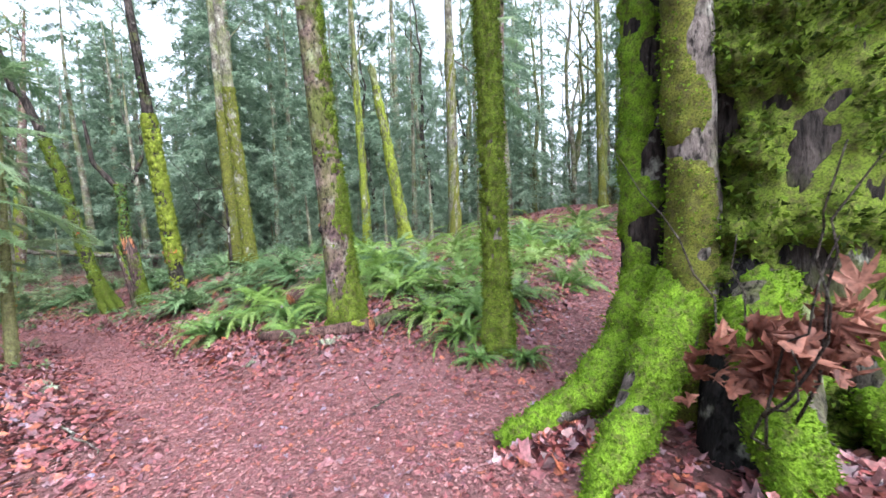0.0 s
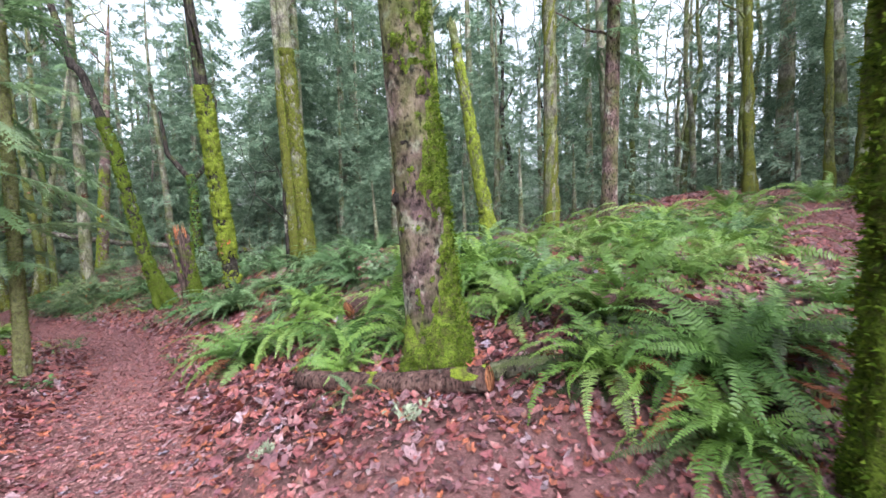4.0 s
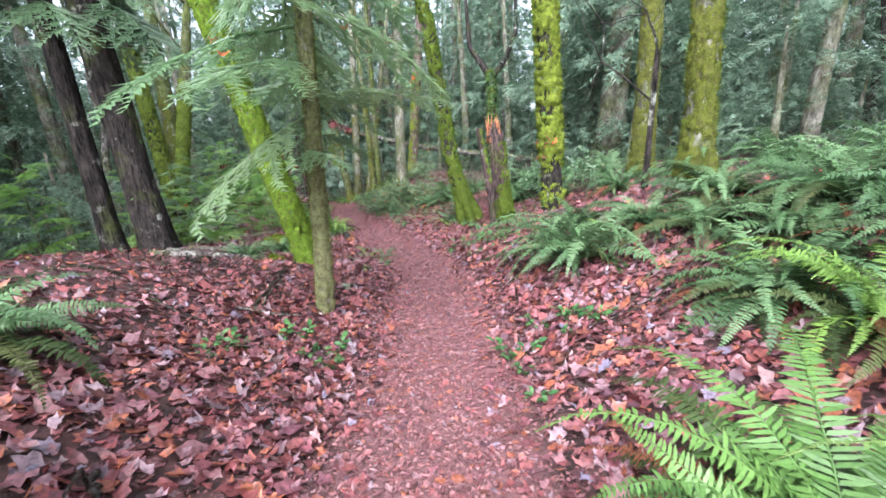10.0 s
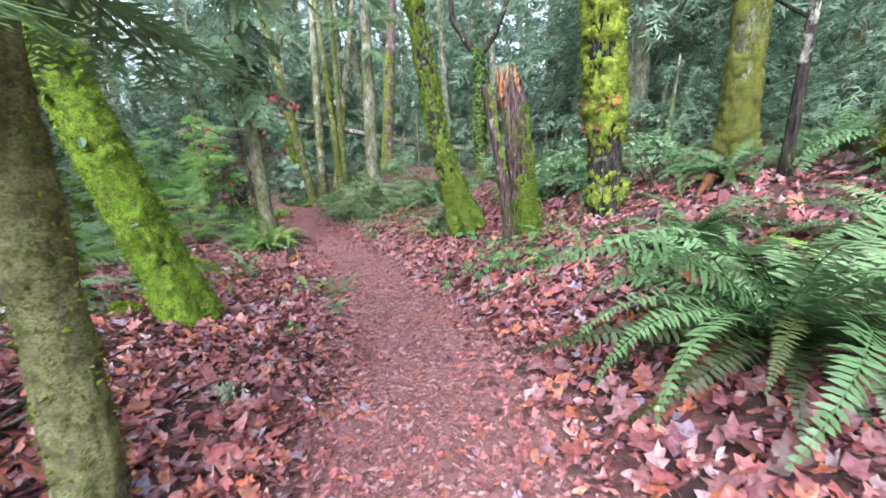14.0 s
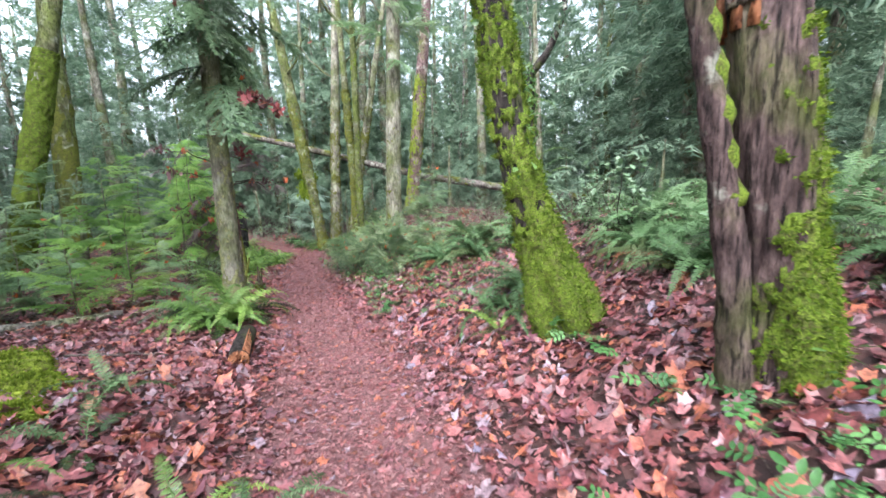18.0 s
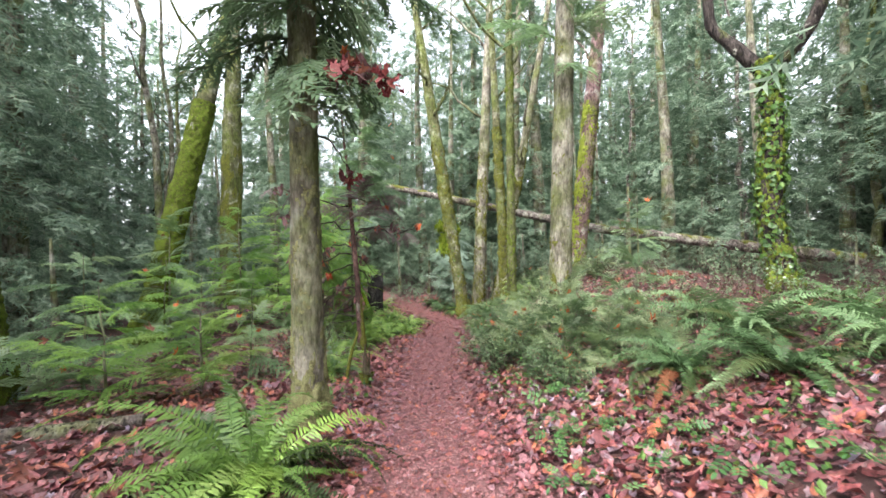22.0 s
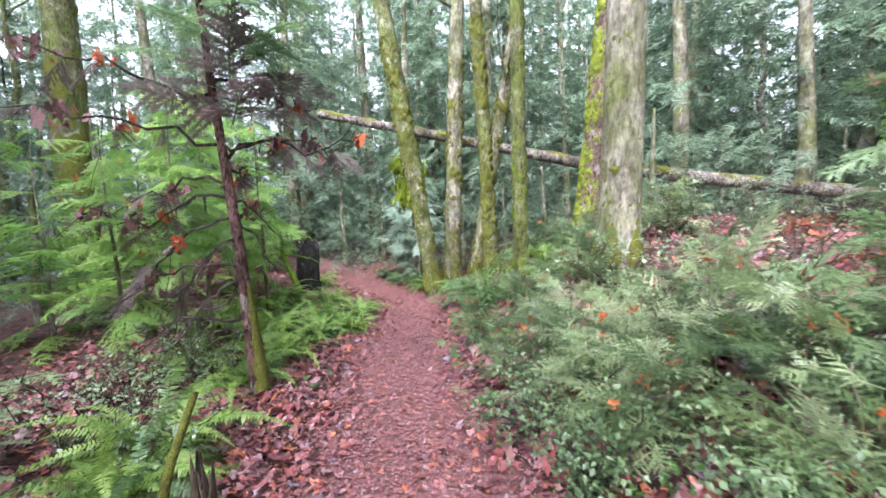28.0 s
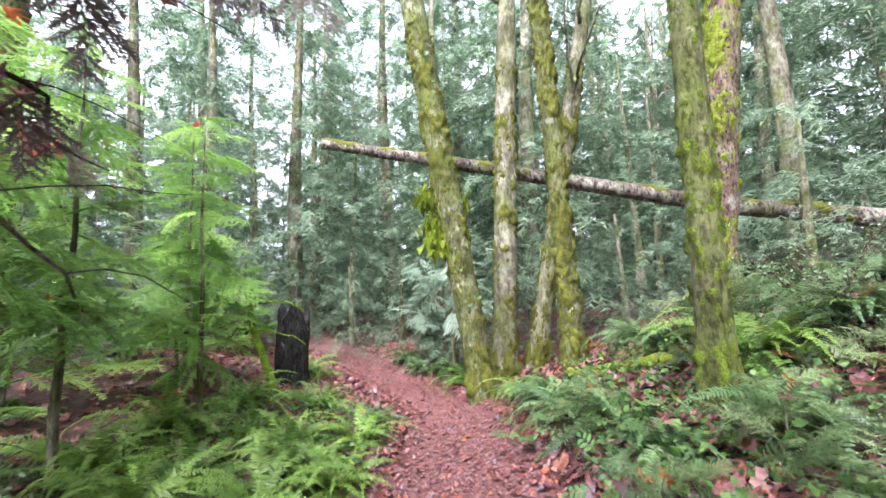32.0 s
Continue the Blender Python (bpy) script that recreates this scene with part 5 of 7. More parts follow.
def boughs(root, at, heights, reach, mat, rng, tip=12, caught=0, dry_below=0.0, lift=0.0):
    """Branches round a stem: heights, lengths from reach(h)."""
    made = []
    for k, h in enumerate(heights):
        az = k * 2.4 + rng.normal(0, 0.3)
        ln = clear_of_trail(at[0], at[1], az, reach(h) * rng.uniform(0.75, 1.15), h)
        use = SPRAY_DRY if h < dry_below else mat
        wide = ln * rng.uniform(0.8, 1.1)
        m = Matrix.Translation((lift * h, 0, h)) @ Euler((rng.normal(0, 0.28), -radians(rng.normal(tip, 15)), az)).to_matrix().to_4x4() @ Matrix.Diagonal((ln, wide, ln, 1))
        part("branch", SPRAYS[use.name][int(rng.integers(0, 4))], root, "dry brown branch" if use is SPRAY_DRY else "", m)
        made.append(m)
    for k in range(caught):
        m = made[int(rng.integers(0, len(made)))]
        p = m @ Vector((rng.uniform(0.3, 0.95), rng.normal(0, 0.06), 0.0))
        size = rng.uniform(0.06, 0.1)
        mat2 = RED_LEAF if rng.random() < 0.65 else BROWN_LEAF
        part("caught_leaf", one_leaf[mat2.name][k % 4], root, "fallen maple leaf caught in the twigs", Matrix.Translation(p) @ Euler((rng.normal(0, 0.7), rng.normal(0, 0.7), rng.uniform(0, 6))).to_matrix().to_4x4() @ Matrix.Diagonal((size, size, size, 1)))


def sapling(at, tall, spread, mat, seed, label, caught=0, per=13.0, low=0.12, dry=0.0, name="hemlock_sapling", thick=1.0, bark=None, lean=(0.0, 0.0), tip=14):
    rng = np.random.default_rng(seed)
    root = thing(name, (at[0], at[1], float(floor_at(*at)) - 0.02), label, "sapling", "young conifers")
    hs = np.linspace(-0.1, tall, 12)
    wob = np.cumsum(rng.normal(0, 0.012, (12, 2)), 0)
    wob = wob - wob[1] + np.clip(hs, 0, 99)[:, None] * np.array(lean)
    part("stem", mesh_of("stem", *tube(np.concatenate([wob, hs[:, None]], 1), np.linspace(0.009 * tall + 0.008, 0.004, 12) * thick, 6), bark or BARK_FIR), root)
    count = int(per * tall ** 0.75) + 5
    heights = low + (tall * 0.97 - low) * np.linspace(0, 1, count) ** 1.05
    boughs(root, at, heights, lambda h: spread * (0.3 + 0.7 * (1 - h / tall)) ** 0.8, mat, rng, tip, caught, dry)
    return root


LOW = "low bushy young hemlock with pale green flat sprays"
TALL = "young feathery conifer in the understorey"
for k, (x, y, tall, spread) in enumerate(((-17.25, 15.9, 0.8, 0.6), (-16.85, 15.75, 0.45, 0.4), (-16.65, 16.1, 0.6, 0.5), (-16.5, 16.65, 0.65, 0.5), (-16.25, 16.35, 0.4, 0.35), (-18.0, 15.75, 0.75, 0.55), (-18.6, 15.9, 0.7, 0.5), (-16.95, 16.3, 0.8, 0.6), (-19.4, 16.55, 1.0, 0.8), (-18.2, 16.7, 1.2, 0.8), (-18.85, 16.15, 0.9, 0.8),
                                          (-18.3, 16.1, 1.0, 0.7), (-17.6, 16.3, 1.0, 0.8), (-20.2, 16.9, 0.8, 0.7), (-19.9, 17.5, 1.1, 0.8), (-17.0, 16.7, 0.9, 0.7),
                                          (-20.9, 17.3, 0.7, 0.6), (-20.5, 16.3, 0.6, 0.5), (-21.1, 16.7, 0.6, 0.5), (-19.6, 16.0, 0.65, 0.55), (-20.3, 17.9, 0.9, 0.8), (-21.0, 18.6, 0.8, 0.7), (-22.4, 17.6, 0.5, 0.5), (-22.0, 19.0, 0.9, 0.7), (-20.0, 19.2, 1.1, 0.8), )):
    sapling((x, y), tall * (0.68 if x < -19.3 else 0.85), spread * (0.8 if x < -19.3 else 1.0), SPRAY_PALE, 600 + k, LOW, caught=4, per=13, low=0.06)
sapling((-17.35, 17.3), 2.1, 0.8, SPRAY, 630, "tall young hemlock above the shrubs, orange leaves caught in it", caught=7, per=16)
for k, (x, y, tall, spread) in enumerate(((-23.6, 10.3, 3.0, 1.3), (-25.1, 11.6, 3.4, 1.4), (-19.5, 11.4, 1.7, 1.0), (-20.6, 12.0, 1.6, 0.9), (-21.6, 10.6, 2.0, 1.0), (-18.7, 10.6, 1.5, 1.0),
                                          (-20.2, 9.9, 2.0, 1.2), (-16.6, 8.6, 1.9, 1.1), (-17.6, 7.4, 2.4, 1.3), (-18.9, 8.6, 2.6, 1.3), (-15.8, 5.6, 2.2, 1.2), (-13.0, 3.6, 2.2, 1.3),
                                          (-10.5, 2.0, 2.6, 1.4), (-26.8, 12.6, 3.6, 1.5), (-28.5, 14.2, 2.8, 1.3), (-30.2, 12.6, 4.0, 1.6), (-30.5, 15.2, 2.5, 1.3))):
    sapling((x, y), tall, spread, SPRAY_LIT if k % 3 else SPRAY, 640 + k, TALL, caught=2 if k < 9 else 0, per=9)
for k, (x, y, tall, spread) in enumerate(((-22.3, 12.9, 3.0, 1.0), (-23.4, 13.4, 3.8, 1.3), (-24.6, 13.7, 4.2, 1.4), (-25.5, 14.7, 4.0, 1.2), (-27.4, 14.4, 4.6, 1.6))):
    sapling((x, y), tall, spread, SPRAY_LIT, 680 + k, "young cedar with flat drooping sprays, green lightened as if lit", caught=6, per=9, low=(1.0, 1.5, 1.5, 1.2, 0.8)[k], name="cedar_sapling", tip=-6)
sapling((-27.4, 19.2), 3.3, 1.7, SPRAY_BLUE, 690, "pale blue-green young conifer with drooping boughs beyond the trunks", per=9, low=1.5, tip=-12)
sapling((-29.2, 19.3), 2.8, 1.3, SPRAY_BLUE, 691, "pale blue-green young conifer with drooping boughs beyond the trunks", per=8, low=1.0, tip=-12)
dead_fir = sapling((-21.5, 14.1), 6.2, 1.5, SPRAY, 700, "slim dark conifer with dry lower branches beside the trail", caught=8, per=9, low=2.9, dry=3.4, name="hemlock_sapling", thick=1.35, bark=RED_LOG, lean=(-0.027, -0.065))
foot = np.linspace(-0.1, 1.25, 18)
part("moss", mesh_of("moss", *tube(np.stack([0.02 - 0.027 * foot, 0.035 - 0.065 * foot, foot], 1), (0.09 - 0.052 * (foot / 1.25)) * (1 + 0.1 * np.sin(foot * 23)), 14), MOSS_OLIVE), dead_fir, "yellow-green moss round the foot")

# boughs of the two taller conifers by the trail
rng = np.random.default_rng(71)
for ob in [o for o in scene.objects if o.parent is None and o.name.startswith(("young_hemlock", "fir_tree"))]:
    x, y, z = ob.matrix_basis.translation
    if ob.name.startswith("young_hemlock"):
        boughs(ob, (x, y), np.linspace(2.0, 8, 34), lambda h: 2.3 - 0.16 * h, SPRAY, rng, -10, 12)
    elif -19 < x < -16:
        boughs(ob, (x, y), np.linspace(3.9, 11, 60), lambda h: 2.1 - 0.08 * h, SPRAY_DARK, rng, -26, 10)
    elif x > -22:
        boughs(ob, (x, y), np.linspace(5.2, 14, 34), lambda h: 2.2 - 0.08 * h, SPRAY, rng, -4, 0)

for ob in [o for o in scene.objects if o.parent is None and o.name.startswith("maple_tree") and o.matrix_basis.translation.x < -13.5 and o.matrix_basis.translation.y < 7.5]:
    x, y, z = ob.matrix_basis.translation
    boughs(ob, (x, y), np.linspace(4.2, 11, 26), lambda h: 2.2 - 0.08 * h, SPRAY_DARK, rng, -24, 0)

# ---- the fork's two arms ----
rng = np.random.default_rng(81)
for start, points in (((-0.39, -0.1, 5.3), ((-0.75, -0.3, 5.9), (-1.3, -0.5, 6.7), (-1.45, -0.6, 9.0))), ((-0.39, -0.1, 5.0), ((0.35, 0.25, 5.9), (0.75, 0.6, 7.2), (0.7, 0.6, 9.0)))):
    lp = along((start, *points), 40)
    rr = np.linspace(0.17, 0.07, 40)[:, None] * (1 + 0.2 * bumps(np.repeat(lp[:, None], 12, 1) + rng.normal(0, 0.02, (40, 12, 3)), 5, 3, 2))
    part("limb", mesh_of("limb", *tube(lp, rr, 12), BARK_DARK), forked, "dark mossy limb of the fork")


# ---- the many-stemmed maple at the start ----
maple = thing("maple_tree", (2.2, 2.75, float(floor_at(2.2, 2.75))), "huge many-stemmed maple with mossy buttress roots and hollow foot", "tree")
mz = float(floor_at(2.2, 2.75))


def stem(points, radii, bark, seed, moss=None, cover=0.6, thick=0.03, side=None, fuzz=0, name="stem", sides=40, label="", blades=None, msides=None):
    """A free limb or root of the big maple, with its coat of moss."""
    rng = np.random.default_rng(seed)
    count = max(24, int(np.linalg.norm(np.diff(np.array(points), axis=0), axis=1).sum() / 0.045))
    lp = along(points, count) - np.array([2.2, 2.75, mz])
    k = np.linspace(0, 1, len(radii))
    rr = np.interp(np.linspace(0, 1, count), k, radii)
    th = np.linspace(0, 2 * np.pi, sides, endpoint=False)
    _, u, v = frames_of(lp)
    d = np.cos(th)[None, :, None] * u[:, None] + np.sin(th)[None, :, None] * v[:, None]
    q = lp[:, None] + rr[:, None, None] * d
    ring = rr[:, None] * (1 + 0.10 * bumps(q, 2.2, seed, 2) + 0.07 * bumps(q * np.array([1, 1, 0.35]), 11, seed + 1, 3))
    ob = part(name, mesh_of(name, *tube(lp, ring, sides), bark), maple, label)
    if moss is not None:
        if msides:
            sides = msides
            th = np.linspace(0, 2 * np.pi, sides, endpoint=False)
            d = np.cos(th)[None, :, None] * u[:, None] + np.sin(th)[None, :, None] * v[:, None]
            q = lp[:, None] + rr[:, None, None] * d
            ring = rr[:, None] * (1 + 0.10 * bumps(q, 2.2, seed, 2) + 0.07 * bumps(q * np.array([1, 1, 0.35]), 11, seed + 1, 3))
        want = bumps(q, 3.8, seed + 2, 4) * 1.6 + cover * 2 - 1
        if side is not None:
            want = want + 0.7 * (d * np.array(side)).sum(-1)
        coat = soft(want, -0.2, 0.8)
        tuft = 0.75 + 0.8 * bumps(q, 11, seed + 3, 3) + 0.5 * bumps(q, 36, seed + 4, 2)
        mv, mf = tube(lp, ring + np.where(coat > 0.02, coat * thick * tuft * 1.6, -0.02), sides, False)
        part("moss", mesh_of("moss", mv, mf, moss), ob, "vivid green moss")
        if fuzz:
            keep = coat > 0.25
            fv, ff = tufts(mv.reshape(count, sides, 3)[keep], d[keep], fuzz, 0.045 if blades else 0.024, rng)
            tagged(part("moss_tufts", mesh_of("moss_tufts", fv, ff, blades or MOSS_LIME, False), ob), kind="stuff")
    return ob


stem(((1.72, 3.2, -0.2), (1.68, 3.2, 0.8), (1.66, 3.2, 2.2), (1.6, 3.3, 6.0), (1.4, 3.6, 11)), (0.28, 0.17, 0.155, 0.13, 0.05), BARK_DARK, 901, MOSS_VIVID, 0.12, 0.03, (-1.7, -0.5, 0), 4000, label="dark stem with moss down its edge")
stem(((1.8, 2.8, -0.2), (1.74, 2.74, 0.7), (1.72, 2.72, 1.6), (1.68, 2.75, 3.0), (1.55, 2.7, 7.0)), (0.24, 0.15, 0.135, 0.13, 0.06), BARK_GREY, 902, MOSS_OLIVE, 0.42, 0.018, (-0.9, -0.2, 0), 4000, label="grey-green slim stem")
stem(((2.5, 2.95, -0.3), (2.5, 2.95, 0.5), (2.48, 2.9, 1.6), (2.42, 2.9, 3.5), (2.3, 3.0, 9)), (0.8, 0.62, 0.50, 0.45, 0.2), BARK_DARK, 903, MOSS_GREEN, 0.56, 0.085, None, 60000, sides=64, blades=MOSS_SHAGGY, msides=150, label="broad mossy main trunk")
stem(((2.85, 2.55, 0.2), (2.82, 2.5, 1.3), (2.85, 2.5, 2.4), (2.95, 2.45, 4.5), (3.1, 2.3, 9)), (0.34, 0.3, 0.27, 0.24, 0.1), BARK_ROSE, 904, MOSS, 0.2, 0.02, None, 0, label="bare furrowed stem")
for n, (pts, rad) in enumerate(((((1.66, 3.12, 1.0), (1.42, 3.0, 0.48), (1.05, 2.88, 0.13), (0.62, 2.8, -0.04), (0.36, 2.78, -0.14)), (0.16, 0.17, 0.135, 0.09, 0.03)),
                                (((1.7, 2.78, 1.0), (1.46, 2.6, 0.55), (1.18, 2.42, 0.2), (0.94, 2.22, 0.02), (0.74, 2.06, -0.14)), (0.15, 0.17, 0.16, 0.11, 0.03)),
                                (((2.1, 2.6, 1.1), (1.86, 2.2, 0.55), (1.72, 1.92, 0.2), (1.62, 1.7, -0.12)), (0.2, 0.22, 0.18, 0.06)),
                                (((2.6, 2.5, 1.0), (2.45, 2.1, 0.5), (2.35, 1.75, 0.12), (2.3, 1.5, -0.1)), (0.22, 0.24, 0.2, 0.08)),
                                (((2.6, 3.1, 0.9), (2.8, 3.4, 0.4), (3.0, 3.7, 0.05), (3.1, 3.9, -0.15)), (0.2, 0.2, 0.14, 0.05)))):
    stem(pts, rad, BARK_GREY, 910 + n, MOSS_VIVID, 0.82 if n < 2 else 0.6, 0.035, (0, 0, 0.5), 5000, name="root", sides=28, label="buttress root under green moss")
# added black body between the roots, in place of the hollow's deep shade
stem(((1.78, 2.2, -0.25), (1.86, 2.36, 0.35), (1.98, 2.52, 0.95), (2.1, 2.6, 1.5)), (0.3, 0.27, 0.2, 0.1), CHAR_AND_HOLLOW, 920, name="hollow_foot", sides=28, label="black body standing in for the shade of the hollow foot")
sprig_rng = np.random.default_rng(930)
for n in range(7):
    a0 = np.array((1.66 + sprig_rng.normal(0, 0.12), 1.95 + sprig_rng.normal(0, 0.12), 0.35 + sprig_rng.normal(0, 0.1)))
    lp = limb_path(a0, sprig_rng.normal(0, 0.3, 3) + np.array([0.05, -0.05, 0.9]), sprig_rng.uniform(0.7, 1.5), 0.0, sprig_rng, 9) - np.array([2.2, 2.75, mz])
    part("twig", mesh_of("twig", *tube(lp, np.linspace(0.008, 0.003, 9), 5), TWIG), maple)
for n in range(70):
    slide = sprig_rng.normal(0, 0.2)
    p = np.array((1.68 + slide, 1.88 - 0.2 * slide, 0.8 + 0.55 * slide)) + sprig_rng.normal(0, 1, 3) * np.array((0.06, 0.1, 0.09)) - np.array([2.2, 2.75, mz])
    size = sprig_rng.uniform(0.1, 0.19)
    part("withered_leaf", one_leaf[BROWN_LEAF.name][n % 4], maple, "withered brown maple leaf", Matrix.Translation(p) @ Euler((sprig_rng.uniform(0.6, 1.9), sprig_rng.normal(0, 0.5), sprig_rng.uniform(0, 6))).to_matrix().to_4x4() @ Matrix.Diagonal((size, size, size, 1)))


# ---- logs, stumps and sticks ----
def log_thing(name, a, b, r0, r1, bark, label, seed, moss=None, cover=0.4, category="log", sides=20, sink=0.35, ends=None, raised=None, bow=0.0):
    """A fallen trunk between two points of the plan, or between two raised points."""
    za = float(floor_at(*a[:2])) + r0 * (1 - sink) if raised is None else raised[0]
    zb = float(floor_at(*b[:2])) + r1 * (1 - sink) if raised is None else raised[1]
    A, B = np.array((a[0], a[1], za)), np.array((b[0], b[1], zb))
    root = thing(name, A, label, category)
    count = max(10, int(np.linalg.norm(B - A) / 0.08))
    lp = np.linspace(A, B, count) - A
    lp[:, 2] += 0.02 * np.sin(np.linspace(0, 5, count) + seed) + bow * np.clip(np.linspace(-0.5, 0.5, count), 0, 1)
    rr = np.linspace(r0, r1, count)
    q = np.repeat(lp[:, None], sides, 1)
    th = np.linspace(0, 2 * np.pi, sides, endpoint=False)
    _, u, v = frames_of(lp)
    d = np.cos(th)[None, :, None] * u[:, None] + np.sin(th)[None, :, None] * v[:, None]
    q = lp[:, None] + rr[:, None, None] * d
    ring = rr[:, None] * (1 + 0.13 * bumps(q, 4, seed, 3) + 0.04 * bumps(q, 25, seed + 1, 2))
    part("trunk", mesh_of("trunk", *tube(lp, ring, sides), bark), root)
    if ends is not None:
        way = (lp[0] - lp[1]) / np.linalg.norm(lp[0] - lp[1])
        cut = np.stack([lp[0] + way * 0.002, lp[0] + way * 0.012])
        part("cut_end", mesh_of("cut_end", *tube(cut, np.array([r0 * 0.95, r0 * 0.9]), sides), ends), root, "raw orange-brown cut end")
    if moss is not None:
        want = bumps(q, 4, seed + 2, 4) * 1.6 + cover * 2 - 1 + 0.5 * d[..., 2]
        coat = soft(want, -0.1, 0.4)
        part("moss", mesh_of("moss", *tube(lp, ring + np.where(coat > 0.02, coat * 0.03 * (0.8 + 0.8 * bumps(q, 12, seed + 3, 2)), -0.015), sides, False), moss), root, "green moss on the log")
    return root


log_thing("fallen_tree", (-28.5, 16.7), (-19.0, 29.1), 0.11, 0.2, BARK_GREY, "long fallen trunk lying aslant against the tree clump", 950, MOSS_OLIVE, 0.22, "fallen tree", raised=(2.4, -1.25), sides=24, bow=1.3)
log_thing("rotten_log", (-1.08, 5.66), (-2.88, 6.12), 0.1, 0.085, RED_LOG, "thin rotten log lying at the tree's foot", 951, MOSS, 0.16, ends=RAW, sink=0.0)
log_thing("rotten_log", (-1.06, 5.86), (-0.6, 5.84), 0.08, 0.07, BARK_GREY, "short grey piece of decayed log", 960, sink=0.1)
log_thing("rotten_log", (-0.28, 6.9), (1.15, 6.2), 0.12, 0.11, RED_LOG, "reddish decayed log among the ferns", 952, sink=-0.3)
log_thing("rotten_log", (-3.28, 8.34), (-2.6, 9.3), 0.15, 0.13, RED_LOG, "reddish log with a fresh sawn end among the ferns", 953, ends=RAW, sink=-0.1)
short = log_thing("short_log", (-14.42, 11.74), (-15.4, 12.16), 0.115, 0.1, BARK_DARK, "short wet dark log with raw broken end beside the trail", 954, ends=RAW, sink=0.15)
rs = np.random.default_rng(1302)
for n in range(11):
    a, q = rs.uniform(0, 6.28), rs.uniform(0.03, 0.1)
    st = np.array((0.02, 0.0, 0.0)) + q * np.array((-0.4 * math.cos(a), 0.9 * math.cos(a), 0.8 * math.sin(a)))
    sh = np.stack([st + np.array((-0.12, 0.05, 0.0)), st, st + np.array((0.92, -0.4, rs.normal(0, 0.15))) * rs.uniform(0.04, 0.13)])
    part("splinter", mesh_of("splinter", *tube(sh, np.array([0.02, 0.018, 0.004]), 5), RAW), short, "raw orange splinter")
for n in range(4):
    k = np.linspace(0.02, 0.42 + 0.1 * n, 10)
    a = 0.35 + 0.22 * n
    st = np.stack([-0.919 * k - 0.394 * 0.102 * math.cos(a) * -1, 0.394 * k + 0.919 * 0.102 * math.cos(a), 0.106 * math.sin(a) + 0 * k - 0.0], 1)
    part("split_strip", mesh_of("split_strip", *tube(st, 0.016 * (1 - k / k[-1] * 0.7), 6), RAW), short, "pale split strip where the bark is gone")
log_thing("fallen_branch", (-12.6, 6.9), (-12.2, 8.6), 0.07, 0.06, BARK_GREY, "weathered grey branch on the ground", 955)
log_thing("fallen_branch", (-13.3, 7.6), (-12.7, 9.4), 0.07, 0.05, BARK_ROSE, "weathered branch across the litter", 956)
log_thing("fallen_branch", (-17.9, 9.3), (-18.0, 11.1), 0.11, 0.075, BARK_GREY, "pale rotten branch on the litter", 957)
log_thing("mossy_log", (-23.7, 18.75), (-22.1, 18.5), 0.07, 0.08, BARK_DARK, "long low log under yellow-green moss", 958, MOSS, 0.75)
log_thing("short_log", (-8.75, 12.62), (-8.3, 12.9), 0.07, 0.07, ROTTEN, "short reddish log piece with cut end", 959, ends=RAW)
for n, (ax, ay, bx, by, r) in enumerate(((-12.75, 7.9, -12.5, 7.1, 0.06), (-12.0, 7.6, -11.5, 6.9, 0.05), (-13.4, 8.6, -12.9, 7.2, 0.07), (-13.0, 8.9, -12.4, 9.3, 0.055), (-12.2, 7.3, -13.3, 7.9, 0.05))):
    log_thing("fallen_branch", (ax, ay), (bx, by), r, r * 0.85, (RED_LOG, BARK_DARK, BARK_GREY)[n % 3], "broken branch in a pile of dead wood", 961 + n, ends=RAW if n < 3 else None)
STICKS = ((-9.41, 7.39, -10.94, 8.42, 0.026), (-9.4, 7.2, -9.0, 7.75, 0.02), (-0.72, 3.5, -0.5, 3.72, 0.01), (-3.8, 3.75, -2.99, 3.22, 0.012), (-7.0, 5.85, -6.7, 5.8, 0.02), (-9.4, 7.4, -11.1, 8.7, 0.014), (-9.0, 6.8, -10.2, 6.3, 0.012),
          (-10.0, 6.2, -10.1, 6.8, 0.01), (-14.9, 10.3, -14.3, 10.8, 0.012), (-13.7, 7.9, -11.5, 7.6, 0.02), (-6.2, 9.2, -5.8, 9.9, 0.01), (-15.6, 10.4, -15.0, 11.2, 0.013), (-11.2, 7.4, -12.4, 8.0, 0.016))
for n, (ax, ay, bx, by, r) in enumerate(STICKS):
    rs = np.random.default_rng(970 + n)
    A = np.array((ax, ay, float(floor_at(ax, ay)) + r + 0.01))
    B = np.array((bx, by, float(floor_at(bx, by)) + r + 0.03))
    lp = np.linspace(A, B, 12) - A
    lp[1:-1] += rs.normal(0, 0.018, (10, 3)) * np.array((1, 1, 0.4))
    lp[:, 2] += floor_at(ax + lp[:, 0], ay + lp[:, 1]) + r + 0.055 - A[2] - lp[:, 2]
    root = thing("stick", A, "thin bare stick lying on the leaves", "stick", "sticks on the ground")
    part("shaft", mesh_of("shaft", *tube(lp, np.linspace(r, r * 0.5, 12), 7), BARK_GREY if n % 2 else TWIG), root)
    f = lp[6]
    part("side_twig", mesh_of("side_twig", *tube(limb_path(f, (lp[-1] - lp[0]) * 0.25 + rs.normal(0, 0.1, 3) * np.array((1, 1, 0.2)), 1.0, -0.05, rs, 5), np.linspace(r * 0.5, r * 0.2, 5), 5), TWIG), root)

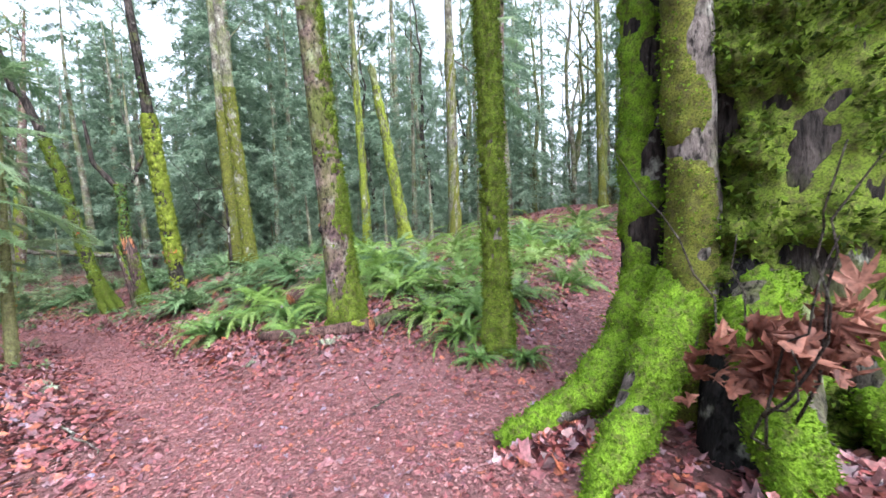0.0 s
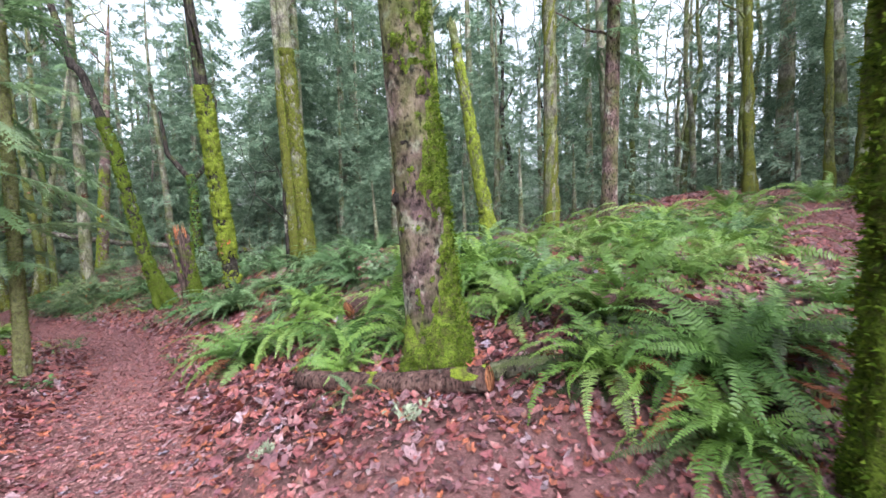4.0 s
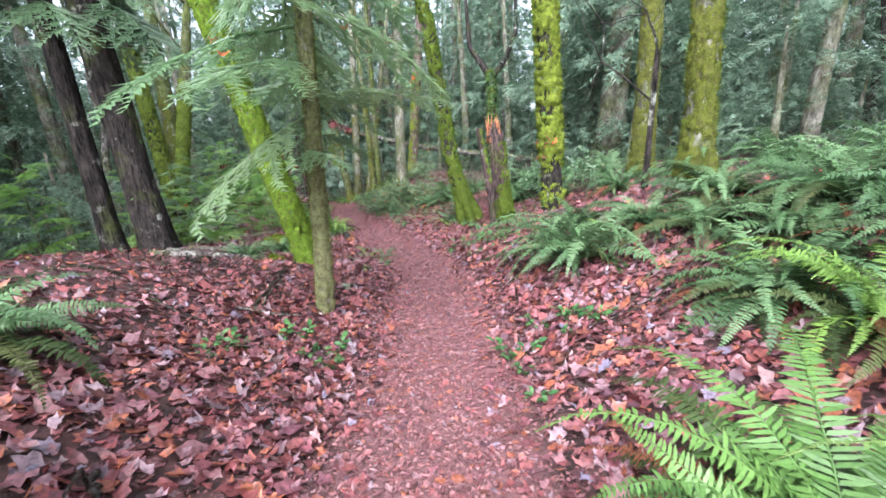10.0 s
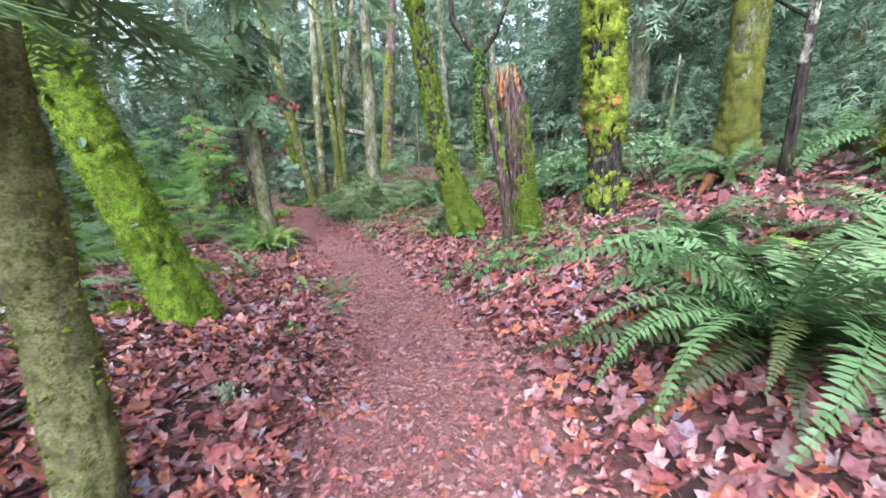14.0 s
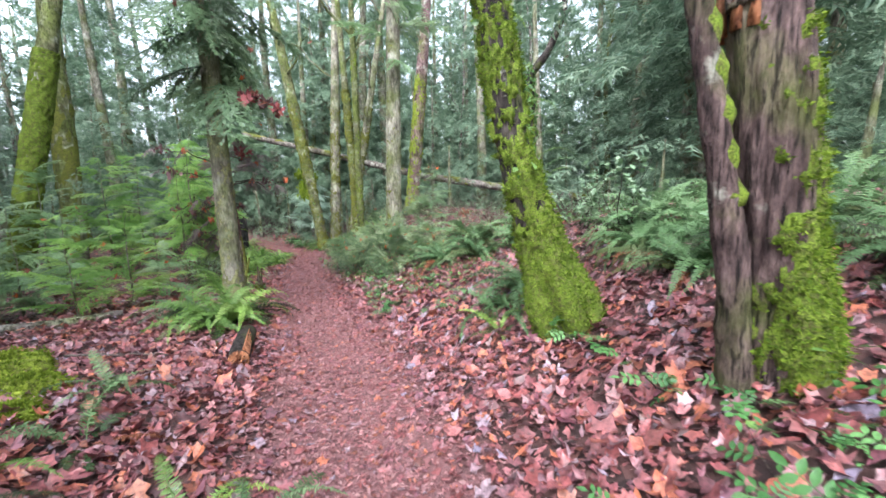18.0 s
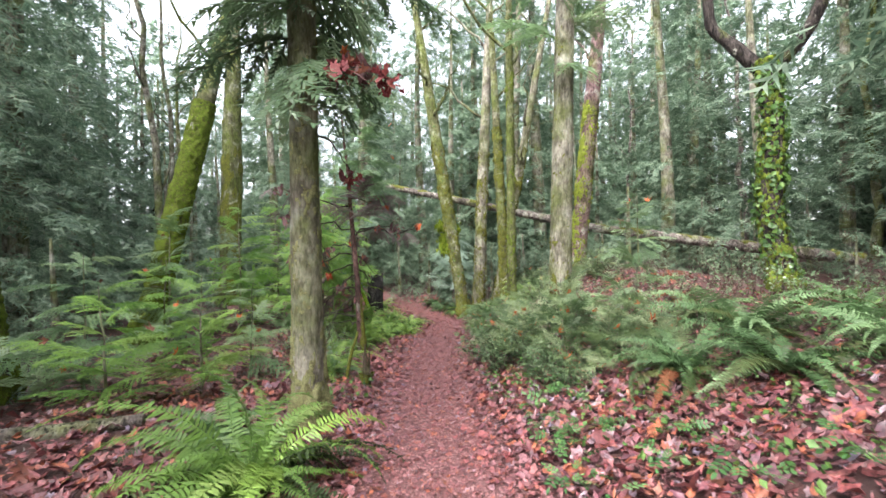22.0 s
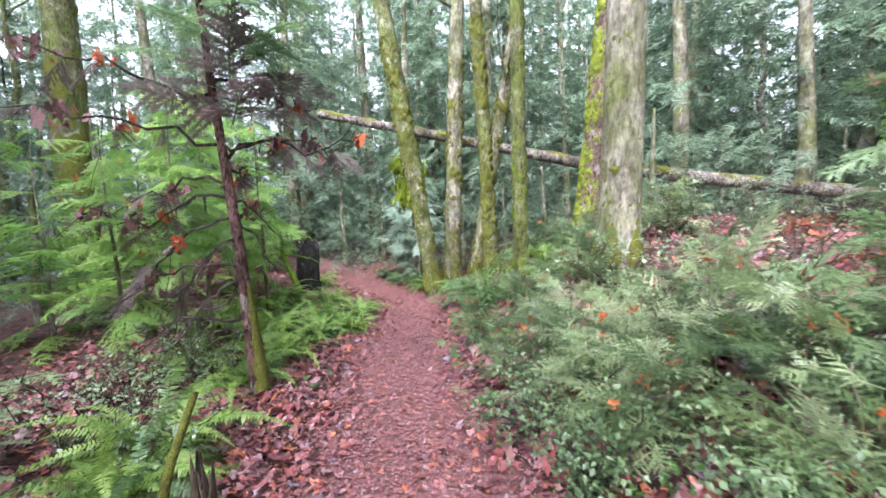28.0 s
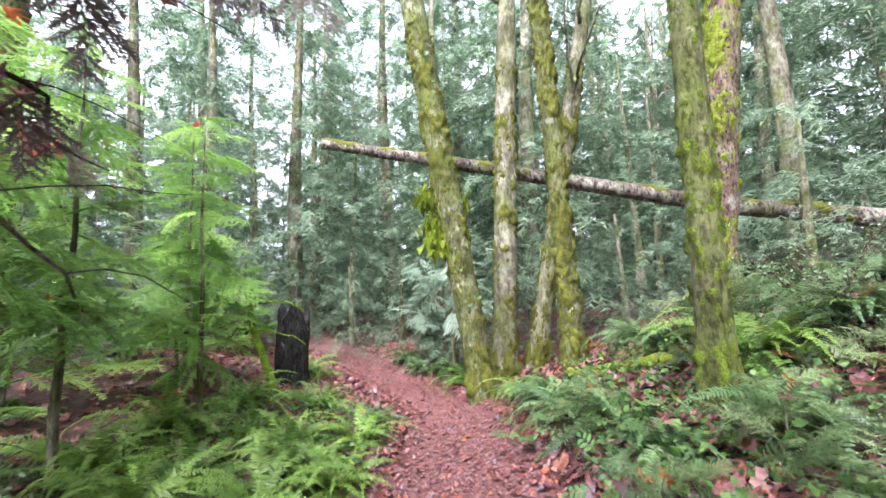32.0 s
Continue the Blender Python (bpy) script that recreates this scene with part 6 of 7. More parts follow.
# charred stump, mossy post and arched branch
mossy_tree("charred_stump", (-27.9, 16.05), (-0.03, 0.02), 1.6, 0.28, 0.25, CHAR_AND_HOLLOW, "black charred stump of an old tree", "stump", seed=60, flare=0.3, limbs=0, broken=True, rough=0.12)
mossy_tree("stump", (-19.05, 13.62), (0.02, 0.0), 0.72, 0.05, 0.045, ROTTEN, "narrow mossy post of a broken stump beside the trail", "stump", moss=MOSS_OLIVE, cover=0.6, seed=61, flare=0.3, limbs=0, broken=True)
root = thing("bent_branch", (-27.2, 15.75, float(floor_at(-27.2, 15.75))), "arched branch sleeved in green moss", "branch")
part("shaft", mesh_of("shaft", *tube(along(((0, 0, -0.1), (-0.15, -0.2, 0.5), (-0.3, -0.4, 1.1), (-0.3, -0.5, 1.8)), 20), np.linspace(0.08, 0.04, 20), 10), MOSS_VIVID), root)
rs = np.random.default_rng(1301)
for n in range(9):
    az = rs.uniform(0, 6.28)
    tw = limb_path((-0.3 + rs.normal(0, 0.03), -0.5, 1.75 - 0.09 * n), (math.cos(az) + 0.7, math.sin(az), rs.uniform(-0.1, 0.35)), rs.uniform(0.4, 0.95), 0.35, rs, 10)
    part("twig", mesh_of("twig", *tube(tw, np.linspace(0.022, 0.006, 10) * (1 + 0.4 * np.sin(np.arange(10) * 2.1 + n)), 7), MOSS_VIVID), root, "thin twig furred with yellow-green moss")
root = thing("leaning_stick", (-19.35, 13.35, float(floor_at(-19.35, 13.35))), "leaning mossy stick against the post", "stick")
part("shaft", mesh_of("shaft", *tube(along(((0, 0, -0.05), (-0.05, 0.1, 0.4), (-0.2, 0.25, 0.75)), 14), np.linspace(0.032, 0.02, 14), 9), MOSS_OLIVE), root)
mossy_tree("snag", (-7.35, 13.7), (0.0, 0.0), 2.6, 0.05, 0.04, BARK_DARK, "thin dead stem spotted with pale lichen", "dead tree", moss=None, seed=62, limbs=2, broken=True)

# moss cushions on the litter
for n, (x, y, r) in enumerate(((-14.7, 10.15, 0.28), (-15.3, 10.0, 0.34), (-14.1, 10.1, 0.2), (-12.2, 8.7, 0.18), (-22.9, 14.2, 0.15))):
    rs = np.random.default_rng(990 + n)
    th, ph = np.meshgrid(np.linspace(0, 2 * np.pi, 28, endpoint=False), np.linspace(0.02, 1.0, 12))
    p = np.stack([np.cos(th) * np.sin(ph * 1.57), np.sin(th) * np.sin(ph * 1.57), 0.55 * np.cos(ph * 1.57)], -1)
    q = p * r * (1 + 0.35 * bumps(p + n * 3, 2.2, n, 3))[..., None]
    idx = np.arange(q.shape[0] * 28).reshape(-1, 28)
    f = np.stack([idx[:-1], np.roll(idx[:-1], -1, 1), np.roll(idx[1:], -1, 1), idx[1:]], -1).reshape(-1, 4)
    root = thing("moss_cushion", (x, y, float(floor_at(x, y)) - 0.02), "rounded yellow-green moss cushion on the litter", "moss")
    part("cushion", mesh_of("cushion", q.reshape(-1, 3), f, MOSS), root)
    fv, ff = tufts(q.reshape(-1, 3), p.reshape(-1, 3), 2200, 0.03, rs)
    tagged(part("moss_tufts", mesh_of("moss_tufts", fv, ff, MOSS_BLADES, False), root), kind="stuff")

# ---- low evergreen plants ----
def leaf_shape(at, way, long, wide, fold=0.05):
    """An oval leaf folded along its midrib."""
    way = np.array(way, float) / np.linalg.norm(way)
    side = np.cross((0, 0, 1.0), way)
    side /= np.linalg.norm(side)
    up = np.cross(way, side)
    ring = [(0.0, 0.0), (0.18, 0.62), (0.45, 1.0), (0.75, 0.68), (1.0, 0.0), (0.75, -0.68), (0.45, -1.0), (0.18, -0.62)]
    v = [np.array(at) + way * u * long + side * q * wide + up * (abs(q) * fold - 0.12 * u * u) * long for u, q in ring] + [np.array(at) + way * u * long - up * 0.12 * u * u * long for u in (0.3, 0.62)]
    return np.array(v), [np.array([(0, 1, 8), (7, 0, 8), (1, 2, 8), (6, 7, 8), (2, 9, 8), (8, 9, 6), (2, 3, 9), (5, 6, 9), (3, 4, 9), (4, 5, 9)])]


OVAL = mesh_of("leaf", *leaf_shape((0, 0, 0), (1, 0, 0.15), 1.0, 0.27, 0.09), BROAD)
sprig = [tube(np.array([(0, 0, 0), (0.5, 0, 0.1), (1.0, 0, 0.05)]), np.array([0.012, 0.01, 0.006]), 4, False), leaf_shape((0.96, 0, 0.05), (1, 0, -0.1), 0.44, 0.1)]
for u in (0.25, 0.5, 0.75):
    for e in (-1, 1):
        sprig.append(leaf_shape((u, 0, 0.08), (0.45, e, 0.1), 0.42 - 0.1 * abs(u - 0.5), 0.1))
PINNATE = mesh_of("leaf", *joined(sprig), BROAD)


def low_plant(at, size, seed, count, leaf, long):
    rng = np.random.default_rng(seed)
    root = thing("low_shrub", (at[0], at[1], float(floor_at(*at))), "low evergreen plant with glossy green leaves in the litter", "plant", "low evergreen plants")
    for k in range(3):
        tip = np.array((rng.normal(0, 0.13), rng.normal(0, 0.13), rng.uniform(0.06, 0.13))) * size
        part("stalk", mesh_of("stalk", *tube(np.stack([np.zeros(3), tip * np.array((0.6, 0.6, 0.5)), tip]), np.array([0.004, 0.003, 0.002]), 4), TWIG), root)
        for j in range(count // 3):
            u = (j + 1) / (count // 3)
            s = rng.uniform(0.75, 1.25) * size * long
            m = Matrix.Translation(tip * u + np.array((rng.normal(0, 0.02), rng.normal(0, 0.02), 0))) @ Euler((rng.normal(0, 0.3), rng.normal(-0.1, 0.3), rng.uniform(0, 6.28))).to_matrix().to_4x4() @ Matrix.Diagonal((s, s, s, 1))
            part("leaf", leaf, root, "", m)
    return root


LOW_BEND = ((-8.4, 6.75), (-8.5, 7.0), (-8.45, 7.5), (-7.95, 7.55), (-6.1, 8.15), (-6.5, 9.4), (-6.25, 9.6), (-6.6, 8.75), (-6.3, 8.45), (-10.75, 9.8), (-6.45, 9.5), (-6.3, 9.5), (-6.4, 9.2), (-9.5, 11.3), (-9.1, 11.5), (-8.59, 6.69), (-8.26, 6.63), (-8.49, 7.32), (-8.02, 7.45), (-7.74, 7.52), (-6.4, 9.34), (-6.64, 9.19), (-6.15, 9.42), (-6.62, 8.6))
LOW_DIP = ((-10.2, 12.9), (-9.55, 12.45), (-9.65, 12.25), (-9.9, 12.0), (-10.05, 11.9), (-10.3, 11.75), (-9.2, 11.9), (-9.4, 11.8), (-11.1, 10.6), (-11.7, 10.2), (-9.65, 11.75), (-14.6, 13.8), (-11.5, 13.6), (-14.75, 13.95), (-15.7, 14.5), (-13.7, 14.1),
           (-11.35, 13.5), (-15.8, 14.65), (-15.15, 14.2), (-15.6, 14.9), (-14.95, 14.8), (-13.8, 14.4), (-14.5, 13.85), (-15.0, 15.2), (-14.4, 14.9), (-15.5, 15.5), (-14.0, 15.3), (-16.2, 14.8), (-16.6, 15.1), (-9.9, 12.6), (-10.0, 12.3), (-9.1, 11.75), (-9.03, 11.97), (-10.57, 12.97), (-9.56, 12.85), (-10.32, 11.57), (-9.35, 12.1))
LOW_END = ((-16.3, 15.2), (-18.0, 15.1), (-26.0, 16.6), (-24.9, 15.8), (-23.5, 15.3), (-21.1, 14.6), (-20.0, 16.0), (-21.3, 16.5), (-21.5, 16.8), (-21.7, 17.0), (-21.6, 17.2), (-22.6, 17.2), (-22.3, 17.4), (-23.0, 17.7), (-20.6, 16.2), (-19.4, 15.7))
plants = [low_plant(LOW_BEND[0], 1.3, 1100, 15, OVAL, 0.066), low_plant(LOW_DIP[0], 1.3, 1101, 12, PINNATE, 0.085), low_plant(LOW_END[0], 1.3, 1102, 12, PINNATE, 0.08)]
rng = np.random.default_rng(1110)
for n, (x, y) in enumerate(LOW_BEND[1:] + LOW_DIP[1:] + LOW_END[1:]):
    q = rng.uniform(0.75, 1.2)
    copy_thing(plants[0 if n < len(LOW_BEND) - 1 else 1 + n % 2], pose(x, y, float(floor_at(x, y)), 0, 0, rng.uniform(0, 360)) @ Matrix.Diagonal((q, q, q, 1)))

# ---- the dry conifer's dead branches, hung with withered leaves ----
rng = np.random.default_rng(1201)
BRANCHES = (((2.5, 80, 1.5, 0.1), 3), ((2.75, 60, 1.2, 0.1), 1), ((2.7, -105, 1.7, 0.05), 2), ((2.3, -110, 1.5, 0.3), 3), ((1.95, -115, 1.3, 0.75), 2), ((1.9, 70, 0.45, 1.4), 0), ((1.75, -80, 0.6, 1.2), 0), ((2.5, 170, 1.2, 0.2), 2),
            ((2.15, -140, 1.3, 0.35), 2), ((1.6, -125, 1.0, 0.9), 1), ((3.2, -95, 1.5, 0.0), 2), ((3.3, 110, 1.3, 0.1), 2), ((1.3, -60, 0.7, 0.9), 0), ((2.05, 120, 0.7, 0.8), 1), ((1.4, -100, 1.1, 0.5), 0), ((1.1, -130, 1.0, 0.4), 0), ((0.85, -85, 0.9, 0.3), 0), ((1.25, 175, 0.9, 0.5), 0), ((0.7, -150, 0.8, 0.2), 0))
for n, ((h, az, ln, droop), bunches) in enumerate(BRANCHES):
    az = radians(az)
    lp = limb_path((-0.027 * h, -0.065 * h, h), (math.cos(az), math.sin(az), 0.1), ln, droop, rng, 12)
    ob = part("dead_branch", mesh_of("dead_branch", *tube(lp, np.linspace(0.019, 0.005, 12), 6), TWIG), dead_fir, "bare dark branch")
    for k in range(3 if ln > 0.8 and h > 1.5 else 0):
        q = rng.uniform(0.3, 0.5)
        m = Matrix.Translation(lp[5 + 2 * k]) @ Euler((rng.normal(0, 0.4), radians(rng.uniform(18, 50)), az + rng.normal(0, 0.7))).to_matrix().to_4x4() @ Matrix.Diagonal((q, q, q, 1))
        part("dry_spray", SPRAYS[SPRAY_DRY.name][k], ob, "dry purplish twig spray", m)
    for k in range(4):
        st = lp[int(rng.integers(4, 12))]
        tw = limb_path(st, rng.normal(0, 0.6, 3) + np.array([math.cos(az) * 0.5, math.sin(az) * 0.5, -0.3]), rng.uniform(0.2, 0.45), 0.3, rng, 5)
        part("twig", mesh_of("twig", *tube(tw, np.linspace(0.005, 0.002, 5), 3), TWIG), ob)
    for k in range(bunches):
        mid = lp[min(11, 5 + 3 * k)]
        few = 7 if (n + k) % 2 == 0 else 20
        at = mid + rng.normal(0, 0.035 if few == 7 else 0.08, (few, 3)) * np.array([1, 1, 0.7]) - np.array([0, 0, 0.04])
        part("withered_leaves", mesh_of("withered_leaves", *lobed_leaves(at, 0.9, rng.uniform(0.05, 0.1, few), rng, 1.2), RED_LEAF if few == 7 else DRY_LEAF, False), ob, "bunch of orange-red leaves" if few == 7 else "bunch of withered purple-brown leaves")

# ---- split spar and splinters of the broken trunk ----
snag = next(o for o in scene.objects if o.name == "snag")
lp = along(((-0.2, -0.16, -0.1), (-0.25, -0.2, 0.6), (-0.38, -0.28, 1.4), (-0.5, -0.34, 2.1)), 40)
ring = np.linspace(0.085, 0.055, 40)[:, None] * (1 + 0.25 * bumps(np.repeat(lp[:, None], 14, 1) + rng.normal(0, 0.03, (40, 14, 3)), 8, 4, 2))
part("spar", mesh_of("spar", *tube(lp, ring, 14), ROTTEN), snag, "split outer spar of dark rotten wood")
part("moss", mesh_of("moss", *tube(lp[18:] + np.array((0.03, 0.012, 0)), ring[18:] * (0.7 + 0.25 * np.sin(np.arange(22) * 1.7))[:, None], 14), MOSS_GREEN), snag, "yellow-green moss on the spar")
for n in range(9):
    a = rng.uniform(0, 6.28)
    st = np.array((-0.29 + 0.13 * math.cos(a), -0.08 + 0.13 * math.sin(a), 1.78))
    sh = np.stack([st, st + np.array((0, 0, 0.22)), st + np.array((rng.normal(0, 0.02), rng.normal(0, 0.02), rng.uniform(0.4, 0.62)))])
    part("splinter", mesh_of("splinter", *tube(sh, np.array([0.035, 0.03, 0.004]), 5), RAW), snag, "raw orange splinter")

# ---- small ferns and leaves on the leaning mossy trunk ----
host = next(o for o in scene.objects if o.parent is None and abs(o.matrix_basis.translation.x + 11.7) < 0.02 and abs(o.matrix_basis.translation.y - 13.85) < 0.02)
for n in range(14):
    h = 1.25 + 0.13 * n
    q = rng.uniform(0.38, 0.62)
    m = pose(-0.29 * h - 0.07 + 0.08, -0.09 * h + 0.14, h, 0, -8 + rng.normal(0, 14), rng.normal(50, 35)) @ Matrix.Diagonal((q, q, q, 1))
    part("small_fern", FROND[(FERN, FERN_BLUE)[n % 2].name][n % 3], host, "little fern frond growing on the moss", m)

# ---- leaves caught on the ivy-clad trunk ----
for n in range(9):
    host = next(o for o in scene.objects if o.parent is None and abs(o.matrix_basis.translation.x + 9.12) < 0.02 and o.matrix_basis.translation.y > 12)
    a = rng.uniform(3.2, 5.6)
    p = Vector((0.27 * math.cos(a) - 0.1, 0.27 * math.sin(a), rng.uniform(1.05, 1.6)))
    q = rng.uniform(0.1, 0.17)
    part("caught_leaf", one_leaf[(RED_LEAF, BROWN_LEAF)[n % 2].name][n % 4], host, "brown maple leaf caught on the trunk", Matrix.Translation(p) @ Euler((1.3 + rng.normal(0, 0.3), rng.normal(0, 0.5), a + 1.57)).to_matrix().to_4x4() @ Matrix.Diagonal((q, q, q, 1)))

# ---- dead stalks between the dark trunks and the trail ----
pieces = []
for n in range(140):
    x, y = rng.normal(-11.1, 0.9), rng.normal(7.5, 0.6)
    b = np.array((x, y, float(floor_at(x, y)) - 0.02))
    pieces.append(tube(limb_path(b, rng.normal(0, 0.5, 3) * np.array((1, 1, 0.2)) + np.array((0, 0, 0.7)), rng.uniform(0.25, 0.65), 0.4, rng, 5), np.linspace(0.007, 0.003, 5), 4, False))
tagged(new("dead_stalks", mesh_of("dead_stalks", *joined(pieces), TWIG)), "tangle of dark dead stalks over the litter", "dead plants", kind="stuff")

# ---- bright low growth under the far trunks ----
pieces = []
for cx, cy, spread, count in ((-16.5, 5.4, 1.3, 1500), (-21.0, 8.0, 1.2, 1000), (-27.5, 18.9, 0.9, 900), (-24.3, 16.0, 0.7, 700), (-26.2, 15.6, 0.8, 800), (-18.6, 13.1, 0.5, 250), (-15.0, 15.4, 1.0, 600), (-22.3, 18.2, 0.9, 900), (-20.6, 17.9, 0.9, 700), (-15.4, 19.0, 1.1, 900), (-13.4, 19.4, 1.0, 700), (-9.5, 12.9, 0.35, 160), (-17.2, 15.0, 0.6, 350), (-21.4, 17.0, 0.6, 700), (-20.3, 16.4, 0.5, 500), (-22.6, 18.0, 0.6, 700), (-29.0, 18.6, 0.9, 900), (-24.6, 14.9, 0.7, 700)):
    x, y = rng.normal(cx, spread, count), rng.normal(cy, spread * 0.7, count)
    keep = off_line(x, y, TRAIL) > 0.75
    x, y = x[keep], y[keep]
    p = np.stack([x, y, floor_at(x, y) + rng.uniform(0.02, 0.28, len(x))], 1)
    up = np.tile(np.array((0, 0, 1.0)), (len(p), 1))
    pieces.append(leaf_cards(p, up, len(p), 0.055, rng, 0.1))
tagged(new("ground_cover", mesh_of("ground_cover", *joined(pieces), IVY, False)), "low bright green leafy ground cover", "ground cover", kind="stuff")

# ---- heap of brown leaves on the fern slope ----
rng = np.random.default_rng(1301)
for cx, cy, wide, tall in ((-3.55, 10.4, 0.75, 0.4), (-2.2, 10.0, 0.4, 0.2), (1.9, 1.75, 0.5, 0.12), (0.75, 2.7, 0.35, 0.1)):
    px, py = rng.normal(0, wide * 0.5, 260), rng.normal(0, wide * 0.4, 260)
    pz = floor_at(cx + px, cy + py) - float(floor_at(cx, cy)) + tall * np.exp(-(px ** 2 + py ** 2) / wide ** 2 * 2) * rng.uniform(0.5, 1.0, 260) + 0.01
    root = thing("leaf_heap", (cx, cy, float(floor_at(cx, cy))), "loose heap of curled red-brown maple leaves", "leaves", "leaf heaps")
    part("leaves", mesh_of("leaves", *lobed_leaves(np.stack([px, py, pz], 1), 0.5, rng.uniform(0.07, 0.14, 260), rng, 0.7), LITTER), root)

# ---- red leaves hung on the straight conifer's bough over the trail ----
host = next(o for o in scene.objects if o.parent is None and o.name.startswith("fir_tree") and abs(o.matrix_basis.translation.x + 17.5) < 0.02)
for h, az, ln, reds in ((3.55, 38, 1.25, 3), (3.75, 30, 0.9, 2), (3.2, 150, 0.9, 1)):
    az = radians(az)
    lp = limb_path((0, 0, h), (math.cos(az), math.sin(az), 0.05), ln, 0.22, rng, 10)
    ob = part("dead_branch", mesh_of("dead_branch", *tube(lp, np.linspace(0.015, 0.004, 10), 6), TWIG), host, "bare dark branch")
    for k in range(reds):
        at = lp[9 - 2 * k] + rng.normal(0, 0.07, (20, 3)) * np.array([1, 1, 0.6]) - np.array([0, 0, 0.06])
        part("withered_leaves", mesh_of("withered_leaves", *lobed_leaves(at, 0.9, rng.uniform(0.06, 0.12, 20), rng, 1.2), MAROON_LEAF if k != 1 else DRY_LEAF, False), ob, "bunch of withered red leaves")


# ---- small-leaved evergreen bushes beside the trail ----
rng = np.random.default_rng(1401)
for n, (x, y, wide, tall) in enumerate(((-18.1, 15.4, 0.62, 0.72), (-17.35, 15.55, 0.55, 0.6), (-18.8, 15.75, 0.55, 0.62), (-16.75, 15.45, 0.4, 0.42))):
    root = thing("evergreen_bush", (x, y, float(floor_at(x, y)) - 0.02), "dense dark evergreen bush with tiny leaves beside the trail", "bush", "small-leaved bushes")
    tips = []
    for k in range(9):
        az, out = rng.uniform(0, 6.28), rng.uniform(0.2, 1.0)
        lp = limb_path((0, 0, 0), (math.cos(az) * out * wide, math.sin(az) * out * wide, tall * rng.uniform(0.6, 1.0)), 1.0, 0.12, rng, 8)
        part("twig", mesh_of("twig", *tube(lp, np.linspace(0.008, 0.003, 8), 4), TWIG), root)
        tips.append(lp[2:])
    tips = np.concatenate(tips)
    near = tips[rng.integers(0, len(tips), 1500)] + rng.normal(0, 0.075, (1500, 3))
    near[:, 2] = np.maximum(near[:, 2], 0.03)
    part("foliage", mesh_of("foliage", *leaf_cards(near, np.tile((0.0, 0.0, 1.0), (1500, 1)), 1500, 0.036, rng, 0.1), BUSH, False), root, "tiny dark green leaves")

# ---- knots on the patchy trunk ----
host = next(o for o in scene.objects if o.parent is None and abs(o.matrix_basis.translation.x + 1.57) < 0.01 and abs(o.matrix_basis.translation.y - 6.17) < 0.01)
ground = host.matrix_basis.translation.z
for z, ax, ay, r, deep, mat in ((1.4, -0.9, -0.45, 0.085, 0.6, BARK_DARK), (1.46, -0.97, -0.2, 0.06, 0.8, RAW), (0.8, -0.7, -0.7, 0.06, 0.45, RAW), (1.85, -0.2, -0.98, 0.05, 0.4, BARK_DARK), (0.45, 0.5, -0.85, 0.06, 0.4, BARK_DARK)):
    h = z - ground
    th, ph = np.meshgrid(np.linspace(0, 2 * np.pi, 20, endpoint=False), np.linspace(0.05, 1.5, 9))
    p = np.stack([np.cos(th) * np.sin(ph), np.sin(th) * np.sin(ph), deep * np.cos(ph)], -1)
    p = p * r * (1 + 0.45 * bumps(p + z * 5, 2.6, 3, 3))[..., None]
    w = np.array((ax, ay, 0.0)) / math.hypot(ax, ay)
    u = np.array((-w[1], w[0], 0.0))
    q = p[..., :1] * u + p[..., 1:2] * np.array((0, 0, 0.8)) + p[..., 2:] * w + w * 0.195 + np.array((-0.06 * h, -0.005 * h, h))
    idx = np.arange(9 * 20).reshape(-1, 20)
    f = np.stack([idx[:-1], idx[1:], np.roll(idx[1:], -1, 1), np.roll(idx[:-1], -1, 1)], -1).reshape(-1, 4)
    part("knot", mesh_of("knot", q.reshape(-1, 3), f, mat), host, "rough knot in the bark")

# ---- pale lichen fallen on the leaves ----
for x, y, r in ((-1.64, 5.42, 0.13), (-5.55, 5.2, 0.1), (-5.2, 5.0, 0.08), (-2.6, 5.1, 0.07), (-9.9, 8.9, 0.09)):
    at = rng.normal(0, r * 0.5, (60, 3)) * np.array([1, 1, 0.3]) + np.array([0, 0, 0.03])
    root = thing("lichen_clump", (x, y, float(floor_at(x, y))), "pale grey-green lichen clump fallen on the leaf litter", "lichen", "lichen clumps")
    part("tuft", mesh_of("tuft", *lobed_leaves(at, 0.8, rng.uniform(0.03, 0.06, 60), rng, 1.4), LICHEN, False), root)


# ---- broad-leaved shrubs among the trunks ----
for n, (x, y, wide, tall) in enumerate(((-12.1, 16.2, 0.5, 1.15), (-10.4, 15.0, 0.45, 0.95), (-8.75, 14.4, 0.4, 0.9), (-12.9, 16.8, 0.5, 1.0), (-3.1, 9.7, 0.4, 0.5), (-13.4, 17.4, 0.5, 0.9))):
    root = thing("broadleaf_shrub", (x, y, float(floor_at(x, y)) - 0.02), "loose evergreen shrub with pale glossy leaves on thin stems", "shrub", "broad-leaved shrubs")
    tips = []
    for k in range(8):
        az, out = rng.uniform(0, 6.28), rng.uniform(0.2, 1.0)
        lp = limb_path((0, 0, 0), (math.cos(az) * out * wide, math.sin(az) * out * wide, tall * rng.uniform(0.6, 1.0)), 1.0, 0.08, rng, 10)
        part("twig", mesh_of("twig", *tube(lp, np.linspace(0.009, 0.003, 10), 5), TWIG), root)
        tips.append(lp[4:])
    tips = np.concatenate(tips)
    near = tips[rng.integers(0, len(tips), 260)] + rng.normal(0, 0.07, (260, 3))
    part("foliage", mesh_of("foliage", *leaf_cards(near, np.tile((0.0, 0.0, 1.0), (260, 1)), 260, 0.085, rng, 0.15), SALAL, False), root, "pale green oval leaves")


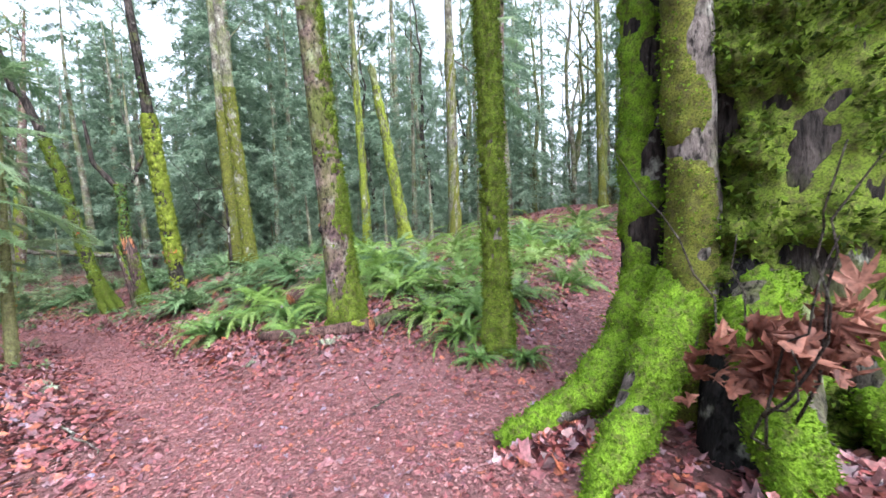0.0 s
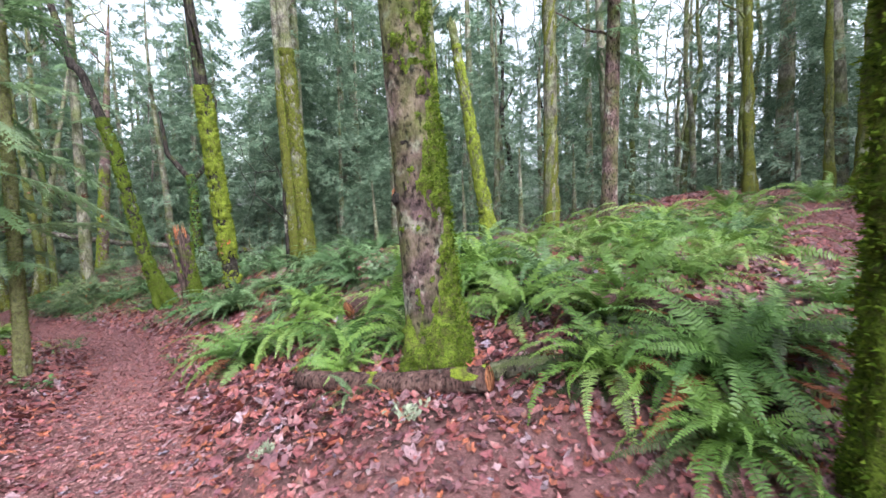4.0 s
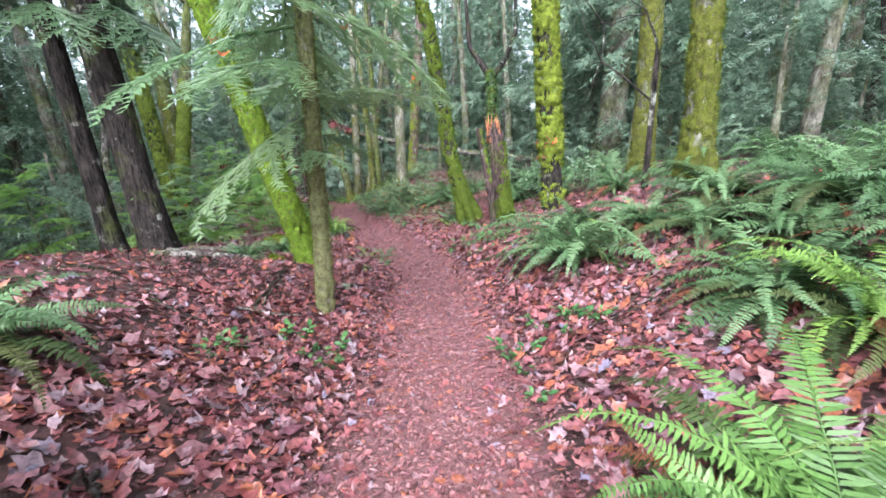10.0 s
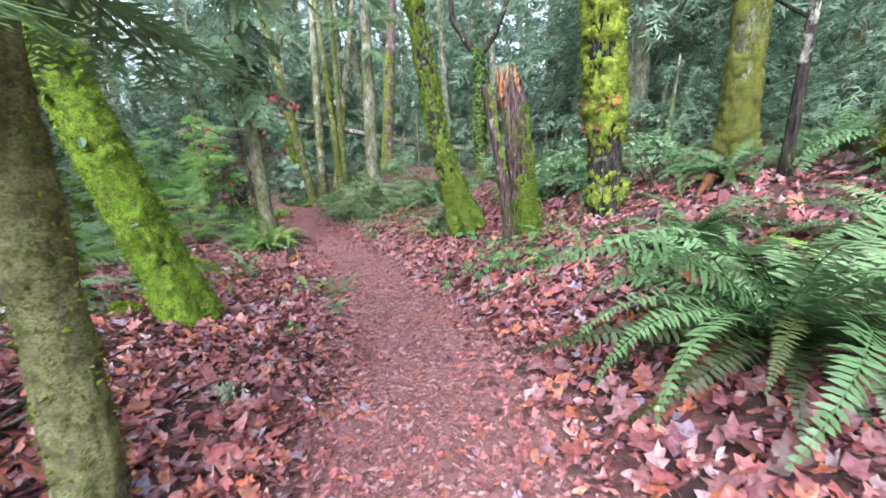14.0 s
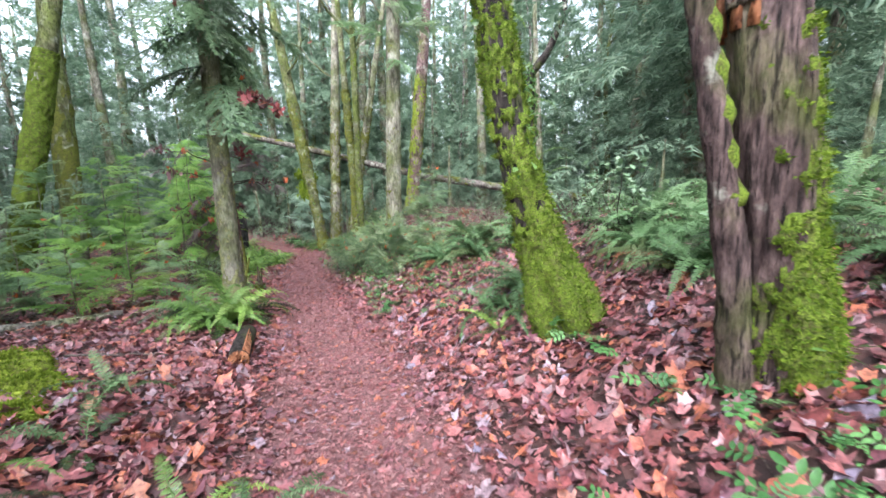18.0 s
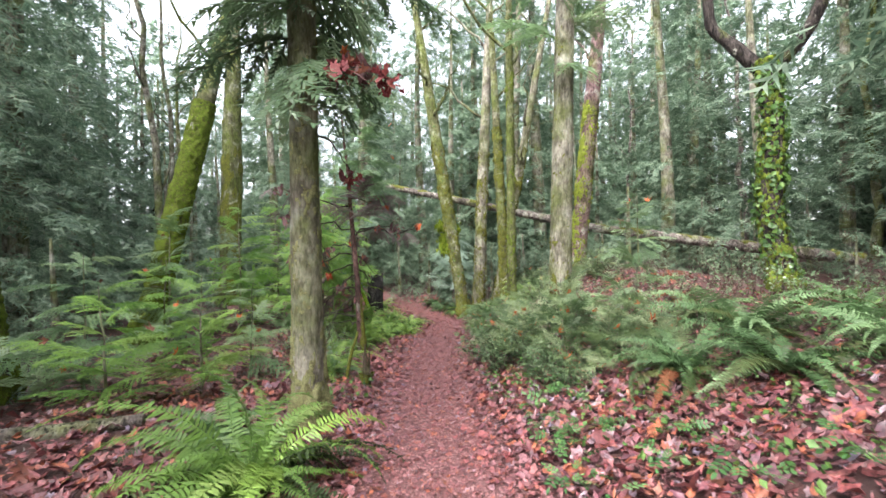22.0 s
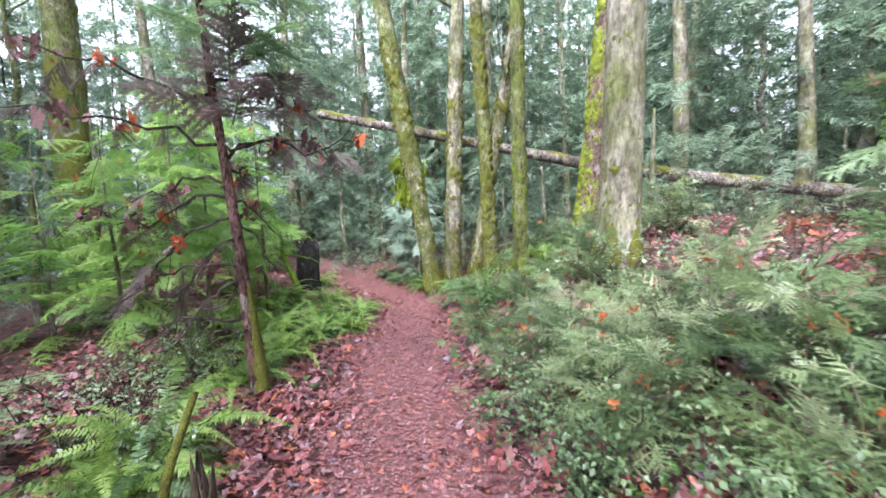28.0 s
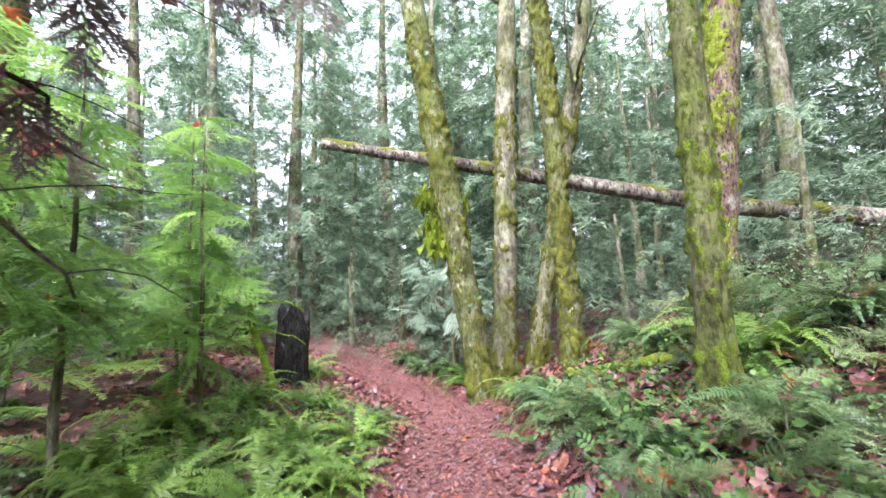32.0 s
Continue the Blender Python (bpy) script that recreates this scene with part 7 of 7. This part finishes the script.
# ---- twiggy brush on the slope below the fallen trunk ----
rng = np.random.default_rng(1501)
brushes = []
for wide, tall in ((0.55, 0.8), (0.5, 0.65), (0.65, 1.0)):
    root = thing("twiggy_bush", (0, 0, 0), "thin brown-stemmed brush with few small olive leaves", "bush", "twiggy bushes")
    stems, tips = [], []
    for k in range(16):
        az, out = rng.uniform(0, 6.28), rng.uniform(0.15, 1.0)
        lp = limb_path((rng.normal(0, 0.1), rng.normal(0, 0.1), -0.03), (math.cos(az) * out * wide, math.sin(az) * out * wide, tall * rng.uniform(0.55, 1.0)), 1.0, 0.1, rng, 9)
        stems.append(tube(lp, np.linspace(0.007, 0.002, 9), 4))
        for j in range(4):
            tw = limb_path(lp[int(rng.integers(3, 9))], rng.normal(0, 0.5, 3) + np.array([0, 0, 0.4]), rng.uniform(0.15, 0.3), 0.1, rng, 4)
            stems.append(tube(tw, np.linspace(0.003, 0.0012, 4), 3))
            tips.append(tw)
    part("twig", mesh_of("twig", *joined(stems), RED_LOG), root, "tangle of thin red-brown stems")
    tips = np.concatenate(tips)
    part("foliage", mesh_of("foliage", *leaf_cards(tips, np.tile((0.0, 0.0, 1.0), (len(tips), 1)), 420, 0.035, rng, 0.1), SALAL, False), root, "sparse small pale olive leaves")
    brushes.append(root)
SPOTS = ((-17.9, 17.2), (-18.7, 17.4), (-18.2, 18.2), (-19.2, 18.3), (-17.4, 18.6), (-18.8, 19.3), (-16.7, 18.2), (-16.2, 19.2), (-17.2, 19.8), (-16.6, 17.3), (-19.8, 19.4), (-18.0, 20.4), (-15.4, 18.8), (-19.6, 17.6), (-14.6, 18.9), (-17.5, 16.9), (-20.8, 18.6), (-20.1, 18.2), (-21.4, 19.4), (-20.4, 19.8), (-22.5, 20.1), (-21.6, 21.2), (-23.0, 21.4), (-20.9, 20.7), (-19.3, 20.4), (-21.9, 13.45), (-21.35, 13.15), (-22.4, 13.75), (-21.8, 12.8), (-22.9, 13.3), (-20.9, 12.9), (-20.3, 13.3))
for n, (x, y) in enumerate(SPOTS):
    m = pose(x, y, float(floor_at(x, y)), 0, 0, rng.uniform(0, 360)) @ Matrix.Diagonal((*(rng.uniform(0.8, 1.15),) * 3, 1))
    if n < 3:
        brushes[n].matrix_basis = m
    else:
        copy_thing(brushes[n % 3], m)

# ---- moss hanging from the leaning trunk of the clump ----
host = next(o for o in scene.objects if o.parent is None and abs(o.matrix_basis.translation.x + 25.1) < 0.02 and abs(o.matrix_basis.translation.y - 18.4) < 0.02)
for h, az, ln in ((3.2, 200, 0.5), (2.7, 215, 0.45), (3.0, 120, 0.4), (2.4, 230, 0.35)):
    a = radians(az)
    lp = limb_path((-0.075 * h, -0.13 * h, h), (math.cos(a), math.sin(a), 0.25), ln, 0.3, rng, 8)
    ob = part("mossy_twig", mesh_of("mossy_twig", *tube(lp, np.linspace(0.03, 0.012, 8), 7), MOSS_OLIVE), host, "short moss-wrapped side branch")
    fv, ff = tufts(lp, np.tile((0.0, 0.0, -1.0), (8, 1)), 260, 0.16, rng, 0.25)
    tagged(part("hanging_moss", mesh_of("hanging_moss", fv, ff, MOSS_BLADES, False), ob, "long drapes of yellow-green moss"), kind="stuff")
